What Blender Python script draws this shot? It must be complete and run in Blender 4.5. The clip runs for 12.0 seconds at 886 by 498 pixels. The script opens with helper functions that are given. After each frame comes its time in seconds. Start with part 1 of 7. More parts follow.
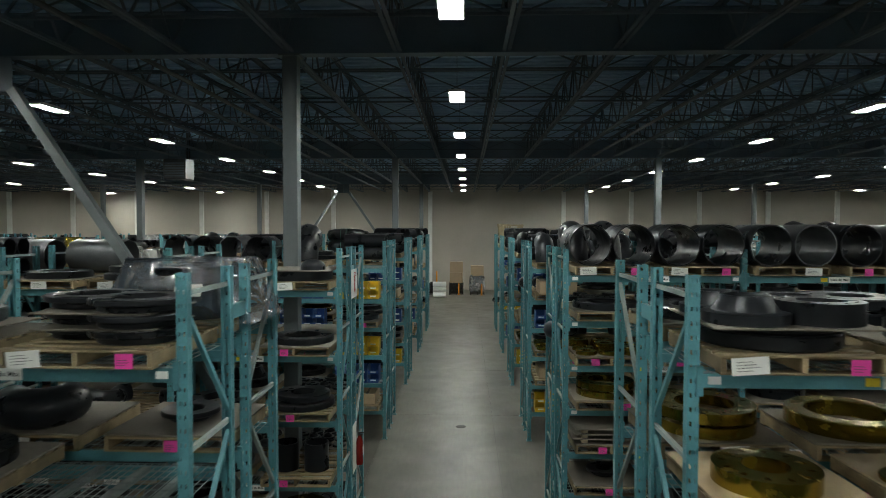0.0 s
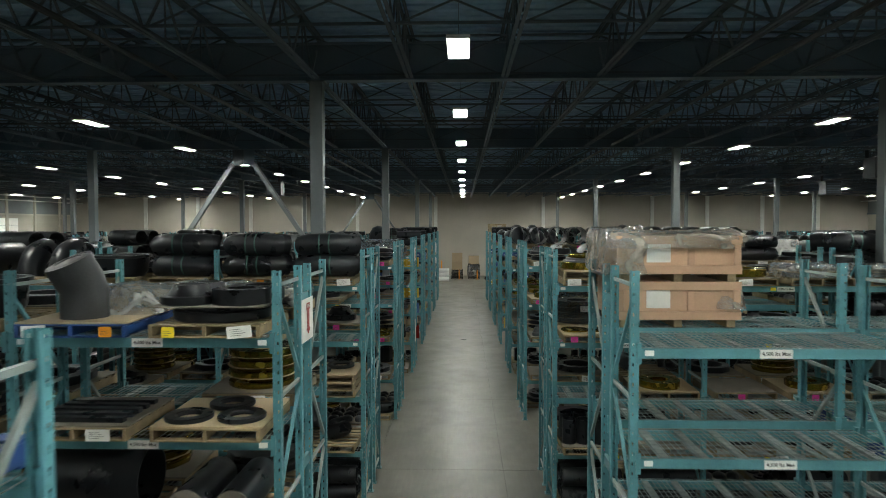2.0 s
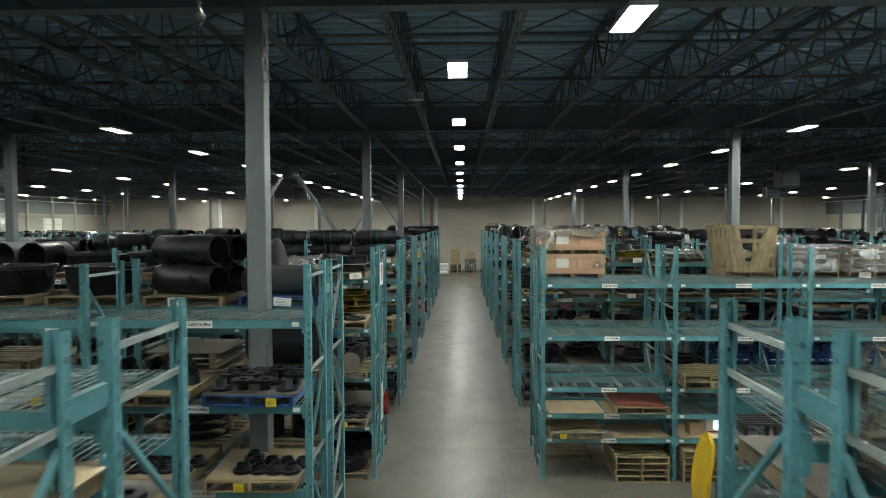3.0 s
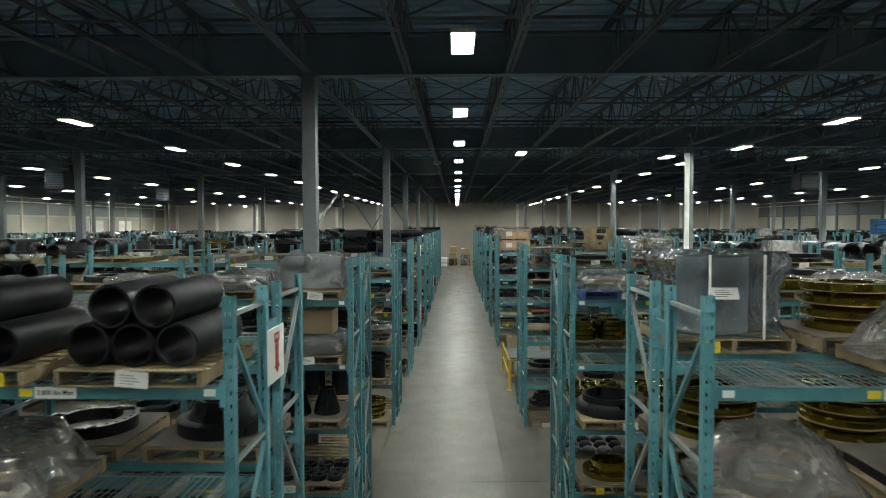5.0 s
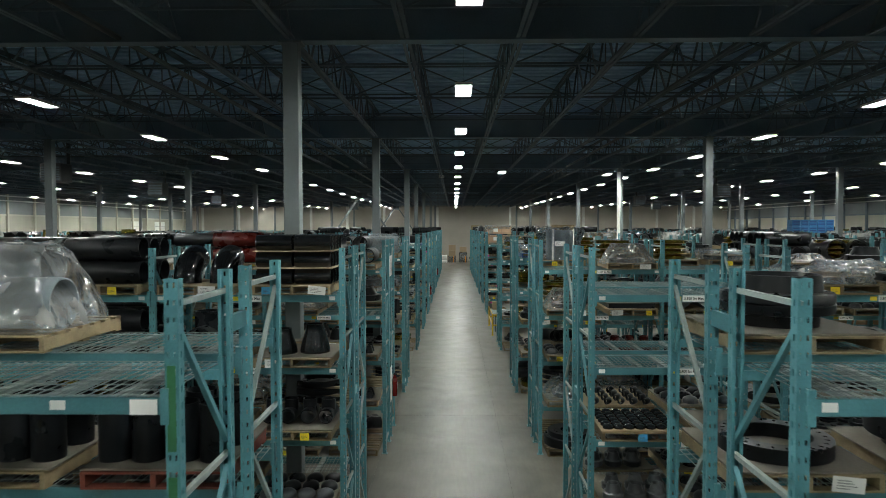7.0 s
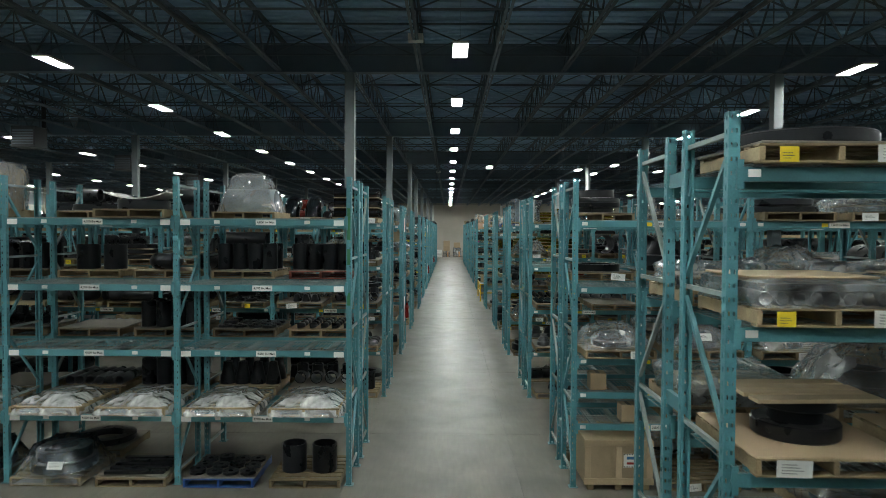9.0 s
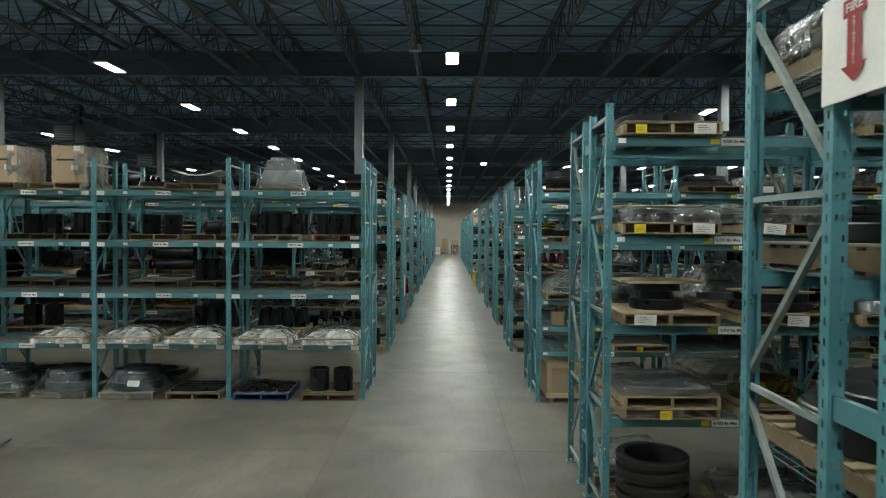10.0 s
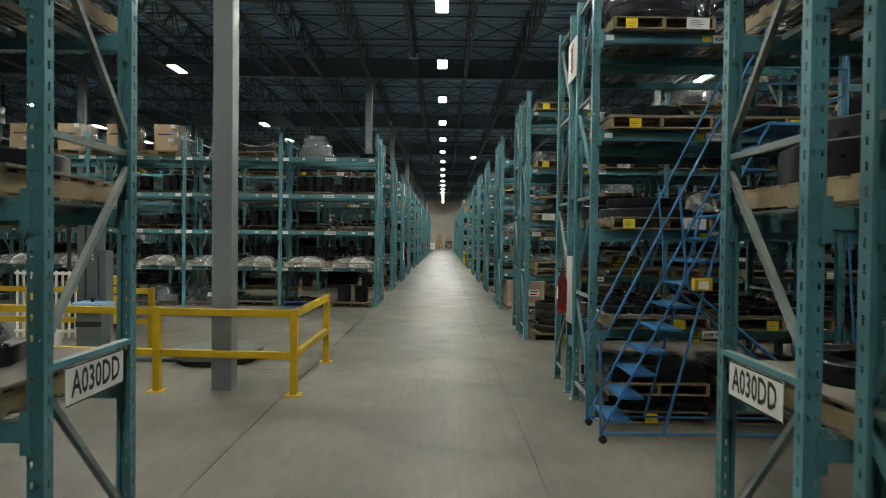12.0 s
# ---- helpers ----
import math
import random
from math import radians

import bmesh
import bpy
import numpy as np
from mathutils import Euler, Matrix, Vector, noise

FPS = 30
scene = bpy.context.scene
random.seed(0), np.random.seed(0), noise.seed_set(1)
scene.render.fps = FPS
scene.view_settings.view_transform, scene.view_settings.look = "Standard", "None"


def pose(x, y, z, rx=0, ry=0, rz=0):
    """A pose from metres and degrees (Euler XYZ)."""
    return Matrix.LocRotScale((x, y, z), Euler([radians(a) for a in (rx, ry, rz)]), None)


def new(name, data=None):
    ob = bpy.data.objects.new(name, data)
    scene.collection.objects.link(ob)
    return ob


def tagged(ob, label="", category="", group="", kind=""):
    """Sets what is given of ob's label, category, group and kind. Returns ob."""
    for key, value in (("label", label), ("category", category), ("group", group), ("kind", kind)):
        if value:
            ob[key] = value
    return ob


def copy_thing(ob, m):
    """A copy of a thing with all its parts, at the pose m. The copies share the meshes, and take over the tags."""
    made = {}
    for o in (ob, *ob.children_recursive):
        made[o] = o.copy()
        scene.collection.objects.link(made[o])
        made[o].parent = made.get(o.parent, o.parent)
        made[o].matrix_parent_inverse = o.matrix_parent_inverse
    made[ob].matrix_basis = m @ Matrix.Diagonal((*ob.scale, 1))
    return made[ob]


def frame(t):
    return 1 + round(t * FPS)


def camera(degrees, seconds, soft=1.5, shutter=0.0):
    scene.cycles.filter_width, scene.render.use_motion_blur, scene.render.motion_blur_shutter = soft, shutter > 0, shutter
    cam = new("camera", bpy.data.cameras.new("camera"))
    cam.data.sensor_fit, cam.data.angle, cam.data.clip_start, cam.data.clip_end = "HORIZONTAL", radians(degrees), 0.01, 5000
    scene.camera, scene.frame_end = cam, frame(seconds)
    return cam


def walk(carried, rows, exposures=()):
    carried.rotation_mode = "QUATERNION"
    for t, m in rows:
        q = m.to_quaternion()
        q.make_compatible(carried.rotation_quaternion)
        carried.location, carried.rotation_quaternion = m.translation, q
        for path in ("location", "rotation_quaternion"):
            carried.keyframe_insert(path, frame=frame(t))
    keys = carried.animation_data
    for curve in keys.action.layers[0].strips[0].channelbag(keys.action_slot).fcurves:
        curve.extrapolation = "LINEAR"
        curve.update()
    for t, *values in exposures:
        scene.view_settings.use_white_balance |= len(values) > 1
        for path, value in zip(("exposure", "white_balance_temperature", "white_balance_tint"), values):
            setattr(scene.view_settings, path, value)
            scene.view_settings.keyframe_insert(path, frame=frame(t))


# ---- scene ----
cam = camera(68.66, 12.0, soft=0.45, shutter=0.16)
PATH = [
    (0.0, -0.000, 0.312, 5.272, -1.84, -0.09, 2.02),
    (0.5, -0.032, -2.979, 5.313, -1.76, -0.10, 2.00),
    (1.0, -0.066, -6.277, 5.354, -1.92, 0.05, 1.92),
    (1.5, -0.104, -9.587, 5.395, -2.06, 0.10, 1.95),
    (2.0, -0.126, -13.011, 5.410, -2.13, 0.11, 1.80),
    (2.5, -0.138, -16.543, 5.418, -2.12, 0.25, 1.73),
    (3.0, -0.146, -20.175, 5.440, -2.24, 0.18, 1.59),
    (5.0, -0.297, -35.668, 5.484, -2.13, 0.16, 1.18),
    (5.5, -0.320, -38.838, 5.506, -2.25, 0.16, 1.12),
    (6.0, -0.345, -41.452, 5.458, -2.02, 0.28, 1.04),
    (6.5, -0.371, -43.690, 5.363, -1.90, 0.18, 0.93),
    (7.0, -0.394, -45.675, 5.242, -1.91, 0.12, 1.01),
    (9.0, -0.436, -52.301, 4.091, -1.56, -0.29, 0.50),
    (9.5, -0.362, -53.832, 3.765, -1.47, -0.26, 0.46),
    (10.0, -0.294, -55.242, 3.426, -1.37, -0.35, 0.41),
    (10.5, -0.234, -56.653, 3.082, -1.25, -0.50, 0.35),
    (11.0, -0.183, -58.015, 2.744, -1.17, -0.64, 0.20),
    (11.5, -0.138, -59.320, 2.394, -1.03, -0.66, 0.11),
    (12.0, -0.101, -60.638, 2.011, -0.96, -0.68, 0.01),
]
walk(cam, [(t, pose(x, y, z, 90 + pitch, roll, yaw)) for t, x, y, z, pitch, roll, yaw in PATH], ((0.0, -0.18, 6750, 10), (2.0, -0.02, 6850, 10), (3.0, 0.06, 6850, 10), (6.0, -0.02, 6800, 10), (9.0, 0.26, 6550, 10), (10.5, 0.3, 6900, 11), (12.0, 0.24, 7100, 14)))

# ---- light ----
world = bpy.data.worlds.new("world")
scene.world = world
world.use_nodes = True
world.node_tree.nodes["Background"].inputs[0].default_value = (0.02, 0.024, 0.028, 1)
world.node_tree.nodes["Background"].inputs[1].default_value = 0.3
scene.view_settings.exposure = 0.0
LAMP = 165.0

# ---- plan ----
# y of the post nearest the dock end, row by row
ROWS = {"K": 33.4, "J": 27.7, "I": 22.0, "H": 16.3, "B": 10.57, "A": 4.84, "C": -0.94, "D": -6.54, "G": -12.37, "E": -18.12, "M": -25.21,
        "N": -30.84, "O": -36.37, "P": -42.0, "Q": -47.68, "S": -53.41, "T": -59.0}
LEFT_X, RIGHT_X = -2.02, 1.58
FRAME, FLUE, BAY, TALL = 0.922, 0.363, 2.767, 4.95
WALL_W, WALL_E, WALL_N, WALL_S = -42.0, 42.0, 56.0, -74.0
DECK_Z = 9.3
COLUMN_X = [-36.7, -25.7, -14.5, -3.1, 8.3, 19.7, 30.9]
COLUMN_OFF = {(8.3, 11.8): -0.42, (-3.1, -11.4): 0.2, (-3.1, -52.1): 0.13}
COLUMN_Y = [-69.0, -52.1, -34.8, -23.2, -11.4, 0.2, 11.8, 28.8, 45.5]


# ---- materials ----
def mat(name, base, rough=0.6, metal=0.0, vary=0.25, scale=3.0, fine=40.0, bump=0.15, spec=0.5, coat=0.0, dust=0.0, per=0.15):
    """A procedural surface: colour varied at two scales and from object to object, with fine relief."""
    m = bpy.data.materials.new(name)
    m.use_nodes = True
    nt = m.node_tree
    b = nt.nodes["Principled BSDF"]
    L = nt.links.new
    co = nt.nodes.new("ShaderNodeTexCoord")
    n1 = nt.nodes.new("ShaderNodeTexNoise")
    n1.inputs["Scale"].default_value, n1.inputs["Detail"].default_value = scale, 5
    n2 = nt.nodes.new("ShaderNodeTexNoise")
    n2.inputs["Scale"].default_value, n2.inputs["Detail"].default_value = fine, 4
    info = nt.nodes.new("ShaderNodeObjectInfo")
    add = nt.nodes.new("ShaderNodeVectorMath")
    add.operation = "MULTIPLY_ADD"
    add.inputs[1].default_value = (17.0, 9.0, 5.0)
    L(info.outputs["Random"], add.inputs[0])
    L(co.outputs["Object"], add.inputs[2])
    L(add.outputs[0], n1.inputs["Vector"])
    L(add.outputs[0], n2.inputs["Vector"])
    mixn = nt.nodes.new("ShaderNodeMath")
    mixn.operation = "MULTIPLY_ADD"
    mixn.inputs[1].default_value = 0.4
    L(n2.outputs["Fac"], mixn.inputs[0])
    L(n1.outputs["Fac"], mixn.inputs[2])
    ramp = nt.nodes.new("ShaderNodeMapRange")
    ramp.inputs["From Min"].default_value, ramp.inputs["From Max"].default_value = 0.4, 1.0
    ramp.inputs["To Min"].default_value, ramp.inputs["To Max"].default_value = 1 - vary, 1 + vary
    L(mixn.outputs[0], ramp.inputs["Value"])
    rnd = nt.nodes.new("ShaderNodeMapRange")
    rnd.inputs["To Min"].default_value, rnd.inputs["To Max"].default_value = 1 - per, 1 + per
    L(info.outputs["Random"], rnd.inputs["Value"])
    mul = nt.nodes.new("ShaderNodeMath")
    mul.operation = "MULTIPLY"
    L(ramp.outputs[0], mul.inputs[0])
    L(rnd.outputs[0], mul.inputs[1])
    col = nt.nodes.new("ShaderNodeVectorMath")
    col.operation = "SCALE"
    col.inputs[0].default_value = base
    L(mul.outputs[0], col.inputs["Scale"])
    out = col.outputs[0]
    if dust:
        geo = nt.nodes.new("ShaderNodeNewGeometry")
        sep = nt.nodes.new("ShaderNodeSeparateXYZ")
        L(geo.outputs["Normal"], sep.inputs[0])
        dm = nt.nodes.new("ShaderNodeMapRange")
        dm.inputs["From Min"].default_value, dm.inputs["From Max"].default_value = 0.3, 1.0
        dm.inputs["To Max"].default_value = dust
        L(sep.outputs["Z"], dm.inputs["Value"])
        dn = nt.nodes.new("ShaderNodeMath")
        dn.operation = "MULTIPLY"
        L(dm.outputs[0], dn.inputs[0])
        L(n1.outputs["Fac"], dn.inputs[1])
        mx = nt.nodes.new("ShaderNodeMix")
        mx.data_type = "RGBA"
        L(dn.outputs[0], mx.inputs["Factor"])
        L(out, mx.inputs["A"])
        mx.inputs["B"].default_value = (0.34, 0.31, 0.26, 1)
        out = mx.outputs["Result"]
    L(out, b.inputs["Base Color"])
    rr = nt.nodes.new("ShaderNodeMapRange")
    rr.inputs["From Min"].default_value, rr.inputs["From Max"].default_value = 0.3, 0.7
    rr.inputs["To Min"].default_value, rr.inputs["To Max"].default_value = max(0.04, rough - 0.12), min(1, rough + 0.12)
    L(n1.outputs["Fac"], rr.inputs["Value"])
    L(rr.outputs[0], b.inputs["Roughness"])
    b.inputs["Metallic"].default_value = metal
    b.inputs["Specular IOR Level"].default_value = spec
    b.inputs["Coat Weight"].default_value = coat
    if bump:
        bp = nt.nodes.new("ShaderNodeBump")
        bp.inputs["Strength"].default_value, bp.inputs["Distance"].default_value = bump, 0.01
        L(n2.outputs["Fac"], bp.inputs["Height"])
        L(bp.outputs[0], b.inputs["Normal"])
    return m


def lamp_material(name, colour, strength):
    m = bpy.data.materials.new(name)
    m.use_nodes = True
    nt = m.node_tree
    nt.nodes.clear()
    e = nt.nodes.new("ShaderNodeEmission")
    e.inputs[0].default_value, e.inputs[1].default_value = (*colour, 1), strength
    o = nt.nodes.new("ShaderNodeOutputMaterial")
    nt.links.new(e.outputs[0], o.inputs[0])
    return m


def wrap_material(name, tint, low, high, ior=2.1):
    """Stretch film: see-through, glossy, milky where it folds."""
    m = bpy.data.materials.new(name)
    m.use_nodes = True
    nt = m.node_tree
    L = nt.links.new
    b = nt.nodes["Principled BSDF"]
    b.inputs["Base Color"].default_value = (*tint, 1)
    b.inputs["Roughness"].default_value = 0.2
    b.inputs["Specular IOR Level"].default_value = 0.8
    co = nt.nodes.new("ShaderNodeTexCoord")
    mp = nt.nodes.new("ShaderNodeMapping")
    mp.inputs["Scale"].default_value = (1.0, 1.0, 0.6)
    L(co.outputs["Object"], mp.inputs["Vector"])

    def creases(scale, detail, bend):
        """Sharp folds: high along the lines where a noise crosses its middle."""
        q = nt.nodes.new("ShaderNodeTexNoise")
        q.inputs["Scale"].default_value, q.inputs["Detail"].default_value, q.inputs["Distortion"].default_value = scale, detail, bend
        L(mp.outputs[0], q.inputs["Vector"])
        d = nt.nodes.new("ShaderNodeMath")
        d.operation = "SUBTRACT"
        d.inputs[1].default_value = 0.5
        L(q.outputs["Fac"], d.inputs[0])
        a = nt.nodes.new("ShaderNodeMath")
        a.operation = "ABSOLUTE"
        L(d.outputs[0], a.inputs[0])
        r = nt.nodes.new("ShaderNodeMapRange")
        r.inputs["From Max"].default_value = 0.2
        r.inputs["To Min"].default_value, r.inputs["To Max"].default_value = 1.0, 0.0
        L(a.outputs[0], r.inputs["Value"])
        return r.outputs[0]

    n = nt.nodes.new("ShaderNodeMath")
    n.operation = "MULTIPLY_ADD"
    n.inputs[1].default_value = 0.3
    L(creases(6.5, 1, 0.3), n.inputs[0])
    L(creases(2.4, 1, 0.5), n.inputs[2])
    bp = nt.nodes.new("ShaderNodeBump")
    bp.inputs["Strength"].default_value, bp.inputs["Distance"].default_value = 1.0, 0.05
    L(n.outputs[0], bp.inputs["Height"])
    L(bp.outputs[0], b.inputs["Normal"])
    t = nt.nodes.new("ShaderNodeBsdfTransparent")
    t.inputs[0].default_value = (0.93, 0.95, 0.95, 1)
    g = nt.nodes.new("ShaderNodeBsdfGlossy")
    g.inputs["Roughness"].default_value = 0.17
    L(bp.outputs[0], g.inputs["Normal"])
    lw = nt.nodes.new("ShaderNodeFresnel")
    lw.inputs["IOR"].default_value = ior
    L(bp.outputs[0], lw.inputs["Normal"])
    f = nt.nodes.new("ShaderNodeMapRange")
    f.inputs["From Min"].default_value, f.inputs["From Max"].default_value = 0.42, 0.72
    f.inputs["To Min"].default_value, f.inputs["To Max"].default_value = low, high
    soft = nt.nodes.new("ShaderNodeTexNoise")
    soft.inputs["Scale"].default_value, soft.inputs["Detail"].default_value, soft.inputs["Distortion"].default_value = 3.0, 4, 0.8
    L(co.outputs["Object"], soft.inputs["Vector"])
    milk = nt.nodes.new("ShaderNodeMath")
    milk.operation = "MULTIPLY_ADD"
    milk.inputs[1].default_value = 0.07
    L(n.outputs[0], milk.inputs[0])
    L(soft.outputs["Fac"], milk.inputs[2])
    L(milk.outputs[0], f.inputs["Value"])
    mx = nt.nodes.new("ShaderNodeMixShader")
    L(f.outputs[0], mx.inputs[0])
    L(t.outputs[0], mx.inputs[1])
    L(b.outputs[0], mx.inputs[2])
    mg = nt.nodes.new("ShaderNodeMixShader")
    L(lw.outputs[0], mg.inputs[0])
    L(mx.outputs[0], mg.inputs[1])
    L(g.outputs[0], mg.inputs[2])
    L(mg.outputs[0], nt.nodes["Material Output"].inputs[0])
    return m


def floor_material():
    """Sealed slab: cloudy grey, faint scuffs along the lanes, a soft sheen."""
    m = mat("sealed_concrete", (0.135, 0.127, 0.104), 0.3, vary=0.05, spec=0.5, scale=0.6, fine=14, bump=0.02, per=0.0)
    nt = m.node_tree
    L = nt.links.new
    b = nt.nodes["Principled BSDF"]
    co = nt.nodes.new("ShaderNodeTexCoord")
    mp = nt.nodes.new("ShaderNodeMapping")
    mp.inputs["Scale"].default_value = (0.85, 0.16, 1)
    L(co.outputs["Object"], mp.inputs["Vector"])
    n = nt.nodes.new("ShaderNodeTexNoise")
    n.inputs["Scale"].default_value, n.inputs["Detail"].default_value = 1.0, 6
    L(mp.outputs[0], n.inputs["Vector"])
    r = nt.nodes.new("ShaderNodeMapRange")
    r.inputs["From Min"].default_value, r.inputs["From Max"].default_value = 0.3, 0.7
    r.inputs["To Min"].default_value, r.inputs["To Max"].default_value = 0.18, 0.3
    L(n.outputs["Fac"], r.inputs["Value"])
    L(r.outputs[0], b.inputs["Roughness"])
    sc = nt.nodes.new("ShaderNodeVectorMath")
    sc.operation = "SCALE"
    old = b.inputs["Base Color"].links[0].from_socket
    L(old, sc.inputs[0])
    r2 = nt.nodes.new("ShaderNodeMapRange")
    r2.inputs["From Min"].default_value, r2.inputs["From Max"].default_value = 0.3, 0.7
    r2.inputs["To Min"].default_value, r2.inputs["To Max"].default_value = 0.78, 1.2
    L(n.outputs["Fac"], r2.inputs["Value"])
    L(r2.outputs[0], sc.inputs["Scale"])
    geo = nt.nodes.new("ShaderNodeNewGeometry")
    r3 = nt.nodes.new("ShaderNodeMapRange")
    r3.inputs["To Min"].default_value, r3.inputs["To Max"].default_value = 0.92, 1.07
    L(geo.outputs["Random Per Island"], r3.inputs["Value"])
    sc2 = nt.nodes.new("ShaderNodeVectorMath")
    sc2.operation = "SCALE"
    cloud = nt.nodes.new("ShaderNodeTexNoise")
    cloud.inputs["Scale"].default_value, cloud.inputs["Detail"].default_value, cloud.inputs["Distortion"].default_value = 0.55, 8, 0.8
    L(co.outputs["Object"], cloud.inputs["Vector"])
    rc = nt.nodes.new("ShaderNodeMapRange")
    rc.inputs["From Min"].default_value, rc.inputs["From Max"].default_value = 0.32, 0.68
    rc.inputs["To Min"].default_value, rc.inputs["To Max"].default_value = 0.74, 1.2
    L(cloud.outputs["Fac"], rc.inputs["Value"])
    mp2 = nt.nodes.new("ShaderNodeMapping")
    mp2.inputs["Scale"].default_value = (9.0, 1.3, 1)
    mp2.inputs["Rotation"].default_value = (0, 0, 0.06)
    L(co.outputs["Object"], mp2.inputs["Vector"])
    scuff = nt.nodes.new("ShaderNodeTexNoise")
    scuff.inputs["Scale"].default_value, scuff.inputs["Detail"].default_value = 1.6, 9
    L(mp2.outputs[0], scuff.inputs["Vector"])
    rs = nt.nodes.new("ShaderNodeMapRange")
    rs.inputs["From Min"].default_value, rs.inputs["From Max"].default_value = 0.3, 0.7
    rs.inputs["To Min"].default_value, rs.inputs["To Max"].default_value = 0.92, 1.08
    L(scuff.outputs["Fac"], rs.inputs["Value"])
    dirty = nt.nodes.new("ShaderNodeMath")
    dirty.operation = "MULTIPLY"
    L(rc.outputs[0], dirty.inputs[0])
    L(rs.outputs[0], dirty.inputs[1])
    both = nt.nodes.new("ShaderNodeMath")
    both.operation = "MULTIPLY"
    L(dirty.outputs[0], both.inputs[0])
    L(r3.outputs[0], both.inputs[1])
    L(sc.outputs[0], sc2.inputs[0])
    L(both.outputs[0], sc2.inputs["Scale"])
    sep = nt.nodes.new("ShaderNodeSeparateXYZ")
    L(co.outputs["Object"], sep.inputs[0])

    def worn(polished, dull):
        """A value that changes along y, from the glossier far lanes to the duller floor by the dock."""
        w = nt.nodes.new("ShaderNodeMapRange")
        w.interpolation_type = "SMOOTHSTEP"
        w.inputs["From Min"].default_value, w.inputs["From Max"].default_value = -30.0, -52.0
        w.inputs["To Min"].default_value, w.inputs["To Max"].default_value = polished, dull
        L(sep.outputs["Y"], w.inputs["Value"])
        return w.outputs[0]

    sc3 = nt.nodes.new("ShaderNodeVectorMath")
    sc3.operation = "SCALE"
    L(sc2.outputs[0], sc3.inputs[0])
    # base colour grows 1.24 times paler towards the dock end
    L(worn(1.0, 1.24), sc3.inputs["Scale"])
    L(sc3.outputs[0], b.inputs["Base Color"])
    L(worn(0.5, 0.3), b.inputs["Specular IOR Level"])
    n3 = nt.nodes.new("ShaderNodeTexNoise")
    n3.inputs["Scale"].default_value, n3.inputs["Detail"].default_value = 1.7, 7
    L(co.outputs["Object"], n3.inputs["Vector"])
    mm = nt.nodes.new("ShaderNodeMath")
    mm.operation = "MULTIPLY_ADD"
    mm.inputs[1].default_value = 0.2
    L(n3.outputs["Fac"], mm.inputs[0])
    L(r.outputs[0], mm.inputs[2])
    m4 = nt.nodes.new("ShaderNodeMath")
    m4.operation = "MULTIPLY_ADD"
    m4.inputs[1].default_value = 0.05
    L(geo.outputs["Random Per Island"], m4.inputs[0])
    L(mm.outputs[0], m4.inputs[2])
    m5 = nt.nodes.new("ShaderNodeMath")
    m5.operation = "ADD"
    L(m4.outputs[0], m5.inputs[0])
    L(worn(0.02, 0.16), m5.inputs[1])
    L(m5.outputs[0], b.inputs["Roughness"])
    return m


TEAL = mat("teal_rack_paint", (0.085, 0.25, 0.285), 0.4, vary=0.3, scale=2, fine=60, bump=0.08, dust=0.35)
BRACE = mat("dusty_teal_grey_paint", (0.24, 0.29, 0.28), 0.55, vary=0.35, scale=3, dust=0.5)
WIRE = mat("galvanised_wire", (0.22, 0.27, 0.27), 0.45, 0.5, dust=0.4)
CONCRETE = floor_material()
JOINT = mat("joint_filler", (0.075, 0.072, 0.064), 0.8)
GREY = mat("grey_column_paint", (0.165, 0.188, 0.195), 0.42, vary=0.15, scale=1.2, fine=30, bump=0.05)
STEEL_DARK = mat("dark_roof_steel", (0.125, 0.157, 0.188), 0.6, vary=0.3, scale=1)
GIRDER = mat("dark_girder_paint", (0.155, 0.205, 0.25), 0.6, vary=0.2, scale=0.8)
DECKING = mat("dark_roof_deck", (0.31, 0.46, 0.61), 0.8, vary=0.2, scale=0.3, fine=8)
WALL = mat("beige_block_wall", (0.46, 0.42, 0.36), 0.85, vary=0.12, scale=0.4, fine=12)
WHITE = mat("white_paint", (0.74, 0.74, 0.70), 0.5, vary=0.1)
PANEL = mat("cream_wall_panel", (0.46, 0.435, 0.36), 0.7, vary=0.12, scale=0.5)
BLACK = mat("black_coated_steel", (0.010, 0.0115, 0.014), 0.34, spec=0.32, vary=0.35, scale=4, fine=50, bump=0.05, dust=0.018, per=0.4)
MATT = mat("matt_black_pipe_paint", (0.0075, 0.008, 0.009), 0.5, spec=0.15, vary=0.35, scale=4, fine=50, bump=0.05, per=0.3)
GLOSS = mat("glossy_black_enamel", (0.008, 0.009, 0.010), 0.17, vary=0.3, scale=3, bump=0.02)
STUB = mat("dusty_dark_steel", (0.03, 0.033, 0.036), 0.5, vary=0.3, scale=4, dust=0.2)
MILL = mat("grey_mill_steel", (0.085, 0.09, 0.095), 0.45, 0.4, vary=0.3, scale=4, per=0.3)
BRASS = mat("yellow_zinc_plating", (0.30, 0.222, 0.036), 0.2, 0.92, vary=0.12, scale=5, fine=70, bump=0.04)
RED = mat("red_oxide_paint", (0.09, 0.012, 0.009), 0.25, vary=0.3, scale=4)
WOOD = mat("weathered_pallet_wood", (0.25, 0.193, 0.112), 0.8, vary=0.45, scale=5, fine=70, bump=0.3, per=0.35)
RUSTED = mat("brown_rusted_steel", (0.11, 0.055, 0.038), 0.7, vary=0.3, scale=6, fine=60, bump=0.15)
REDWOOD = mat("faded_red_pallet_paint", (0.20, 0.055, 0.035), 0.75, vary=0.45, scale=5, fine=60, bump=0.25, per=0.2)
PLY = mat("plywood_sheet", (0.42, 0.325, 0.205), 0.7, vary=0.2, scale=2.5, fine=45, bump=0.12, per=0.2)
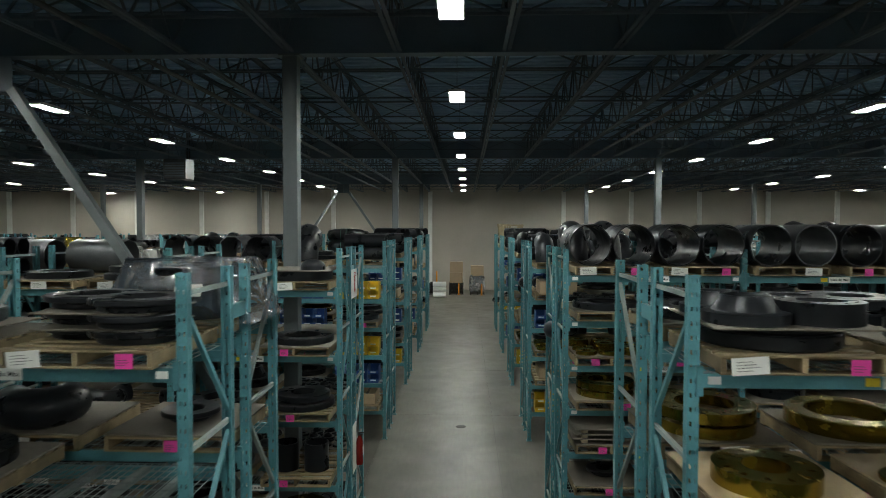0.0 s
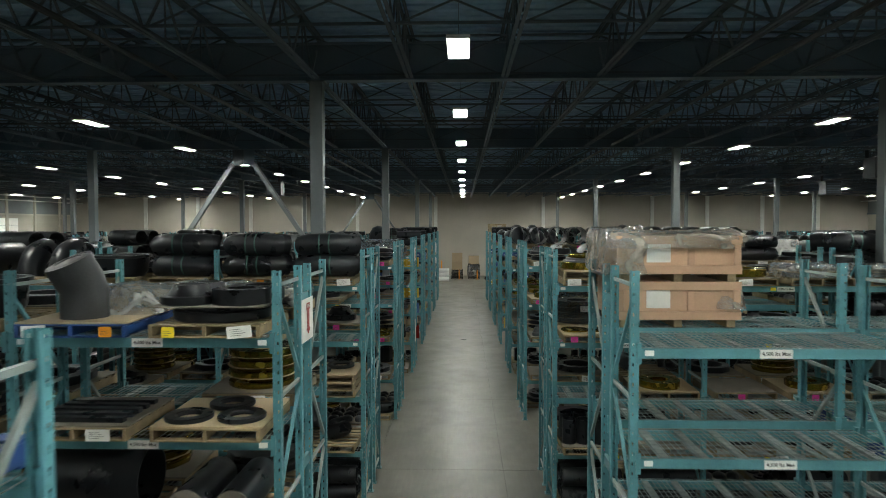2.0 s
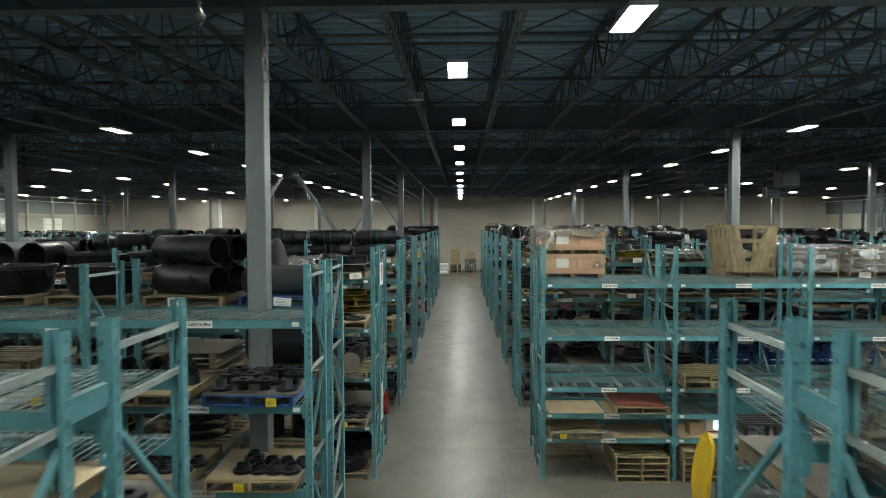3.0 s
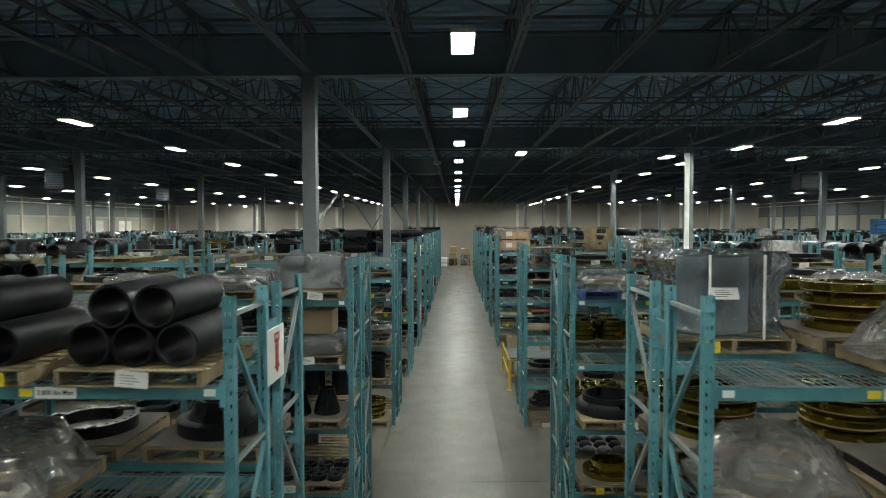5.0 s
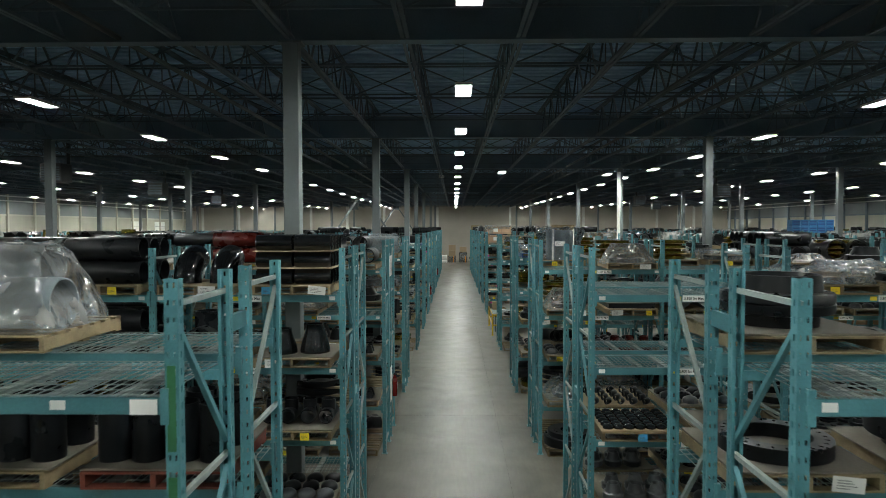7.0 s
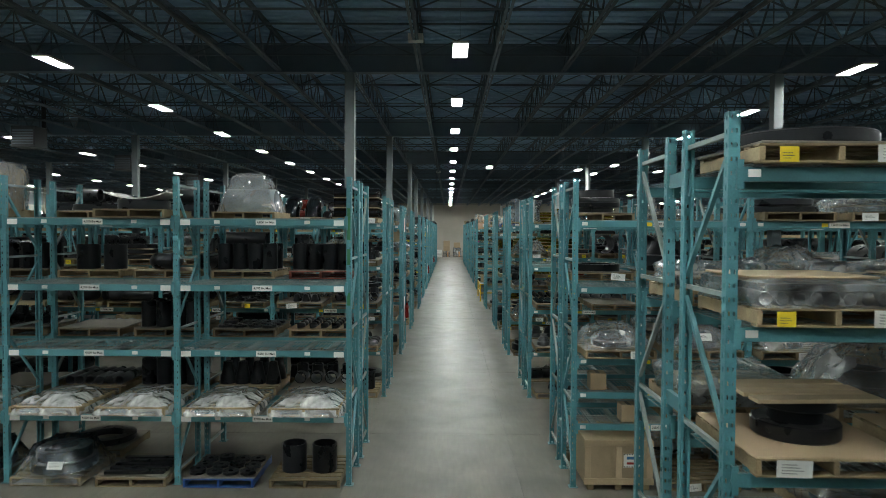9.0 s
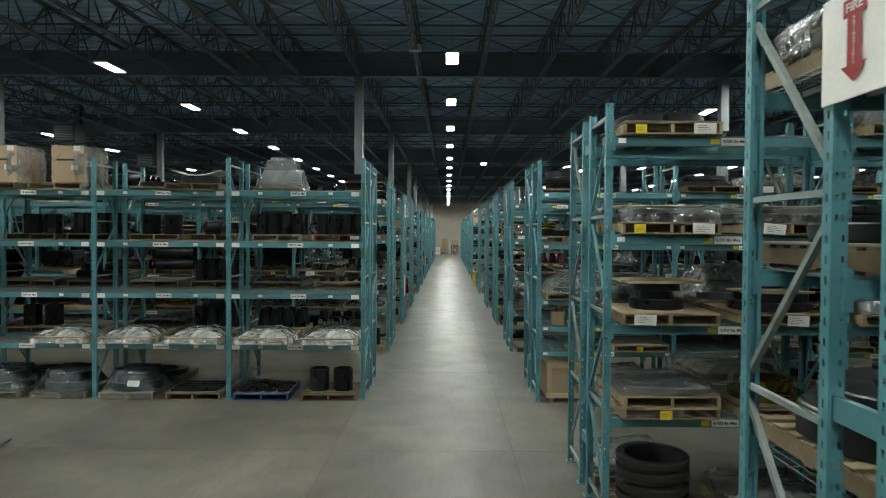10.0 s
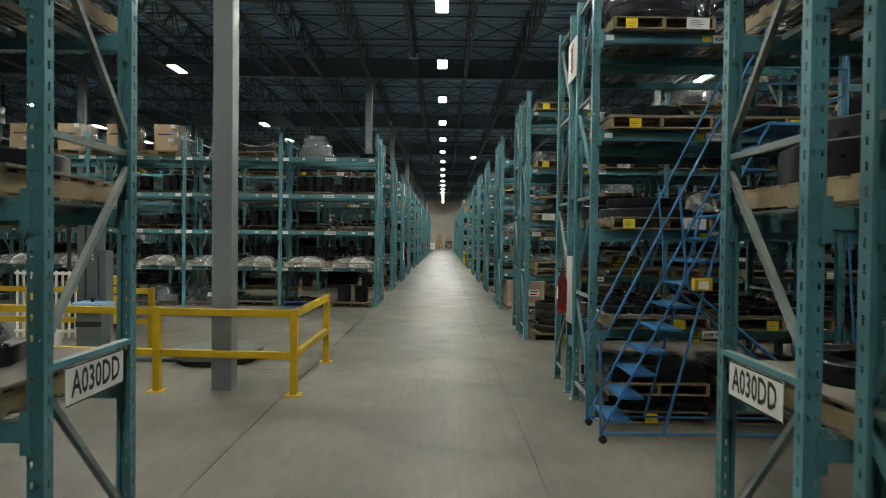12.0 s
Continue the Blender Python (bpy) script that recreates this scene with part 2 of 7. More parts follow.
GREYPLY = mat("dusty_board", (0.175, 0.155, 0.126), 0.85, vary=0.3, scale=2.5, per=0.3)
CARD = mat("corrugated_cardboard", (0.40, 0.295, 0.185), 0.8, vary=0.1, scale=2)
CRATEPLY = mat("pinkish_new_plywood", (0.47, 0.30, 0.195), 0.65, vary=0.14, scale=1.6, fine=40, bump=0.08)
BLUE = mat("blue_plastic", (0.02, 0.07, 0.23), 0.4, vary=0.15)
MACHINE = mat("grey_green_machine_paint", (0.12, 0.145, 0.145), 0.45, vary=0.2)
VESSEL = mat("blue_grey_vessel_paint", (0.25, 0.30, 0.33), 0.4, vary=0.15)
PALEBLUE = mat("pale_blue_panel", (0.22, 0.45, 0.68), 0.4, vary=0.08)
LADDER = mat("blue_ladder_paint", (0.03, 0.16, 0.36), 0.38, vary=0.2)
YELLOW = mat("safety_yellow_paint", (0.62, 0.40, 0.02), 0.4, vary=0.18, scale=4)
PAPER = mat("white_paper_label", (0.78, 0.78, 0.75), 0.7, vary=0.06)
PINK = mat("pink_paper_label", (0.80, 0.06, 0.36), 0.7, vary=0.06)
YPAPER = mat("yellow_paper_label", (0.80, 0.60, 0.03), 0.7, vary=0.06)
OPAPER = mat("orange_paper_label", (0.80, 0.30, 0.02), 0.7, vary=0.06)
BPAPER = mat("blue_paper_label", (0.05, 0.33, 0.60), 0.7, vary=0.06)
INK = mat("black_ink", (0.02, 0.02, 0.02), 0.7, vary=0.1)
EXTRED = mat("extinguisher_red_enamel", (0.2, 0.012, 0.01), 0.25, vary=0.1)
REDINK = mat("red_sign_ink", (0.36, 0.02, 0.015), 0.6, vary=0.1)
RUBBER = mat("black_rubber", (0.02, 0.02, 0.02), 0.7, vary=0.2)
GREENTAPE = mat("green_strap", (0.03, 0.085, 0.07), 0.5)
FILM = wrap_material("clear_stretch_film", (0.84, 0.86, 0.85), 0.08, 0.46)
CLEAR = wrap_material("clear_blue_film", (0.4, 0.5, 0.6), 0.02, 0.16)
BLUEGLAZE = wrap_material("blue_tinted_film", (0.5, 0.62, 0.74), 0.0, 0.16)
CRISP = wrap_material("crisp_clear_film", (0.8, 0.82, 0.8), 0.0, 0.14, 1.35)
GLAZE = wrap_material("taut_clear_film", (0.45, 0.52, 0.6), 0.0, 0.07)
DRAPE = wrap_material("loose_cream_film", (0.86, 0.79, 0.68), 0.14, 0.5)
DARKFILM = wrap_material("dusty_grey_film", (0.30, 0.28, 0.25), 0.3, 0.62, 1.6)
MILKY = wrap_material("milky_stretch_film", (0.9, 0.9, 0.87), 0.2, 0.74)
HOOD = wrap_material("glossy_clear_hood", (0.82, 0.84, 0.84), 0.05, 0.36)
TUBE_LIGHT = lamp_material("lit_diffuser", (0.93, 1.0, 0.96), LAMP)
SCREEN = lamp_material("lit_screen", (0.55, 0.72, 1.0), 3.0)


# ---- mesh helpers ----
SOURCE = {}
LOW = [False]
SINK = [None]


class Build:
    """Gathers simple solids into one mesh, each with one of the mesh's materials."""

    def __init__(self):
        self.v, self.f, self.mi, self.sm = [], [], [], []

    def add(self, verts, faces, mi=0, smooth=False, m=None):
        o = len(self.v)
        if m is not None:
            verts = [m @ Vector(p) for p in verts]
        self.v += [tuple(p) for p in verts]
        self.f += [tuple(o + i for i in q) for q in faces]
        self.mi += [mi] * len(faces)
        self.sm += [smooth] * len(faces)
        return self

    def box(self, x0, y0, z0, x1, y1, z1, mi=0, m=None, taper=0.0, bevel=0.0):
        a, b = taper * (x1 - x0), taper * (y1 - y0)
        if bevel:
            e = bevel
            vs, n = [], 0
            for z, k in ((z0, e), (z0 + e, 0), (z1 - e, 0), (z1, e)):
                vs += [(x0 + k, y0 + e, z), (x0 + e, y0 + k, z), (x1 - e, y0 + k, z), (x1 - k, y0 + e, z),
                       (x1 - k, y1 - e, z), (x1 - e, y1 - k, z), (x0 + e, y1 - k, z), (x0 + k, y1 - e, z)]
            fs = [tuple(range(7, -1, -1)), tuple(range(24, 32))]
            for r in range(3):
                for i in range(8):
                    fs.append((r * 8 + i, r * 8 + (i + 1) % 8, r * 8 + 8 + (i + 1) % 8, r * 8 + 8 + i))
            return self.add(vs, fs, mi, False, m)
        vs = [(x0, y0, z0), (x1, y0, z0), (x1, y1, z0), (x0, y1, z0), (x0 + a, y0 + b, z1), (x1 - a, y0 + b, z1), (x1 - a, y1 - b, z1), (x0 + a, y1 - b, z1)]
        return self.add(vs, [(3, 2, 1, 0), (4, 5, 6, 7), (0, 1, 5, 4), (1, 2, 6, 5), (2, 3, 7, 6), (3, 0, 4, 7)], mi, False, m)

    def bar(self, p, q, w, h=None, mi=0):
        """A straight bar of section w x h from p to q."""
        p, q = Vector(p), Vector(q)
        d = q - p
        r = d.to_track_quat("Z", "Y").to_matrix().to_4x4()
        h = h or w
        return self.box(-w / 2, -h / 2, 0, w / 2, h / 2, d.length, mi, Matrix.Translation(p) @ r)

    def lathe(self, profile, n=24, mi=0, m=None, closed=False, smooth=True):
        """Turns a profile of (radius, z) round z. closed: the profile is a ring."""
        vs, fs, k = [], [], len(profile)
        n = max(8, n // 3) if LOW[0] else n
        for i in range(n):
            a = 2 * math.pi * i / n
            vs += [(r * math.cos(a), r * math.sin(a), z) for r, z in profile]
        for i in range(n):
            j = (i + 1) % n
            for s in range(k if closed else k - 1):
                t = (s + 1) % k
                fs.append((i * k + s, j * k + s, j * k + t, i * k + t))
        return self.add(vs, fs, mi, smooth, m)

    def tube(self, path, r, n=10, mi=0, ri=None, m=None):
        """A round bar, or with ri a hollow pipe, along a path of points."""
        pts = [Vector(p) for p in path]
        n = max(6, n // 2) if LOW[0] else n
        rings = []
        up = Vector((0.03, 0.99, 0.07))
        for i, p in enumerate(pts):
            d = (pts[min(i + 1, len(pts) - 1)] - pts[max(i - 1, 0)]).normalized()
            u = d.cross(up if abs(d.dot(up)) < 0.95 else Vector((1, 0, 0))).normalized()
            rings.append((p, u, d.cross(u)))
        vs, fs = [], []
        radii = [r] if ri is None else [r, ri]
        for rad in radii:
            for p, u, w in rings:
                for k in range(n):
                    a = 2 * math.pi * k / n
                    vs.append(p + rad * (math.cos(a) * u + math.sin(a) * w))
        R = len(rings)
        for layer in range(len(radii)):
            o = layer * R * n
            for i in range(R - 1):
                for k in range(n):
                    q = (o + i * n + k, o + i * n + (k + 1) % n, o + (i + 1) * n + (k + 1) % n, o + (i + 1) * n + k)
                    fs.append(q if layer == 0 else q[::-1])
        if ri is None:
            fs += [tuple(range(n)), tuple(range((R - 1) * n, R * n))[::-1]]
        else:
            o = R * n
            for e in (0, (R - 1) * n):
                for k in range(n):
                    fs.append((e + k, o + e + k, o + e + (k + 1) % n, e + (k + 1) % n))
        return self.add(vs, fs, mi, True, m)

    def mesh(self, name, *materials):
        me = bpy.data.meshes.new(name)
        SOURCE[me.name] = (self, materials)
        me.from_pydata(self.v, [], self.f)
        for m in materials:
            me.materials.append(m)
        me.polygons.foreach_set("material_index", self.mi)
        me.polygons.foreach_set("use_smooth", self.sm)
        bm = bmesh.new()
        bm.from_mesh(me)
        if len(self.v) < 6000:
            bmesh.ops.remove_doubles(bm, verts=bm.verts[:], dist=1e-5)
        bmesh.ops.recalc_face_normals(bm, faces=bm.faces[:])
        bm.to_mesh(me)
        bm.free()
        if any(self.sm):
            me.set_sharp_from_angle(angle=radians(38))
        me.update()
        return me


class Held:
    def __init__(self, m):
        self.pose = m


class Sink:
    """Joins goods too many to keep apart into one mesh."""

    def __init__(self):
        self.b, self.mats = Build(), []

    def take(self, mesh, m):
        if mesh is not None:
            src, ms = SOURCE[mesh.name]
            for q in ms:
                if q not in self.mats:
                    self.mats.append(q)
            idx = [self.mats.index(q) for q in ms]
            o = len(self.b.v)
            a = np.array(m)
            v = np.array([tuple(p) for p in src.v]) @ a[:3, :3].T + a[:3, 3]
            self.b.v += v.tolist()
            self.b.f += [tuple(o + i for i in f) for f in src.f]
            self.b.mi += [idx[i] for i in src.mi]
            self.b.sm += src.sm
        return Held(m)


def put(name, mesh, m, parent=None, label="", category="", group="", kind=""):
    """Links a mesh (or an Empty for None) at the pose m; under a parent, m is local to it."""
    if SINK[0] is not None:
        return SINK[0].take(mesh, (parent.pose @ m) if parent is not None else m)
    ob = new(name, mesh)
    if parent is not None:
        ob.parent = parent
    ob.matrix_basis = m
    return tagged(ob, label, category, group, kind)


def at(x, y, z, rz=0.0):
    return Matrix.Translation((x, y, z)) @ Matrix.Rotation(radians(rz), 4, "Z")


# ---- the building ----
def build_shell():
    b = Build()
    b.box(WALL_W, WALL_S, -0.3, WALL_E, WALL_N, -0.012, 1)
    xs = [WALL_W, -36, -30.2, -24.4, -18.6, -12.8, -7.0, -1.9 - 0.2, 0.75, 6.4, 12.2, 18, 23.8, 29.6, 35.4, WALL_E]
    ys = [WALL_S + 5.78 * k for k in range(23)] + [WALL_N]
    for i in range(len(xs) - 1):
        for j in range(len(ys) - 1):
            g = 0.0035
            b.box(xs[i] + g, ys[j] + g, -0.2, xs[i + 1] - g, ys[j + 1] - g, 0)
    put("floor", b.mesh("floor", CONCRETE, JOINT), Matrix(), None, "worn sealed grey concrete floor with saw-cut joints", "floor", kind="structure")
    t = 0.3
    for name, box in (("wall_north", (WALL_W, WALL_N, 0, WALL_E, WALL_N + t, DECK_Z)), ("wall_south", (WALL_W, WALL_S - t, 0, WALL_E, WALL_S, DECK_Z)),
                      ("wall_west", (WALL_W - t, WALL_S - t, 0, WALL_W, WALL_N + t, DECK_Z)), ("wall_east", (WALL_E, WALL_S - t, 0, WALL_E + t, WALL_N + t, DECK_Z))):
        b = Build().box(*box)
        put(name, b.mesh(name, WALL if "north" in name or "south" in name else PANEL), Matrix(), None, "plain beige painted warehouse wall", "wall", kind="structure")
    # pale pilasters on the end wall, ribs on the long walls
    b = Build()
    for x in [-40, -34.3, -28.6, -22.9, -17.2, -11.4, -3.05, 8.3, 14, 19.7, 25.4, 31.1, 36.8]:
        b.box(x - 0.17, WALL_N - 0.22, 0, x + 0.17, WALL_N - 0.002, DECK_Z - 0.9)
    put("trim_north", b.mesh("pilasters", WHITE), Matrix(), None, "white painted pilasters along the end wall", "pilaster", kind="structure")
    for name, x, s in (("trim_west", WALL_W, 1), ("trim_east", WALL_E, -1)):
        b = Build()
        y = WALL_S + 2
        while y < WALL_N:
            b.box(min(x + s * 0.002, x + s * 0.2), y, 0, max(x + s * 0.002, x + s * 0.2), y + 0.25, DECK_Z - 0.8)
            y += 3.9
        for z in (3.2, 6.4):
            b.box(min(x + s * 0.002, x + s * 0.1), WALL_S, z, max(x + s * 0.002, x + s * 0.1), WALL_N, z + 0.15)
        put(name, b.mesh("wall_ribs", STEEL_DARK if s < 0 else PANEL), Matrix(), None, "steel ribs and rails on the long wall", "wall rib", kind="structure")
        b = Build().box(min(x + s * 0.003, x + s * 0.05), WALL_S, 6.552, max(x + s * 0.003, x + s * 0.05), WALL_N, DECK_Z - 0.02)
        put("upper_" + name, b.mesh("upper_wall", GREY), Matrix(), None, "grey upper sheeting of the long wall", "wall panel", kind="structure")
        b = Build()
        for u, z in ((0.45, 8.2), (0.8, 7.75)):
            b.tube([(x + s * u, WALL_S + 0.1, z), (x + s * u, WALL_N - 0.1, z)], 0.055, 8)
        put("eave_pipe_" + name[5:], b.mesh("eave_pipe", WHITE), Matrix(), None, "white pipes run along the eaves of the long wall", "pipework", kind="structure")
    for k, y in enumerate((38.6, 45.2)):
        b = Build().box(0.002, -1.5, 0.0, 0.06, 1.5, 6.1)
        for q in range(1, 9):
            b.box(0.06, -1.5, q * 0.68, 0.066, 1.5, q * 0.68 + 0.03, 1)
        put("door_" + str(k + 1), b.mesh("dock_door", WHITE, GREY), at(WALL_W, y, 0), None, "closed white sectional dock door in the long wall", "door", kind="structure")
    # ribbed roof deck
    b = Build()
    n = 0
    y = WALL_S
    b.box(WALL_W - 0.3, WALL_S - 0.3, DECK_Z + 0.08, WALL_E + 0.3, WALL_N + 0.3, DECK_Z + 0.3)
    while y < WALL_N:
        b.box(WALL_W, y, DECK_Z + 0.04, WALL_E, y + 0.17, DECK_Z + 0.078)
        y += 0.34
    put("ceiling", b.mesh("ceiling", DECKING), Matrix(), None, "dark ribbed steel roof deck", "ceiling", kind="structure")


def build_roof_steel():
    # girders with flanges on every column line
    g = Build()
    g.box(WALL_W, -0.13, 8.32, WALL_E, 0.13, 8.345)
    g.box(WALL_W, -0.13, 9.05, WALL_E, 0.13, 9.075)
    g.box(WALL_W, -0.012, 8.345, WALL_E, 0.012, 9.05)
    me = g.mesh("roof_girder", GIRDER)
    for y in COLUMN_Y:
        put("roof_girder", me, at(0, y, 0), None, "dark painted steel roof girder", "girder", "roof girders", "structure")
    # open web joists
    j = Build()
    y0, y1, zb, zt = WALL_S, WALL_N, 8.36, 9.27
    for s in (-0.045, 0.045):
        for z in (zb, zt):
            j.box(s - 0.03, y0, z - 0.005, s + 0.03, y1, z + 0.005)
            j.box(s - 0.005 if s > 0 else s - 0.005, y0, z, s + 0.005, y1, z + (0.06 if z == zb else -0.06))
    step, y, up = 0.72, y0 + 0.3, True
    while y + 2 * step < y1:
        j.bar((0, y, zb), (0, y + step, zt), 0.035)
        j.bar((0, y + step, zt), (0, y + 2 * step, zb), 0.035)
        j.bar((0, y + step, zb), (0, y + step, zt), 0.022)
        y += 2 * step
    me = j.mesh("roof_joist", STEEL_DARK)
    x = -3.1 - 20 * 1.9
    while x < WALL_E:
        put("roof_joist", me, at(x, 0, 0), None, "dark open-web steel bar joist", "joist", "roof joists", "structure")
        x += 1.9
    # bridging between the joists
    b = Build()
    y, k = WALL_S + 1.5, 0
    while y < WALL_N:
        b.box(WALL_W, y - 0.02, zb + 0.05, WALL_E, y + 0.02, zb + 0.09)
        b.box(WALL_W, y - 0.02, zt - 0.1, WALL_E, y + 0.02, zt - 0.06)
        x = -3.1 - 20 * 1.9
        while x < WALL_E - 2:
            b.bar((x, y + 0.06, zb + 0.05), (x + 1.9, y + 0.06, zt - 0.08), 0.028)
            b.bar((x, y + 0.1, zt - 0.08), (x + 1.9, y + 0.1, zb + 0.05), 0.028)
            x += 1.9
        y += 3.3
    put("roof_bridging", b.mesh("roof_bridging", STEEL_DARK), Matrix(), None, "crossed bridging bars between the roof joists", "bridging", kind="stuff")


def build_columns():
    c = Build()
    c.box(-0.13, -0.13, 0.02, 0.13, 0.13, 8.318, bevel=0.012)
    c.box(-0.14, -0.14, 0, 0.14, 0.14, 0.02)
    c.box(-0.19, -0.15, 8.29, 0.19, 0.15, 8.318)
    me = c.mesh("steel_column", GREY)
    lit = Build()
    lit.box(-0.13, -0.13, 0.02, 0.13, 0.13, 8.318, bevel=0.012)
    lit.box(-0.20, -0.17, 3.0, -0.02, -0.132, 8.1, 1, bevel=0.01)
    me2 = lit.mesh("white_column", GREY, WHITE)
    for x in COLUMN_X:
        for y in COLUMN_Y:
            white = (x, y) == (8.3, -11.4)
            put("steel_column", me2 if white else me, at(x + COLUMN_OFF.get((x, y), 0.0), y, 0), None,
                "grey square steel column with a white cover strip" if white else "grey painted square steel column on the slab", "column", "roof columns", "structure")
    # chevron braces between two columns
    for y in (11.8, 45.5):
        for s in (-1, 1):
            b = Build()
            b.bar((s * 0.42, 0, 7.75), (s * 5.55, 0, 0.15), 0.16, 0.16)
            b.box(min(0.004 * s, s * 0.42), -0.012, 7.72, max(0.004 * s, s * 0.42), 0.012, 8.318, 1)
            put("chevron_brace", b.mesh("chevron_brace", GREY, STEEL_DARK), at(-8.57, y - 0.02, 0), None, "grey diagonal steel brace between columns", "brace", "chevron braces", "structure")


def build_lights():
    h = Build()
    h.box(-0.17, -0.56, 0.03, 0.17, 0.56, 0.06, bevel=0.01)
    h.box(-0.09, -0.3, 0.06, 0.09, 0.3, 0.1)
    for s in (-1, 1):
        h.box(-0.175, s * 0.56 - 0.012, 0.0, 0.175, s * 0.56 + 0.012, 0.06)
        h.box(s * 0.17 - 0.006, -0.56, 0.0, s * 0.17 + 0.006, 0.56, 0.06)
        h.bar((0, s * 0.45, 0.06), (0, s * 0.45, 1.285), 0.004, None, 1)
    housing = h.mesh("housing", WHITE, STEEL_DARK)
    d = Build()
    for k in (-0.114, -0.038, 0.038, 0.114):
        d.box(k - 0.032, -0.53, 0.008, k + 0.038, 0.53, 0.028)
    diffuser = d.mesh("diffuser", TUBE_LIGHT)
    first = None
    # the outer rows, kx -4 and 4, are added to brighten the long walls
    for kx in range(-4, 5):
        for ky in range(-10, 12):
            x, y = -0.2 + 9.75 * kx, 2.84 + 5.8 * (ky - 2) + {0: 0, 1: 1.6, 2: 4.4, 3: 6.0, 4: 1.2, -1: -1.1, -2: -2.6, -3: -4.0, -4: -5.0}[kx] * (1 if kx > 0 else -1)
            if y > WALL_N - 2.4 or y < -62.0 or (kx == 4 and ky % 2):
                continue
            if first is None:
                first = put("high_bay_light", None, at(x, y, 8.1), None, "white linear high bay light, lit, hung under the roof", "ceiling light", "high bay lights")
                put("housing", housing, Matrix(), first)
                put("diffuser", diffuser, Matrix(), first, "bright lit diffuser")
            else:
                copy_thing(first, at(x, y, 8.1))
    for x, y in ((2.1, -11.5), (7.96, -9.9), (13.4, -9.1)):
        copy_thing(first, at(x, y, 8.1))


build_shell()
build_roof_steel()
build_columns()
build_lights()


# ---- pallet racks ----
def post_mesh():
    """A channel post with rows of slots through its front."""
    b = Build()
    w, d, t = 0.082, 0.075, 0.004
    cols = [-w / 2, -0.024, -0.010, 0.010, 0.024, w / 2]
    z, step = 0.03, 0.1
    while z + step < TALL:
        for y in (0.0,):
            b.add([(cols[0], y, z), (cols[5], y, z), (cols[5], y, z + step * 0.68), (cols[0], y, z + step * 0.68)], [(0, 1, 2, 3)])
            for a, c in ((0, 1), (2, 3), (4, 5)):
                b.add([(cols[a], y, z + step * 0.68), (cols[c], y, z + step * 0.68), (cols[c], y, z + step), (cols[a], y, z + step)], [(0, 1, 2, 3)])
        for s in (-1, 1):
            x = s * w / 2
            b.add([(x, 0, z), (x, d, z), (x, d, z + step * 0.6), (x, 0, z + step * 0.6)], [(0, 1, 2, 3)])
            for y0, y1 in ((0, 0.03), (0.045, d)):
                b.add([(x, y0, z + step * 0.6), (x, y1, z + step * 0.6), (x, y1, z + step), (x, y0, z + step)], [(0, 1, 2, 3)])
        z += step
    b.add([(-w / 2, 0, z), (w / 2, 0, z), (w / 2, 0, TALL), (-w / 2, 0, TALL)], [(0, 1, 2, 3)])
    for s in (-1, 1):
        x = s * w / 2
        b.add([(x, 0, z), (x, d, z), (x, d, TALL), (x, 0, TALL)], [(0, 1, 2, 3)])
        b.box(min(x, x - s * 0.022), d - t, 0.03, max(x, x - s * 0.022), d, TALL)
    b.box(-0.07, -0.03, 0, 0.07, d + 0.03, 0.01)
    b.box(-w / 2 - 0.004, -0.004, 0.01, w / 2 + 0.004, d + 0.004, 0.03)
    return b.mesh("upright_post", TEAL)


def bracing_mesh(flip, twin=False):
    """Struts of one end frame, in the y-z plane from 0 to FRAME."""
    b = Build()
    D = FRAME - 0.02
    y = lambda u: (D - u if flip else u)
    w = 0.035
    hs = (0.22, 1.3, 2.38, 3.44, 4.48, 4.78) if twin else (0.22, 1.36, 2.5, 3.64, 4.8)
    for z in hs:
        b.bar((0, y(0.02), z), (0, y(D - 0.02), z), w, w, 1)
    for k in range(4):
        lo, hi = hs[k] + 0.09, hs[k + 1] - 0.09
        p, q = (0.03, D - 0.03) if (k + twin) % 2 else (D - 0.03, 0.03)
        b.bar((0, y(p), hi), (0, y(q), lo), w, w, 1 if flip and not twin else 0)
    return b.mesh("frame_bracing", TEAL, BRACE)


def beam_mesh():
    b = Build()
    w = BAY - 0.085
    b.box(-w / 2, 0, -0.105, w / 2, 0.045, 0.0, bevel=0.006)
    b.box(-w / 2, 0.04, -0.105, w / 2, 0.062, -0.035)
    for s in (-1, 1):
        b.box(s * w / 2 - 0.024, -0.008, -0.16, s * w / 2 + 0.024, 0.03, 0.05)
    return b.mesh("beam", TEAL)


def deck_mesh():
    b = Build()
    half = BAY / 2 - 0.06
    D = FRAME + 0.04
    for s in (-1, 1):
        x0, x1 = (-half, -0.012) if s < 0 else (0.012, half)
        k = 0
        while x0 + k * 0.062 < x1:
            x = x0 + k * 0.062
            b.box(x, 0.0, 0.002, x + 0.006, D, 0.008)
            k += 1
        for y in (0.01, 0.13, 0.26, 0.39, 0.52, 0.65, 0.78, D - 0.02):
            b.box(x0, y, 0.0085, x1, y + 0.007, 0.0145)
        for q in (0.2, 0.5, 0.8):
            xc = x0 + (x1 - x0) * q
            b.box(xc - 0.04, 0.05, -0.035, xc + 0.04, D - 0.05, 0.0015)
    return b.mesh("wire_deck", WIRE)


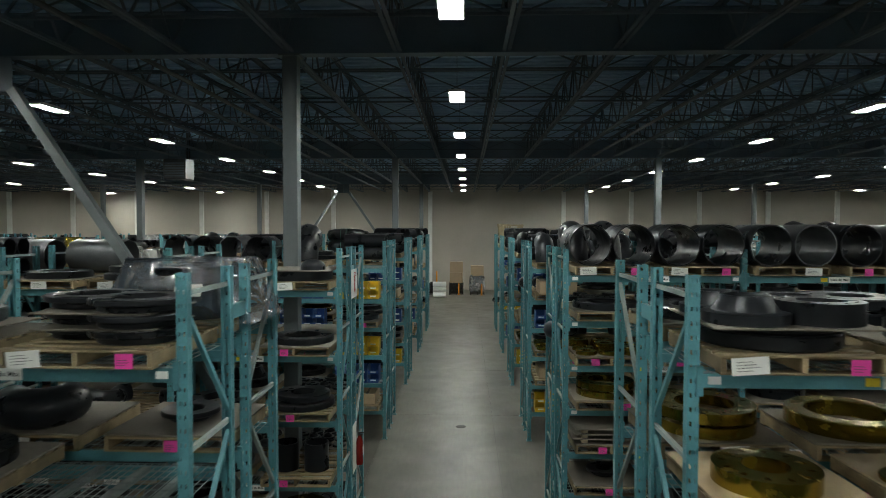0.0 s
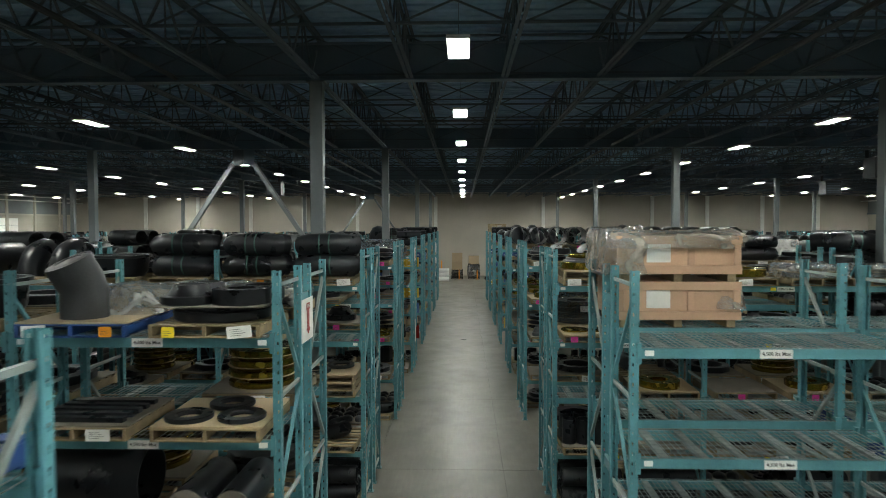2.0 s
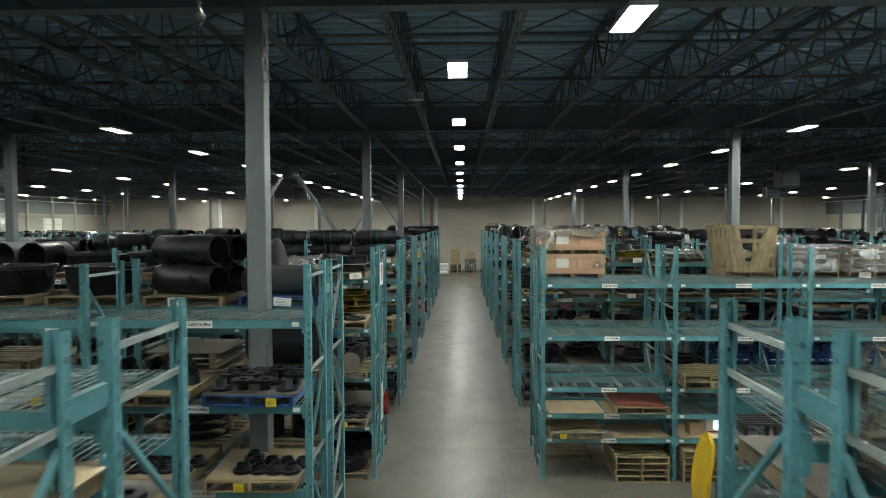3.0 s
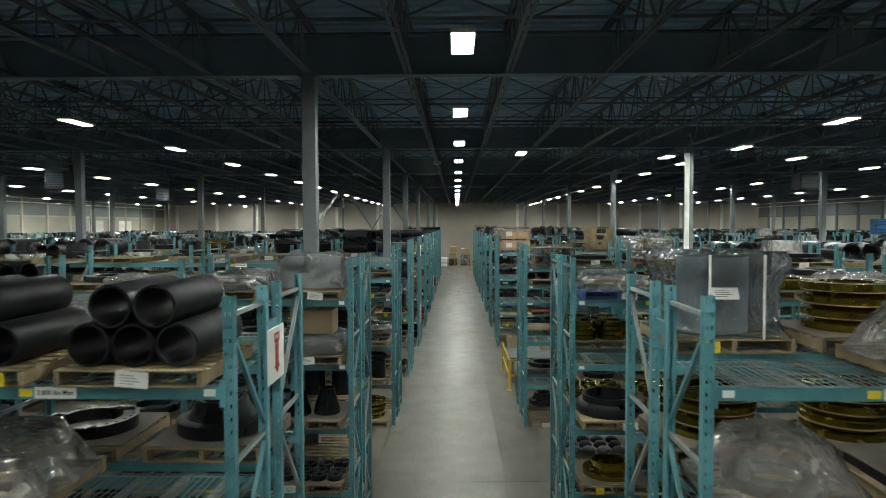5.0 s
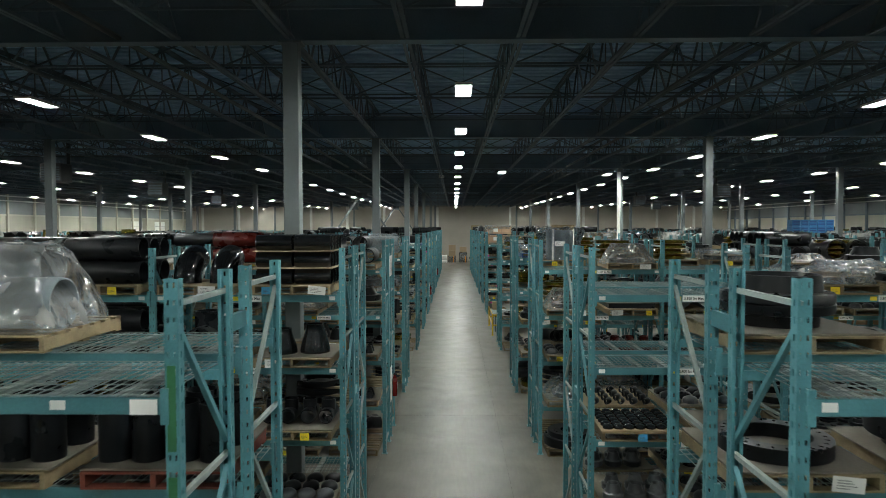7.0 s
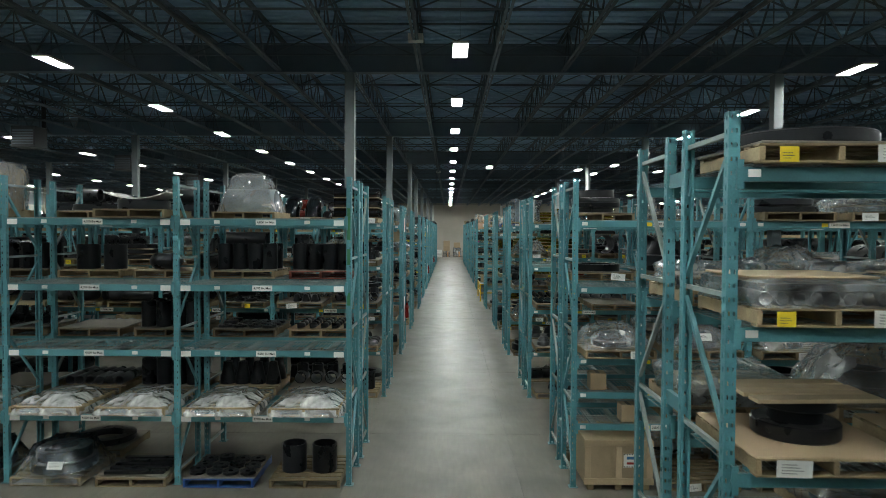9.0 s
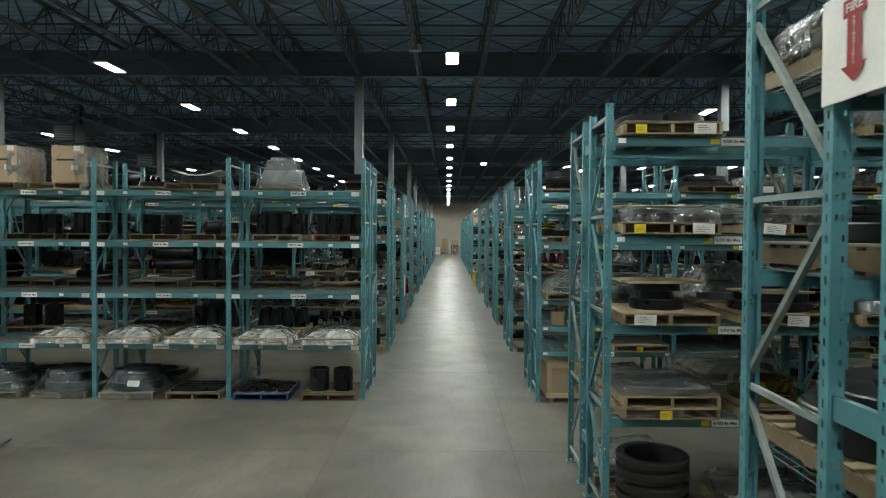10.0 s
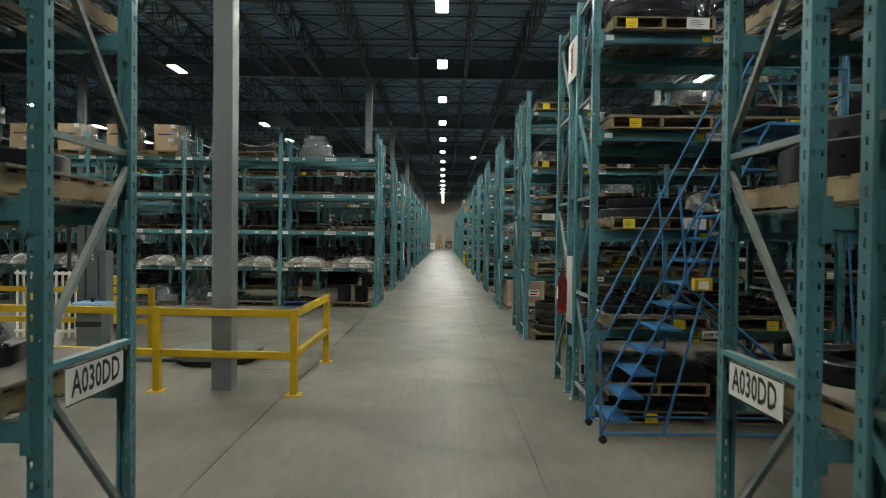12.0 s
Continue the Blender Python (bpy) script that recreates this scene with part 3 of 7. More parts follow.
SPACER = Build().box(-0.02, -FLUE + 0.004, -0.06, 0.02, -0.004, 0.06).mesh('row_spacer', TEAL)
POST, BEAM, WIRE_DECK = post_mesh(), beam_mesh(), deck_mesh()
BRACING = {(f, w): bracing_mesh(f, w) for f in (False, True) for w in (False, True)}
LEVELS = [1.12, 2.17, 3.22, 4.27]
SHIFT = {("T", -1): 0.13}
FARLV = [0.72, 1.4, 2.1, 2.8, 3.5, 4.27]
SPECIAL = {("B", 1): [1.06, 1.72, 2.41, 3.11, 3.81, 4.53], **{(r, s): FARLV for r in "HIJ" for s in (-1, 1)}, ("P", 1): [1.03, 1.54, 2.08, 3.22, 4.27], ("D", 1): [0.9, 1.42, 1.98, 3.07, 4.18], ("Q", 1): [1.28, 2.37, 3.42, 4.56], ("S", 1): [1.02, 2.12, 3.22, 4.3], ("E", -1): [1.12, 2.17, 3.5, 4.01, 4.45], ("E", 1): [1.12, 2.3, 3.84, 4.31]}
BAYS = 13


def levels_of(row, side):
    return SPECIAL.get((row, side), LEVELS)


def far_mesh(levels, seed, first):
    """The bays far along a rack: plain posts and beams, boards, pallets and dark goods."""
    r = random.Random(seed)
    b = Build()
    for k in range(first, BAYS):
        x = (k + 1) * BAY
        for y in (0.0, FRAME - 0.075):
            b.box(x - 0.041, y, 0, x + 0.041, y + 0.075, TALL)
        b.bar((x, 0.05, 4.3), (x, FRAME - 0.05, 2.2), 0.03)
        b.bar((x, 0.05, 0.3), (x, FRAME - 0.05, 2.2), 0.03)
        for z in levels:
            for y in (0.0, FRAME - 0.045):
                b.box(x - BAY + 0.045, y, z - 0.105, x - 0.045, y + 0.045, z)
            b.box(x - BAY + 0.05, 0.05, z - 0.012, x - 0.05, FRAME - 0.05, z + 0.004, 4)
        for z in [0.0] + levels:
            if k > 5 and z < levels[-2] - 0.1:
                continue
            for s in (0.62, BAY - 0.62):
                if r.random() < 0.3:
                    continue
                c = x - BAY + s
                b.box(c - 0.55, -0.05, z + 0.006, c + 0.55, FRAME + 0.05, z + 0.14, 1)
                h = r.uniform(0.2, 0.6)
                if r.random() < 0.5:
                    n = r.choice((2, 3))
                    rad = 0.52 / n
                    for i in range(n):
                        xc = c - 0.52 + rad * (2 * i + 1)
                        b.lathe([(rad, -0.5), (rad, 0.5), (rad * 0.9, 0.5), (rad * 0.9, -0.5)], 12 if k < 5 else 7, 2, Matrix.Translation((xc, FRAME / 2, z + 0.14 + rad)) @ Matrix.Rotation(radians(90), 4, "X"), True)
                elif r.random() < 0.7:
                    rad = r.uniform(0.3, 0.5)
                    b.lathe([(rad * 0.5, 0), (rad, 0), (rad, h * 0.4), (rad * 0.7, h * 0.45), (rad * 0.6, h), (rad * 0.5, h)], 14 if k < 5 else 8, 2 if r.random() < 0.75 else 3, Matrix.Translation((c, FRAME / 2, z + 0.14)), True)
                else:
                    b.box(c - 0.45, 0.02, z + 0.14, c + 0.45, FRAME - 0.02, z + 0.14 + h, 5, taper=0.08)
    return b.mesh("rack_extension", TEAL, WOOD, BLACK, BRASS, WIRE, MILKY)


FAR = {}
BEAMS = {}


POST_TAG = Build().box(-0.08, -0.002, -0.1, 0.08, 0, -0.012).mesh("end_label", PAPER)
END_TAG = Build().box(-0.045, -0.002, -0.075, 0.045, 0, -0.02).mesh("end_label", PAPER)


def rack(row, side, back, detail):
    """One run of racking that starts at the aisle and runs along x; back: the run behind, turned to the next lane."""
    y = ROWS[row] + SHIFT.get((row, side), 0) + (FRAME + FLUE if back else 0)
    x0 = RIGHT_X if side > 0 else LEFT_X
    lv = levels_of(row, side)
    top = put("pallet_rack", None, at(x0, y, 0), None, "teal steel pallet rack with wire decks and loaded pallets", "pallet rack", "pallet racks")
    D = FRAME
    for k in range(detail + 1):
        x = side * k * BAY
        put("upright_post", POST, at(x, 0, 0), top)
        put("upright_post", POST, at(x, D, 0, 180), top)
        put("frame_bracing", BRACING[(back, row == "E")], at(x, 0.01, 0), top)
        if k < detail:
            xc = x + side * BAY / 2
            for z in lv:
                BEAMS[(row, side, back, k, z)] = put("beam", BEAM, at(xc, -0.004, z), top)
                put("beam", BEAM, at(xc, D + 0.004, z, 180), top)
                put("wire_deck", WIRE_DECK, at(xc, -0.02, z), top, "galvanised wire mesh deck", kind="stuff")
    if back:
        for z in (4.55, 2.6, 0.7) if row != "T" else (4.55,):
            put("row_spacer", SPACER, at(0, 0, z), top)
    key = (tuple(lv), "BACDGEMNOPQSTHIJK".index(row) % 4, detail)
    if key not in FAR:
        FAR[key] = far_mesh(lv, key[1] + 11, detail)
    put("rack_extension", FAR[key], Matrix.Translation((0, 0, 0)) @ Matrix.Diagonal((side, 1, 1, 1)), top, "further bays of the same rack with dark goods", kind="stuff")


NO_RACK = {("G", 1), ("Q", -1), ("S", -1)}
WIDE = {("P", -1): 2, ("D", 1): 1, ("C", 1): 2}
DETAIL = {"K": 1, "J": 1, "I": 1, "H": 2}
for row in ROWS:
    for side in (-1, 1):
        if (row, side) in NO_RACK:
            continue
        for back in (False, True):
            rack(row, side, back, min(DETAIL.get(row, 3), 2 if back else 3) + WIDE.get((row, side), 0))


# ---- goods ----
MESH = {}


def cached(key, make):
    if key not in MESH:
        MESH[key] = make()
    return MESH[key]


PW, PD, PH = 1.12, 1.14, 0.135
rng = random.Random(7)


def board(w, d, h, m):
    return cached(("board", w, d, h, m.name), lambda: Build().box(-w / 2, -d / 2, 0, w / 2, d / 2, h, bevel=0.003).mesh("board", m))


def pallet_solid(m):
    def make():
        b = Build()
        for x in (-PW / 2 + 0.02, 0, PW / 2 - 0.02):
            b.box(x - 0.02, -PD / 2, 0.018, x + 0.02, PD / 2, 0.115)
        for k in range(7):
            y = -PD / 2 + 0.05 + k * (PD - 0.1) / 6
            b.box(-PW / 2, y - 0.05, 0.117, PW / 2, y + 0.05, PH)
        for y in (-PD / 2 + 0.05, 0, PD / 2 - 0.05):
            b.box(-PW / 2, y - 0.05, 0, PW / 2, y + 0.05, 0.016)
        return b.mesh("pallet", m)
    return cached(("pallet", m.name), make)


PAPERS = {"w": (PAPER, "white paper label"), "p": (PINK, "pink paper label"), "y": (YPAPER, "yellow paper label"), "o": (OPAPER, "orange paper label"), "b": (BPAPER, "blue paper label")}


def card_mesh(kind):
    def make():
        w, h = (0.25, 0.12) if kind == "w" else (0.13, 0.105)
        b = Build().box(-w / 2, -0.0015, 0, w / 2, 0.0015, h)
        for k in range(4 if kind == "w" else 3):
            z = h * (0.22 + 0.17 * k)
            b.box(-w * 0.36, -0.0032, z, w * (0.06 + 0.1 * ((k * 2) % 3)), -0.0016, z + h * 0.035, 1)
        return b.mesh("paper_label", PAPERS[kind][0], MILL)
    return cached(("card", kind), make)


def pallet(x, y, z, cards="", m=None, fine=False, rz=None):
    """A timber pallet on its support, with its paper labels; returns the height of its top."""
    m = m or WOOD
    a = rng.uniform(-1.5, 1.5) if rz is None else rz
    lab = "black plastic pallet in a stack by the end wall" if m is RUBBER else "blue painted timber pallet" if m is BLUE else "faded red painted timber pallet" if m is REDWOOD else "weathered softwood pallet on the rack"
    if fine:
        p = put("pallet", None, at(x, y, z, a), None, lab, "pallet", "pallets")
        s = cached(("stringer", m.name), lambda: Build().box(-0.02, -PD / 2, 0.018, 0.02, PD / 2, 0.115, bevel=0.003).mesh("stringer", m))
        t = cached(("deckboard", m.name), lambda: Build().box(-PW / 2, -0.05, 0, PW / 2, 0.05, 0.017, bevel=0.002).mesh("deck_board", m))
        for q in (-PW / 2 + 0.02, 0, PW / 2 - 0.02):
            put("stringer", s, at(q, 0, 0), p)
        for k in range(7):
            put("deck_board", t, at(rng.uniform(-0.004, 0.004), -PD / 2 + 0.05 + k * (PD - 0.1) / 6, 0.1165, rng.uniform(-0.3, 0.3)), p)
        for q in (-PD / 2 + 0.05, 0, PD / 2 - 0.05):
            put("deck_board", t, at(0, q, 0), p)
    else:
        p = put("pallet", pallet_solid(m), at(x, y, z, a), None, lab, "pallet", "pallets")
    n = len(cards)
    for i, c in enumerate(cards):
        u = (-0.36 + 0.72 * i / max(1, n - 1)) if n > 1 else rng.uniform(-0.3, 0.3)
        put("paper_label", card_mesh(c), Matrix.Translation((u, -PD / 2 - 0.004, 0.003 if c == "w" else 0.006)) @ Matrix.Rotation(radians(rng.uniform(-6, 6) if c == "w" else 0), 4, "Y"), p, PAPERS[c][1])
    return z + PH


def item(name, key, make, x, y, z, label, category, rz=None, m=None):
    mt = at(x, y, z, rng.uniform(0, 360) if rz is None else rz)
    return put(name, cached(key + (LOW[0],), make), mt @ m if m is not None else mt, None, label, category, group=category + "s in storage")


# turned parts ------------------------------------------------------
def ring_mesh(ro, ri, h, m, holes=0, hub=0.0):
    """A flange ring, with a raised hub and real bolt holes when asked."""
    def make():
        b = Build()
        c = min(0.012, h / 5)
        n = 32
        if not holes or LOW[0]:
            prof = [(ri, 0), (ro - c, 0), (ro, c), (ro, h - c), (ro - c, h), (ri + (ro - ri) * 0.45, h)]
            if hub:
                prof += [(ri + (ro - ri) * 0.32, h + hub * 0.8), (ri + (ro - ri) * 0.2, h + hub), (ri, h + hub)]
            else:
                prof += [(ri + c, h), (ri, h - c)]
            b.lathe(prof, n, 0, None, True)
        else:
            rm, rh = (ro + ri) / 2 + (ro - ri) * 0.12, (ro - ri) * 0.14
            N = holes
            prof_o = [(ro, 0), (ro, h)]
            b.lathe(prof_o, N * 4, 0)
            b.lathe([(ri, h), (ri, 0)], N * 4, 0)
            for z in (h, 0.0):
                for k in range(N):
                    a0, a1 = 2 * math.pi * k / N, 2 * math.pi * (k + 1) / N
                    outer = [(ro * math.cos(a0 + (a1 - a0) * i / 4), ro * math.sin(a0 + (a1 - a0) * i / 4), z) for i in range(5)]
                    inner = [(ri * math.cos(a1 - (a1 - a0) * i / 4), ri * math.sin(a1 - (a1 - a0) * i / 4), z) for i in range(5)]
                    loop = outer + inner
                    am = (a0 + a1) / 2
                    cx, cy = rm * math.cos(am), rm * math.sin(am)
                    hole = []
                    for px, py, _ in loop:
                        t = math.atan2(py - cy, px - cx)
                        hole.append((cx + rh * math.cos(t), cy + rh * math.sin(t), z))
                    q = len(loop)
                    b.add(loop + hole, [(i, (i + 1) % q, q + (i + 1) % q, q + i) for i in range(q)])
                    if z:
                        b.add(hole + [(px, py, 0.0) for px, py, _ in hole], [(i, (i + 1) % q, q + (i + 1) % q, q + i) for i in range(q)])
        return b.mesh("flange", m)
    return make


def flange(x, y, z, ro, ri, h, m=None, holes=0, hub=0.0, name="flange_ring"):
    m = m or BLACK
    look_ = "yellow zinc-plated steel flange ring" if m is BRASS else "round cardboard separator ring" if m is CARD else "dusty grey steel flange ring" if m is MILL else "black coated steel flange ring"
    if name == "flange_ring":
        name = "plated_flange" if m is BRASS else "separator_ring" if m is CARD else name
    item(name, ("ring", ro, ri, h, m.name, holes, hub), ring_mesh(ro, ri, h, m, holes, hub), x, y, z, look_ + (" with bolt holes" if holes else " lying flat"), "flange")
    return z + h


def hat(x, y, z, r, h, m=None):
    m = m or BLACK
    def make():
        return Build().lathe([(r * 0.42, 0), (r - 0.01, 0), (r, 0.01), (r, h * 0.4), (r - 0.01, h * 0.42), (r * 0.78, h * 0.45), (r * 0.62, h * 0.8), (r * 0.58, h), (r * 0.5, h), (r * 0.42, h * 0.9)], 32, 0, None, True).mesh("weld_neck_flange", m)
    item("weld_neck_flange", ("hat", r, h, m.name), make, x, y, z, "heavy steel weld neck flange with tapered hub", "flange")
    return z + h


def cap(x, y, z, r, m=None):
    m = m or BLACK
    def make():
        prof = [(r * 0.93, 0), (r, 0), (r, r * 0.25)] + [(r * math.cos(a), r * 0.25 + 0.6 * r * math.sin(a)) for a in [math.pi / 2 * i / 7 for i in range(1, 7)]] + [(0.001, r * 0.85)]
        return Build().lathe(prof, 24).mesh("steel_dome", m)
    item("steel_dome", ("cap", r, m.name), make, x, y, z, "dark domed steel end fitting", "dome")


def drum(x, y, z, r, h, m=None, name="pipe_sleeve"):
    m = m or BLACK
    def make():
        t = r * 0.07
        return Build().lathe([(r - t, 0.0), (r, 0.0), (r, h), (r - t, h)], 24, 0, None, True).mesh(name, m)
    item(name, ("drum", r, h, m.name), make, x, y, z, "blue-grey steel vessel standing on end" if m is VESSEL else "black steel pipe sleeve standing on end", "pipe")


def reducer(x, y, z, r, h, m=None):
    m = m or GLOSS
    def make():
        t = 0.018
        prof = [(r, 0), (r, h * 0.12), (r * 0.93, h * 0.3), (r * 0.66, h * 0.75), (r * 0.6, h * 0.9), (r * 0.6, h)]
        return Build().lathe(prof + [(a - t, zz) for a, zz in prof[::-1]], 26, 0, None, True).mesh("reducer", m)
    item("reducer", ("reducer", r, h, m.name), make, x, y, z, ("red painted" if m is RED else "glossy black") + " steel concentric pipe reducer", "reducer")


def pipe(x, y, z, r, L, axis="y", m=None, wall=0.06, tilt=0.0):
    """A length of pipe lying on its side; z is its underside."""
    m = m or BLACK
    def make():
        ri = r * (1 - wall) - 0.004
        return Build().lathe([(r - 0.006, -L / 2), (r, -L / 2 + 0.02), (r, L / 2 - 0.02), (r - 0.006, L / 2), (ri, L / 2), (ri, -L / 2)], 30, 0, None, True).mesh("steel_pipe", m)
    turn = Matrix.Rotation(radians(90), 4, "X") if axis == "y" else Matrix.Rotation(radians(90), 4, "Y")
    c = {"RED": "red oxide"}.get("RED" if m is RED else "", "grey mill-finish" if m is MILL else "black coated")
    item("steel_pipe", ("pipe", r, L, m.name, wall), make, x, y, z + r, c + " steel pipe lying on its side", "pipe", tilt, turn)


def elbow(x, y, z, R, r, rz, m=None, stand=True, sweep=90):
    """A pipe bend; standing like an arch, or lying flat."""
    m = m or BLACK
    def make():
        n = 12
        pts = [(R * math.cos(radians(sweep) * i / n), 0, R * math.sin(radians(sweep) * i / n)) for i in range(n + 1)]
        return Build().tube(pts, r, 20, 0, r * 0.9).mesh("pipe_elbow", m)
    mt = Matrix() if stand else Matrix.Translation((0, 0, r)) @ Matrix.Rotation(radians(90), 4, "X")
    item("pipe_elbow", ("elbow", R, r, m.name, sweep), make, x, y, z, ("glossy black" if m is GLOSS else "black coated") + " steel pipe elbow", "pipe elbow", rz, mt)


def fat_bend(x, y, z, r, L):
    """A short wide pipe bend lying on its side, its ends drooping, strapped."""
    def make():
        n = 10
        R = L * 0.78
        a0 = math.asin(L / 2 / R)
        pts = [(R * math.sin(-a0 + 2 * a0 * i / n), 0.0, R * math.cos(-a0 + 2 * a0 * i / n) - R * math.cos(a0)) for i in range(n + 1)]
        return Build().tube(pts, r, 24, 0, r * 0.9).mesh("bend_body", BLACK)
    b = item("large_pipe_bend", ("fat", r, L), make, x, y, z + r, "large black steel pipe bend tied with green straps", "pipe bend", rng.uniform(-3, 3), Matrix.Rotation(radians(78), 4, "X"))
    s = cached(("strap", r), lambda: Build().lathe([(r + 0.004, -0.014), (r + 0.007, -0.014), (r + 0.007, 0.014), (r + 0.004, 0.014)], 24, 0, None, True).mesh("strap", GREENTAPE))
    for u in (-0.12, 0.1):
        zz = math.sqrt(max(0.0, (L * 0.78) ** 2 - (u * L) ** 2)) - L * 0.78 * math.cos(math.asin(0.5 / 0.78))
        put("strap", s, Matrix.Translation((u * L, 0, zz)) @ Matrix.Rotation(radians(90 - u * 40), 4, "Y"), b, "green plastic strap")
    return b


def tee(x, y, z, r, m=None):
    m = m or BLACK
    def make():
        b = Build()
        b.tube([(-2 * r, 0, r), (2 * r, 0, r)], r, 18, 0, r * 0.88)
        b.tube([(0, 0, r * 1.4), (0, 0, r * 3)], r * 0.95, 18, 0, r * 0.84)
        return b.mesh("pipe_tee", m)
    item("pipe_tee", ("tee", r, m.name), make, x, y, z, "black forged steel pipe tee", "pipe tee", 90 + rng.uniform(-4, 4))


def film(x, y, z, w, d, h, shape="heap", m=None, seed=0, label="shrink-wrapped goods under clear plastic film"):
    """A creased film cover over goods: heap, box or cone."""
    m = m or FILM
    def make():
        r = random.Random(seed)
        nz, n = (7, 28) if LOW[0] else (12, 56)
        vs, fs = [], []
        off = Vector((r.uniform(0, 50), r.uniform(0, 50), r.uniform(0, 50)))
        for k in range(nz + 1):
            t = k / nz
            if shape == "hip":
                s = 1 - 0.06 * t / 0.3 if t < 0.3 else 0.94 - 0.4 * ((t - 0.3) / 0.6) ** 1.2 if t < 0.9 else 0.42
            elif shape == "trap":
                s = 1 - 0.42 * t
            elif shape == "tub":
                s = 1 - 0.28 * t
            elif shape == "sleeve":
                s = 0.84 + 0.16 * max(0, 1 - t / 0.22) ** 2 + 0.13 * min(1, max(0, t - 0.6) / 0.25) if k < nz else 0.9
            elif shape == "slab":
                s = 1 - 0.02 * t if k < nz else 0.93
            elif shape == "heap":
                s = 1 - 0.5 * t ** 1.3 if t < 0.9 else 0.34
            elif shape == "cone":
                s = 1 - 0.44 * min(1, t * 1.12) ** 1.3 if t < 0.9 else 0.48
            else:
                s = 1 if t < 0.8 else 1 - (t - 0.8) * 0.7
            for i in range(n):
                a = 2 * math.pi * i / n
                c, q = math.cos(a), math.sin(a)
                p = 0.14 if shape in ("slab", "sleeve") else 0.2 if shape == "hip" else 0.30 if shape != "heap" else 0.38
                ux, uy = math.copysign(abs(c) ** p, c), math.copysign(abs(q) ** p, q)
                v = Vector((ux * w / 2 * s, uy * d / 2 * s, t * h))
                e = noise.noise(v * 4 + off) * 0.09 + (0.5 - abs(noise.noise(v * 9 + off))) * 0.07 + 0.03 * math.sin(a * 11 + 7 * t) * (1 - t)
                v *= 1 + e * ((0.22 if shape == "slab" else 0.3 if shape == "sleeve" else 0.8 if shape == "hip" else 0.55 if shape in ("cone", "tub", "trap") else 1.2) if k else 0.3)
                v.z = max(0.001, t * h * (1 + noise.noise(Vector((c * 2, q * 2, 3)) + off) * (0.02 if shape in ("slab", "sleeve") else 0.22 if shape not in ("hip", "cone", "tub", "trap") else 0.1)))
                vs.append(v)
        for k in range(nz):
            for i in range(n):
                j = (i + 1) % n
                fs.append((k * n + i, k * n + j, k * n + n + j, k * n + n + i))
        top = Vector((0, 0, h * (0.97 if shape == "cone" else 1.01)))
        vs.append(top)
        o = nz * n
        fs += [(o + i, o + (i + 1) % n, len(vs) - 1) for i in range(n)]
        b = Build().add(vs, fs, 0, True)
        me = b.mesh("film_cover", m)
        return me
    f = item("film_wrapped_load", ("film", w, d, h, shape, m.name, seed), make, x, y, z, label, "wrapped load", rng.uniform(-2, 2))
    if h > 0.3 and rng.random() < 0.6:
        put("paper_label", card_mesh("w"), Matrix.Translation((rng.uniform(-0.15, 0.2), -d * (0.40 if shape == "heap" else 0.46), h * 0.45)) @ Matrix.Rotation(radians(-25 if shape != "box" else -4), 4, "X"), f, "white paper label under the film")


def crate(x, y, z, w, d, h):
    def make():
        b = Build().box(-w / 2, -d / 2, 0.09, w / 2, d / 2, h, bevel=0.004)
        return b.mesh("crate_panel", CRATEPLY if w > 1.2 else PLY)
    c = put("plywood_crate", None, at(x, y, z), None, "new plywood shipping crate with battens and a blank sheet", "crate", "plywood crates")
    put("body", cached(("crate", w, d, h), make), Matrix(), c)
    bt = cached(("crate_batten", w), lambda: Build().box(-w / 2 - 0.012, -0.012, 0, w / 2 + 0.012, 0.012, 0.1, bevel=0.003).mesh("batten", CRATEPLY if w > 1.2 else PLY))
    foot = cached(("crate_foot", d), lambda: Build().box(-0.05, -d / 2, 0, 0.05, d / 2, 0.088, bevel=0.003).mesh("skid", WOOD))
    for zz in (0.09, h - 0.1):
        put("batten", bt, at(0, -d / 2 - 0.0125, zz), c)
    for s in (-w / 2 + 0.1, 0, w / 2 - 0.1):
        put("skid", foot, at(s, 0, 0), c)
    for s in (-w / 2 + 0.04, w * 0.1, w / 2 - 0.04) if w > 1.2 else ():
        put("batten", cached(("crate_up", h), lambda: Build().box(-0.04, -0.01, 0, 0.04, 0.01, h - 0.294, bevel=0.003).mesh("batten", CRATEPLY)), at(s, -d / 2 - 0.011, 0.192), c)
    if w < 1.2:
        b = Build().box(-0.16, -0.002, 0, 0.16, 0, 0.22).box(-0.11, -0.004, 0.13, 0.11, -0.0025, 0.175, 1).box(-0.11, -0.004, 0.05, 0.08, -0.0025, 0.085, 2)
        for k in range(8):
            for zz in (0.004, 0.2):
                b.box(-0.155 + k * 0.04, -0.004, zz, -0.135 + k * 0.04, -0.0025, zz + 0.016, 3)
        put("warning_label", cached(("hazard",), lambda: b.mesh("warning_label", PAPER, LADDER, REDINK, INK)), at(w * 0.22, -d / 2 - 0.001, h * 0.45), c, "white label with a striped border and coloured bars")
        for s in (-w / 2 + 0.05, 0.0, w / 2 - 0.05):
            put("batten", cached(("crate_up", h), lambda: Build().box(-0.045, -0.01, 0, 0.045, 0.01, h - 0.294, bevel=0.003).mesh("batten", PLY)), at(s, -d / 2 - 0.011, 0.192), c)
        return
    put("paper_sheet", cached(("sheet",), lambda: Build().box(-0.14, -0.002, 0, 0.14, 0, 0.24).mesh("paper_sheet", PAPER)), at(-w * 0.16, -d / 2 - 0.001, h * 0.42), c, "white document sheet")


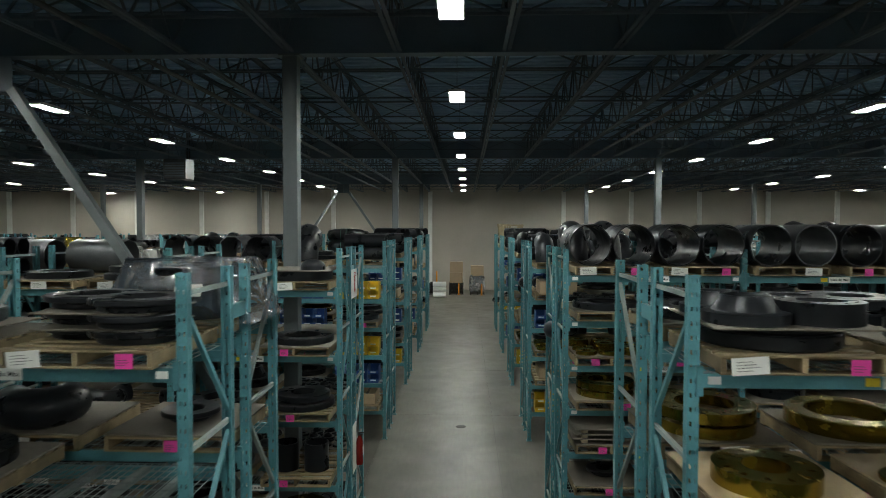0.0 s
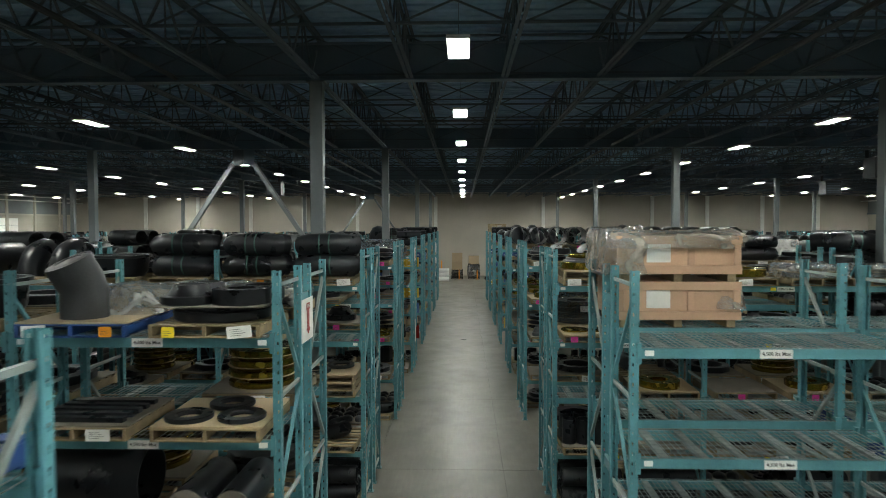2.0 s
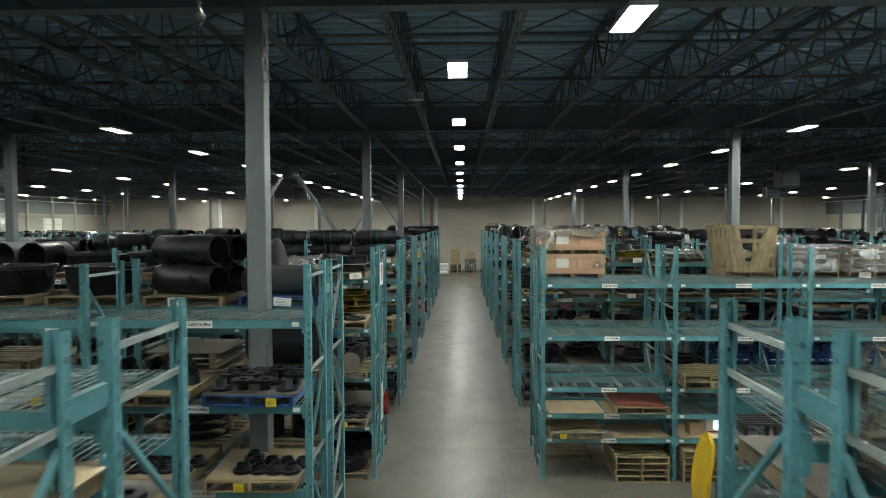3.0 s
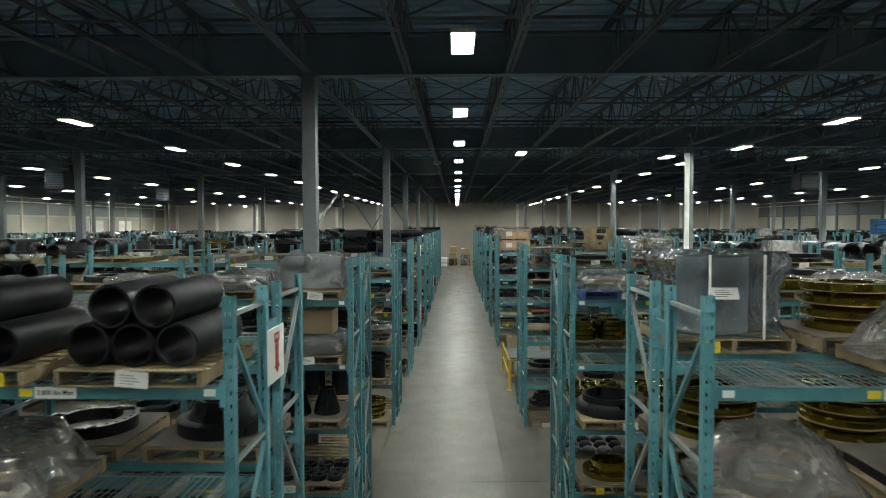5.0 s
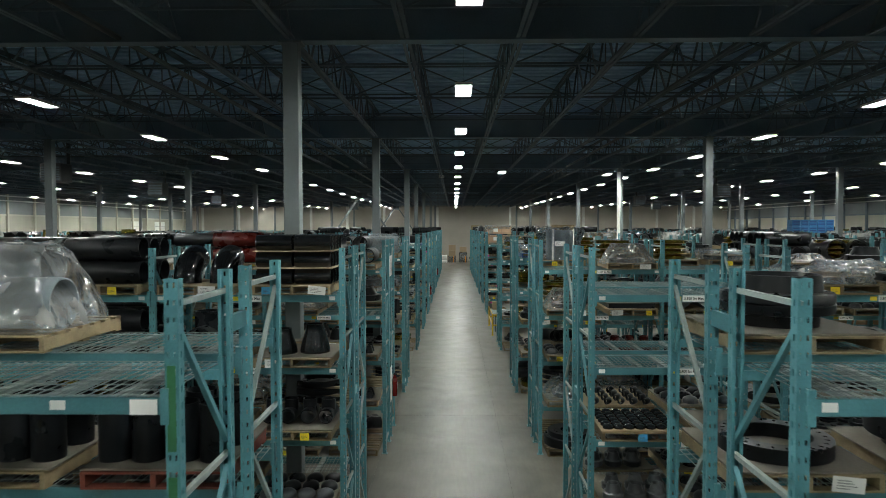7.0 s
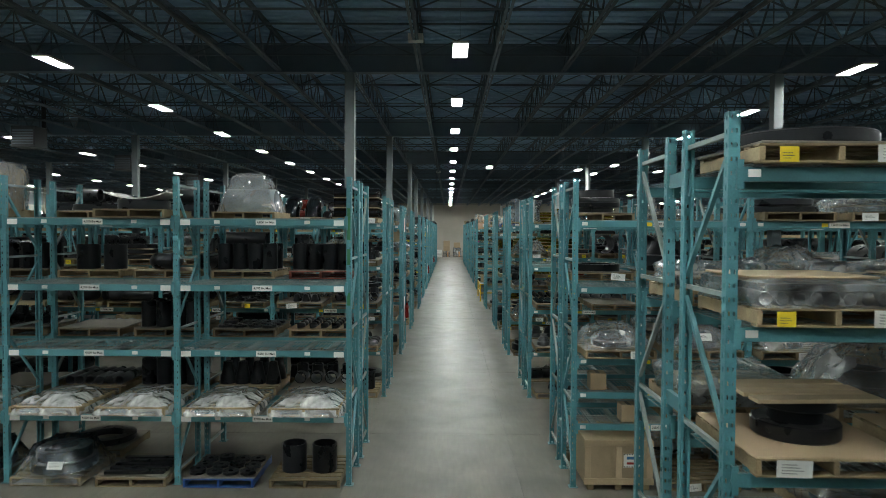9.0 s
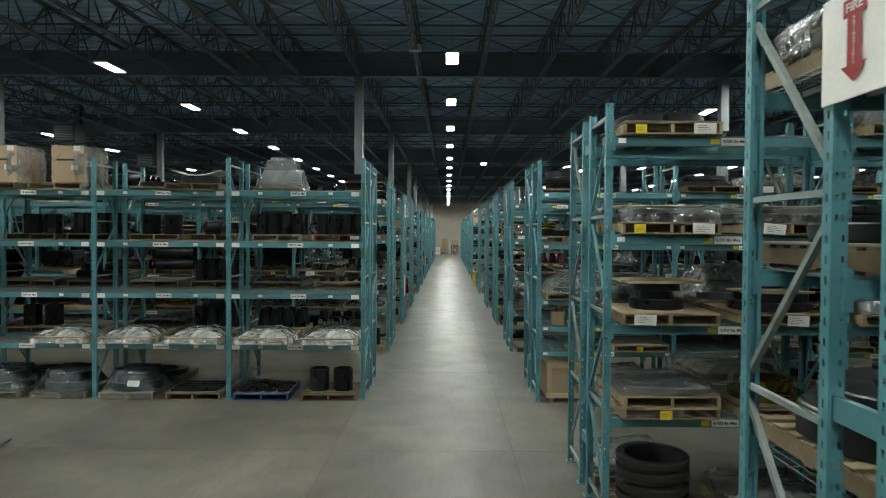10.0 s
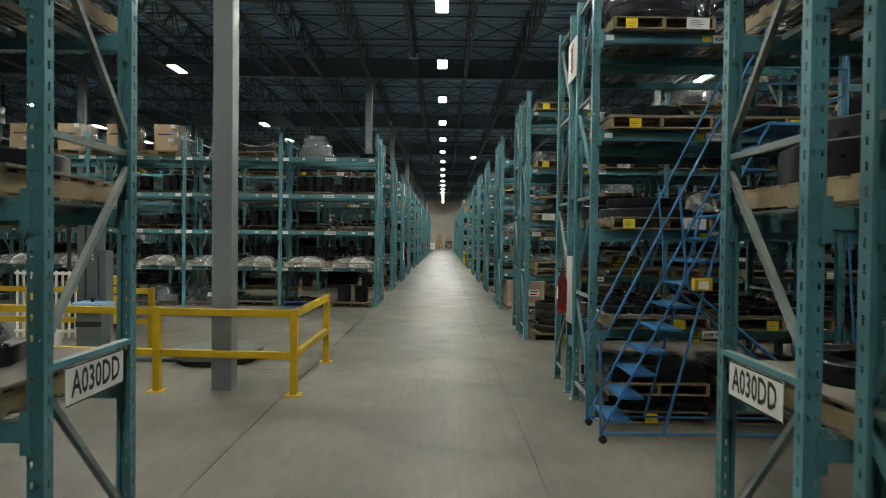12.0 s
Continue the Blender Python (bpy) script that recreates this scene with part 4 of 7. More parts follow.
def slat_crate(x, y, z, w, d, h):
    c = put("slatted_crate", None, at(x, y, z, 4), None, "open slatted softwood crate leaning with loose boards", "crate", "slatted crates")
    post = cached(("sc_post", h), lambda: Build().box(-0.04, -0.04, 0, 0.04, 0.04, h, bevel=0.004).mesh("corner_post", WOOD))
    slat = cached(("sc_slat", w), lambda: Build().box(-w / 2, -0.009, -0.04, w / 2, 0.009, 0.04, bevel=0.002).mesh("slat", WOOD))
    dia = math.hypot(w, h) * 0.62
    dg = cached(("sc_diag", w, h), lambda: Build().box(-0.045, -0.009, 0, 0.045, 0.009, h * 1.02, bevel=0.002).mesh("slat", WOOD))
    for sx in (-1, 1):
        for sy in (-1, 1):
            put("corner_post", post, at(sx * (w / 2 - 0.04), sy * (d / 2 - 0.04), 0), c)
    for zz in (0.06, h * 0.35, h * 0.66, h - 0.05):
        for sy in (-1, 1):
            put("slat", slat, at(0, sy * (d / 2 + 0.01), zz), c)
    for k in range(6):
        put("slat", dg, Matrix.Translation((-w * 0.1 + k * w * 0.07, -d / 2 - 0.04 - 0.02 * (k % 2), 0.0)) @ Matrix.Rotation(radians(24 - 2 * k), 4, "Y"), c)
        put("slat", dg, Matrix.Translation((-w * 0.42 + k * w * 0.05, d / 2 + 0.04, 0.0)) @ Matrix.Rotation(radians(-8 + 4 * k), 4, "Y"), c)
    for k in range(3):
        put("slat", dg, Matrix.Translation((-w * 0.36 + k * w * 0.1, -d / 2 - 0.045, 0.0)) @ Matrix.Rotation(radians(-12), 4, "Y"), c)


def carton(x, y, z, w, d, h, ticked=True):
    c = put("cardboard_carton", None, at(x, y, z, rng.uniform(-3, 3)), None, "tall brown cardboard carton partly film-wrapped on a pallet" if ticked else "plain brown cardboard carton with packing tape", "carton", "cardboard cartons")
    put("body", cached(("carton", w, d, h), lambda: Build().box(-w / 2, -d / 2, 0, w / 2, d / 2, h, bevel=0.006).mesh("body", CARD)), Matrix(), c)
    tape = cached(("tape", d), lambda: Build().box(-0.03, -d / 2 - 0.002, 0, 0.03, d / 2 + 0.002, 0.002).mesh("tape", GREYPLY))
    put("tape", tape, at(0, 0, h), c, "packing tape")
    if ticked:
        b = Build()
        b.bar((-0.30, 0, 0.02), (-0.26, 0, -0.03), 0.02, 0.002)
        b.bar((-0.26, 0, -0.03), (-0.14, 0, 0.12), 0.016, 0.002)
        b.box(-0.22, -0.001, -0.02, 0.16, 0.001, 0.02)
        put("printed_mark", cached(("tick",), lambda: b.mesh("printed_mark", INK)), at(0, -d / 2 - 0.002, h * 0.62), c, "dark printed mark")
        put("paper_label", cached(("clabel",), lambda: Build().box(-0.07, -0.001, 0, 0.07, 0.001, 0.1).mesh("paper_label", PAPER)), at(0.14, -d / 2 - 0.0015, h * 0.35), c, "white paper label")
        put("paper_label", cached(("clabel",), None), at(0.2, -d / 2 - 0.0015, h * 0.86), c, "white paper label")


def bin_box(x, y, z, m=None):
    def make():
        b = Build()
        b.box(-0.13, -0.2, 0, 0.13, 0.2, 0.008)
        for s in (-1, 1):
            b.box(s * 0.13 - 0.005, -0.17, 0.008, s * 0.13 + 0.005, 0.2, 0.2)
        b.box(-0.125, 0.19, 0.008, 0.125, 0.2, 0.2)
        b.box(-0.125, -0.2, 0.008, 0.125, -0.19, 0.1)
        b.box(-0.07, -0.204, 0.045, 0.07, -0.2, 0.08, 1)
        return b.mesh("stacking_bin", m or BLUE, PAPER)
    item("stacking_bin", ("bin", bool(m)), make, x, y, z, ("yellow" if m else "blue") + " plastic stacking bin with white label", "bin", 0)


def sheet(x, y, z, m=None, w=1.14, d=1.1, h=0.018):
    put("plywood_sheet", board(w, d, h, m or PLY), at(x, y, z, rng.uniform(-3, 3)), None, {"faded_red_pallet_paint": "faded red painted board on a red pallet", "corrugated_cardboard": "brown cardboard sheet laid over a pallet", "dusty_board": "dusty grey board laid over a pallet", "black_coated_steel": "thick black steel plate between pallets"}.get((m or PLY).name, "loose plywood sheet laid over a pallet"), "sheet", "plywood sheets")
    return z + h


# ---- loads: what stands at one pallet place ----
def load(kind, x, y, z, fine=False, cards=None):
    z += 0.016
    c = cards if cards is not None else rng.choice(["w", "y", "", "wy", "p", "w", ""])
    if kind == "empty":
        return
    if kind in ("pallets", "pallets2"):
        for k in range(2 if kind == "pallets2" else rng.choice((3, 4, 5))):
            z = pallet(x, y, z, "", None, False)
        return
    if kind == "board":
        sheet(x, y, z, PLY, 1.16, 0.96, 0.016)
        return
    if kind == "browndisc":
        z = sheet(x + 0.12, y + 0.34, pallet(x + 0.12, y + 0.34, z, "", None, fine), PLY, 1.16, 0.96, 0.016)
        flange(x + 0.2, y + 0.24, z, 0.28, 0.02, 0.04, RUSTED, 0)
        return
    if kind == "redtop":
        sheet(x - 0.1, y, z, PLY, 1.2, 0.96, 0.016)
        z = pallet(x, y, z + 0.017, "", None, True)
        sheet(x, y - 0.02, z, REDWOOD, 1.04, 0.94, 0.05)
        return
    if kind == "ybins":
        for i in range(4):
            for k in range(2):
                bin_box(x - 0.42 + i * 0.28, y - 0.25, z + k * 0.205, YELLOW)
        return
    if kind == "bins":
        for i in range(4):
            for k in range(2):
                bin_box(x - 0.42 + i * 0.28, y - 0.25, z + k * 0.205)
        return
    if kind == "crates2":
        crate(x + 0.12, y, z, 1.44, 1.08, 0.54)
        crate(x + 0.12, y, z + 0.541, 1.44, 1.08, 0.54)
        film(x - 0.5, y, z + 0.62, 0.5, 1.22, 0.52, "box", DRAPE, 5, "loose creamy film draped over a crate")
        film(x + 0.12, y, z + 0.93, 1.56, 1.2, 0.21, "box", DRAPE, 25, "loose creamy film draped over a crate")
        film(x + 0.74, y, z + 0.22, 0.4, 1.2, 0.36, "heap", DRAPE, 15, "loose creamy film draped over a crate")
        return
    if kind in ("smallbox", "smallboxb"):
        carton(x - 0.3 if kind == "smallbox" else x + 0.2, y - 0.25, z, 0.26, 0.26, 0.27, False)
        return
    if kind == "woodcrate":
        crate(x, y, z, 1.08, 1.05, 0.8)
        return
    if kind == "slatcrate":
        z = pallet(x, y, z, c, None, fine)
        slat_crate(x + 0.04, y, z, 1.1, 0.9, 1.05)
        return
    pm = BLUE if kind.startswith("blue_") else REDWOOD if kind.startswith("red_") else None
    kind = kind.replace("blue_", "").replace("red_pallet_", "")
    z = pallet(x, y, z, c, pm, fine)
    if kind == "pallet":
        pass
    elif kind == "ply":
        sheet(x, y, z, GREYPLY)
    elif kind == "ringstack":
        for k in range(3):
            z = flange(x + rng.uniform(-0.02, 0.02), y, z, 0.47, 0.28, 0.1)
            if k < 2:
                put("timber_spacer", board(0.5, 0.09, 0.03, PLY), at(x - 0.3, y - 0.2, z, 8), None, "softwood spacer between stacked rings", "spacer", "spacers")
                put("timber_spacer", board(0.5, 0.09, 0.03, PLY), at(x + 0.25, y - 0.3, z, -12), None, "softwood spacer between stacked rings", "spacer", "spacers")
                z += 0.031
    elif kind == "disc":
        z = sheet(x, y, z, GREYPLY)
        flange(x, y, z, 0.52, 0.3, 0.11)
    elif kind == "discs":
        z = flange(x, y, z, 0.53, 0.2, 0.1)
        z = sheet(x, y, z, GREYPLY, 0.5, 0.3, 0.02)
        z = flange(x, y, z, 0.45, 0.2, 0.1)
    elif kind == "discbig":
        z = flange(x, y, z, 0.56, 0.15, 0.2)
        flange(x + 0.03, y, z + 0.001, 0.5, 0.2, 0.12)
    elif kind == "bigneck":
        z = sheet(x, y, z, GREYPLY)
        def make():
            return Build().lathe([(0.3, 0), (0.37, 0), (0.38, 0.1), (0.49, 0.12), (0.5, 0.14), (0.5, 0.2), (0.49, 0.21), (0.5, 0.22), (0.5, 0.28), (0.49, 0.3), (0.4, 0.31), (0.38, 0.46), (0.35, 0.46), (0.3, 0.4)], 40, 0, None, True).mesh("weld_neck_flange", BLACK)
        item("weld_neck_flange", ("bigneck",), make, x, y, z, "very large black steel weld neck flange", "flange", 0, Matrix.Diagonal((0.88, 0.88, 0.9, 1)))
    elif kind == "hat":
        z = sheet(x, y, z, GREYPLY)
        hat(x, y, z, 0.44, 0.33)
    elif kind == "boltneck":
        z = sheet(x, y, z, GREYPLY)
        z = flange(x, y, z, 0.44, 0.22, 0.13)
        z = flange(x, y, z + 0.001, 0.46, 0.24, 0.1, BLACK, 20, name="bolted_flange")
        def neck():
            return Build().lathe([(0.24, 0.0), (0.38, 0.0), (0.35, 0.1), (0.32, 0.17), (0.26, 0.17), (0.24, 0.14)], 36, 0, None, True).mesh("neck_ring", BLACK)
        item("neck_ring", ("neckring",), neck, x, y, z + 0.001, "black steel neck ring on a bolted flange", "flange")
    elif kind == "capdisc":
        z = flange(x, y, z, 0.5, 0.3, 0.16)
        z = sheet(x, y, z, GREYPLY)
        cap(x + 0.25, y - 0.3, z, 0.2)
    elif kind == "bigelbow":
        elbow(x, y + 0.35, z + 0.001, 0.6, 0.37, -90, BLACK)
    elif kind == "greybig":
        pipe(x, y, z, 0.32, 1.1, "x", MILL, 0.04, -8)
    elif kind == "plystack":
        for k in range(3):
            z = sheet(x, y, z, GREYPLY)
            for q in (-0.4, 0.4):
                put("timber_spacer", board(0.1, 1.0, 0.06, PLY), at(x + q, y, z), None, "softwood spacer between stacked boards", "spacer", "spacers")
            z += 0.061
        sheet(x, y, z, GREYPLY)
    elif kind == "brasspair":
        z = sheet(x, y, z, GREYPLY)
        for k in range(2):
            z = flange(x, y - 0.05, z, 0.46, 0.27, 0.1, BRASS, 16)
            if not k:
                for q in (-0.2, 0.2):
                    put("timber_spacer", board(0.8, 0.08, 0.03, PLY), at(x, y + q, z, 3), None, "softwood spacer between stacked rings", "spacer", "spacers")
                z += 0.031
    elif kind == "ringsply":
        for k in range(2):
            z = pallet(x, y, z, "", None, fine)
        z = sheet(x, y, z, PLY)
        flange(x - 0.2, y - 0.28, z, 0.26, 0.17, 0.06, RUBBER)
        flange(x + 0.16, y + 0.2, z, 0.27, 0.18, 0.06, RUBBER)
    elif kind == "ubends":
        z = sheet(x, y, z, GREYPLY)
        elbow(x, y - 0.2, z, 0.24, 0.19, 20, BLACK, False, 180)
    elif kind == "wraptent":
        z = flange(x, y, z, 0.52, 0.2, 0.3, GLOSS)
        z = flange(x, y, z + 0.001, 0.48, 0.2, 0.18, GLOSS)
        film(x + 0.06, y, z - 0.5, 1.5, 1.2, 0.56, "tub", CLEAR, 8, "black goods under a tent of clear film")
    elif kind == "hatsmall":
        z = sheet(x, y, z, GREYPLY)
        hat(x - 0.05, y, z, 0.34, 0.27)
    elif kind == "hatbrass":
        z = pallet(x, y, z, "")
        z = sheet(x, y, z)
        z = flange(x, y, z, 0.54, 0.34, 0.13, BRASS)
        z = flange(x, y, z, 0.49, 0.36, 0.03, MILL)
        z = flange(x, y, z, 0.44, 0.36, 0.05, MILL)
        flange(x, y, z, 0.41, 0.35, 0.07, BRASS)
    elif kind == "brass":
        z = sheet(x, y, z)
        flange(x - 0.05, y - 0.12, z, 0.38, 0.17, 0.13, BRASS, 12)
    elif kind == "brassbig":
        z = sheet(x, y, z, GREYPLY)
        flange(x, y, z, 0.54, 0.36, 0.15, BRASS)
    elif kind == "brassplates":
        z = sheet(x, y, z)
        for s in (-0.28, 0.28):
            flange(x + s, y - 0.1, z, 0.26, 0.02, 0.035, BRASS)
    elif kind == "brassstack":
        z = sheet(x, y, z, GREYPLY)
        for k in range(4):
            q = rng.uniform(-0.02, 0.02)
            z = flange(x + q, y, z, 0.42, 0.25, 0.075, BRASS, 0 if k < 3 else 16, 0.045 if k < 3 else 0.0)
            if k < 3:
                z = flange(x + q, y, z + 0.046, 0.425, 0.24, 0.01, CARD)
    elif kind == "brassmix":
        z = sheet(x, y, z, GREYPLY)
        for i in range(3):
            for k in range(3):
                zz = z
                for q in range(rng.choice((1, 2, 2))):
                    zz = flange(x - 0.36 + i * 0.36, y - 0.36 + k * 0.36, zz, 0.165, 0.08, 0.06, BRASS, 8)
    elif kind == "boltflange":
        z = sheet(x, y, z, GREYPLY)
        flange(x, y, z, 0.45, 0.3, 0.12, BLACK, 24, name="bolted_flange")
    elif kind == "boltcluster":
        z = sheet(x, y, z, GREYPLY)
        for i in range(4):
            for k in range(3):
                zz = z
                for q in range(rng.choice((1, 1, 2))):
                    zz = flange(x - 0.4 + i * 0.27 + rng.uniform(-0.01, 0.01), y - 0.34 + k * 0.3, zz, 0.13, 0.045, 0.04, BLACK, 8, 0.05 if q else 0.0, name="bolted_flange")
    elif kind == "flangeply":
        z = sheet(x, y, z, CARD, 1.14, 1.12, 0.006)
        flange(x, y, z, 0.32, 0.1, 0.12)
        drum(x, y, z + 0.121, 0.2, 0.1)
        flange(x, y, z + 0.222, 0.28, 0.1, 0.1)
        for q in range(4):
            put("timber_spacer", board(0.95, 0.15, 0.03, PLY), at(x + rng.uniform(-0.02, 0.02), y - 0.27 + 0.17 * q, z + 0.323, rng.uniform(-3, 3)), None, "softwood board laid across a flange", "spacer", "spacers")
    elif kind == "tyres":
        for k in range(4):
            z = flange(x - 0.02 + rng.uniform(-0.03, 0.03), y, z, 0.4, 0.33, 0.05, RUBBER, 0)
            z = flange(x - 0.02, y, z, 0.44, 0.33, 0.09, RUBBER, 0)
            if k == 1:
                put("timber_spacer", board(0.86, 0.06, 0.03, GREYPLY), at(x, y - 0.12, z, 4), None, "dusty softwood spacer between stacked rings", "spacer", "spacers")
                put("timber_spacer", board(0.86, 0.06, 0.03, GREYPLY), at(x, y + 0.16, z, -3), None, "dusty softwood spacer between stacked rings", "spacer", "spacers")
                z += 0.031
    elif kind == "ringlow":
        z = sheet(x, y, z, CARD, 1.14, 1.12, 0.006)
        z = flange(x, y, z, 0.46, 0.3, 0.11)
        z = flange(x + 0.02, y, z + 0.001, 0.43, 0.28, 0.1)
        for yy, a in ((-0.25, 3), (0.12, -4)):
            put("timber_spacer", board(0.86, 0.1, 0.025, PLY), at(x, y + yy, z, a), None, "softwood lath laid across stacked rings", "spacer", "spacers")
    elif kind == "fewsmall":
        z = sheet(x, y, z, PLY)
        for i in range(9):
            hat(x - 0.16 + (i % 4) * 0.2 + 0.1 * (i // 4 % 2), y - 0.3 + (i // 4) * 0.22, z, 0.13, 0.11)
    elif kind == "hats":
        z = sheet(x, y, z, GREYPLY)
        for i in range(4):
            for k in range(3):
                zz = z
                for q in range(rng.choice((1, 2, 2))):
                    zz = flange(x - 0.41 + i * 0.275, y - 0.33 + k * 0.3, zz, 0.137, 0.05, 0.04, BLACK, 8, name="bolted_flange")
                drum(x - 0.41 + i * 0.275, y - 0.33 + k * 0.3, zz + 0.001, 0.075, 0.05)
    elif kind == "layers":
        for k in range(4):
            z = sheet(x + rng.uniform(-0.02, 0.02), y, z, BLACK, 1.08, 1.02, 0.085)
            if k == 1:
                z = pallet(x + rng.uniform(-0.03, 0.03), y, z, "", None, fine)
    elif kind == "flangepair":
        flange(x, y, z, 0.5, 0.2, 0.11)
        flange(x, y, z + 0.112, 0.44, 0.2, 0.05)
        z = sheet(x, y, z + 0.163, GREYPLY, 1.16, 1.1, 0.014)
        hat(x - 0.26, y - 0.22, z, 0.3, 0.2)
        hat(x - 0.27, y + 0.3, z, 0.28, 0.18)
        flange(x + 0.27, y - 0.2, z, 0.3, 0.15, 0.16, BLACK, 12)
        flange(x + 0.3, y + 0.28, z, 0.28, 0.15, 0.15, BLACK, 12)
    elif kind == "stub":
        sheet(x, y, z, PLY)
        def bent_stub():
            b = Build()
            pts = [(0, 0, 0), (0, 0, 0.28), (-0.03, -0.02, 0.38), (-0.09, -0.07, 0.52), (-0.12, -0.095, 0.60)]
            b.tube(pts, 0.235, 28, 0, 0.2)
            d = (Vector(pts[4]) - Vector(pts[3])).normalized()
            m = Matrix.Translation(pts[4]) @ d.to_track_quat("Z", "Y").to_matrix().to_4x4()
            b.lathe([(0.001, -0.004), (0.13, -0.004), (0.14, 0.006), (0.16, 0.004), (0.2, -0.004), (0.222, -0.012)], 28, 0, m)
            return b.mesh("capped_stub", STUB)
        item("capped_pipe_stub", ("bentstub",), bent_stub, x - 0.05, y - 0.18, z + 0.019, "dusty grey capped pipe stub standing on a blue pallet", "pipe", 8)
        film(x + 0.1, y + 0.25, z + 0.019, 1.0, 0.55, 0.3, "heap", FILM, 31)
    elif kind == "smallrings":
        z = sheet(x, y, z, PLY)
        flange(x - 0.28, y - 0.26, z, 0.25, 0.13, 0.05)
        flange(x + 0.27, y - 0.24, z, 0.25, 0.13, 0.05)
        flange(x, y + 0.24, z, 0.25, 0.13, 0.05)
    elif kind == "strips":
        z = sheet(x, y, z, GREYPLY)
        for q in range(5):
            put("steel_bar", board(0.95, 0.09, 0.05, BLACK), at(x, y - 0.4 + q * 0.17, z, rng.uniform(-3, 3)), None, "short black flat steel bar on a pallet", "steel bar", "steel bars")
    elif kind == "onetee":
        z = sheet(x, y, z, GREYPLY)
        tee(x - 0.05, y, z, 0.2)
    elif kind == "brassneck":
        z = sheet(x, y, z, GREYPLY)
        z = flange(x, y, z, 0.44, 0.25, 0.08, BRASS, 20)
        flange(x, y, z + 0.001, 0.3, 0.25, 0.15, BRASS)
    elif kind == "openpipes":
        for s in (-0.34, 0.34):
            pipe(x + s, y, z, 0.33, 1.05, "y", rng.choice((BLACK, BLACK, MILL)), 0.05)
    elif kind == "greyopen":
        for s in (-0.3, 0.34):
            pipe(x + s, y + 0.1, z, 0.295, 0.8, "y", MILL, 0.02)
    elif kind == "pyramid":
        r = 0.168
        for i in range(3):
            pipe(x - 2 * r + i * 2 * r, y, z, r, 1.0, "y", MATT, 0.12)
        for i in range(2):
            pipe(x - r + i * 2 * r, y, z + r * 1.74, r, 1.0, "y", MATT, 0.12)
    elif kind == "bigpipes":
        for u, v, w in ((0, -0.26, 0), (0.1, 0.24, 0), (-0.02, -0.2, 0.432), (0.1, 0.28, 0.432)):
            pipe(x + u, y + v, z + w, 0.215, 1.05, "x", BLACK, 0.05, -20)
    elif kind == "greypipes":
        pipe(x, y - 0.25, z, 0.2, 1.15, "x", STUB, 0.06, -12)
        pipe(x, y + 0.2, z, 0.2, 1.15, "x", STUB, 0.06, -12)
    elif kind == "redpipes":
        for k in range(2):
            for s in (-0.2, 0.18):
                pipe(x, y + s, z + k * 0.365, 0.18, 1.0, "x", RED, 0.06)
    elif kind == "pipelayers":
        for k in range(3):
            for s in (-0.36, -0.12, 0.12, 0.36):
                pipe(x - 0.28, y + s, z, 0.115, 0.52, "x", GLOSS, 0.1)
                pipe(x + 0.28, y + s, z, 0.115, 0.52, "x", GLOSS, 0.1)
            z += 0.232
            if k < 2:
                z = sheet(x, y, z, PLY, 1.14, 1.04, 0.012)
    elif kind == "blackpipes":
        for k in range(2):
            for s in (-0.36, 0.0, 0.36):
                pipe(x, y + s * 0.95, z + k * 0.345, 0.17, 1.1, "x", BLACK, 0.08)
    elif kind == "fatbends":
        for k in range(2):
            fat_bend(x, y - 0.18, z + k * 0.40, 0.2, 0.96)
            fat_bend(x, y + 0.28, z + k * 0.40, 0.2, 0.96)
    elif kind == "elbowsup":
        for s in (-0.3, 0.3):
            elbow(x + s, y + 0.35, z + 0.001, 0.5, 0.24, -90, BLACK)
    elif kind == "elbowsgloss":
        for s in (-0.27, 0.27):
            elbow(x + s, y + 0.16, z + 0.001, 0.36, 0.2, -90, GLOSS)
    elif kind == "elbows":
        for i in range(3):
            elbow(x - 0.4 + i * 0.36, y + rng.uniform(-0.1, 0.1), z, 0.3, 0.15, rng.uniform(0, 360), BLACK, False)
    elif kind == "smallelbows":
        z = sheet(x, y, z, CARD)
        for i in range(5):
            for k in range(4):
                elbow(x - 0.45 + i * 0.21, y - 0.4 + k * 0.25, z, 0.11, 0.05, 20 + rng.uniform(-10, 10), BLACK, False)
    elif kind == "caps":
        z = sheet(x, y, z, GREYPLY)
        for i in range(4):
            for k in range(3):
                cap(x - 0.42 + i * 0.28, y - 0.34 + k * 0.3, z, 0.13, MILL if k == 0 else BLACK)
    elif kind == "balls":
        z = sheet(x, y, z, CARD)
        for i in range(7):
            for k in range(6):
                cap(x - 0.46 + i * 0.153, y - 0.42 + k * 0.155, z, 0.076, GLOSS)
    elif kind == "cylinders":
        z = sheet(x, y, z, GREYPLY)
        for i in range(4):
            for k in range(2):
                drum(x - 0.41 + i * 0.273, y - 0.3 + k * 0.4, z, 0.13, 0.46)
    elif kind == "twodrums":
        drum(x - 0.25, y - 0.1, z, 0.2, 0.45)
        drum(x + 0.25, y - 0.1, z, 0.2, 0.45)
    elif kind == "reducers":
        z = sheet(x, y, z, GREYPLY)
        reducer(x - 0.22, y - 0.2, z, 0.21, 0.36)
        reducer(x + 0.24, y - 0.12, z, 0.22, 0.42)
    elif kind == "redreducers":
        z = sheet(x, y, z, GREYPLY)
        for s in (-0.3, 0.05, 0.38):
            reducer(x + s, y - 0.1, z, 0.17, 0.36, RED)
    elif kind == "smallreducers":
        z = sheet(x, y, z, GREYPLY)
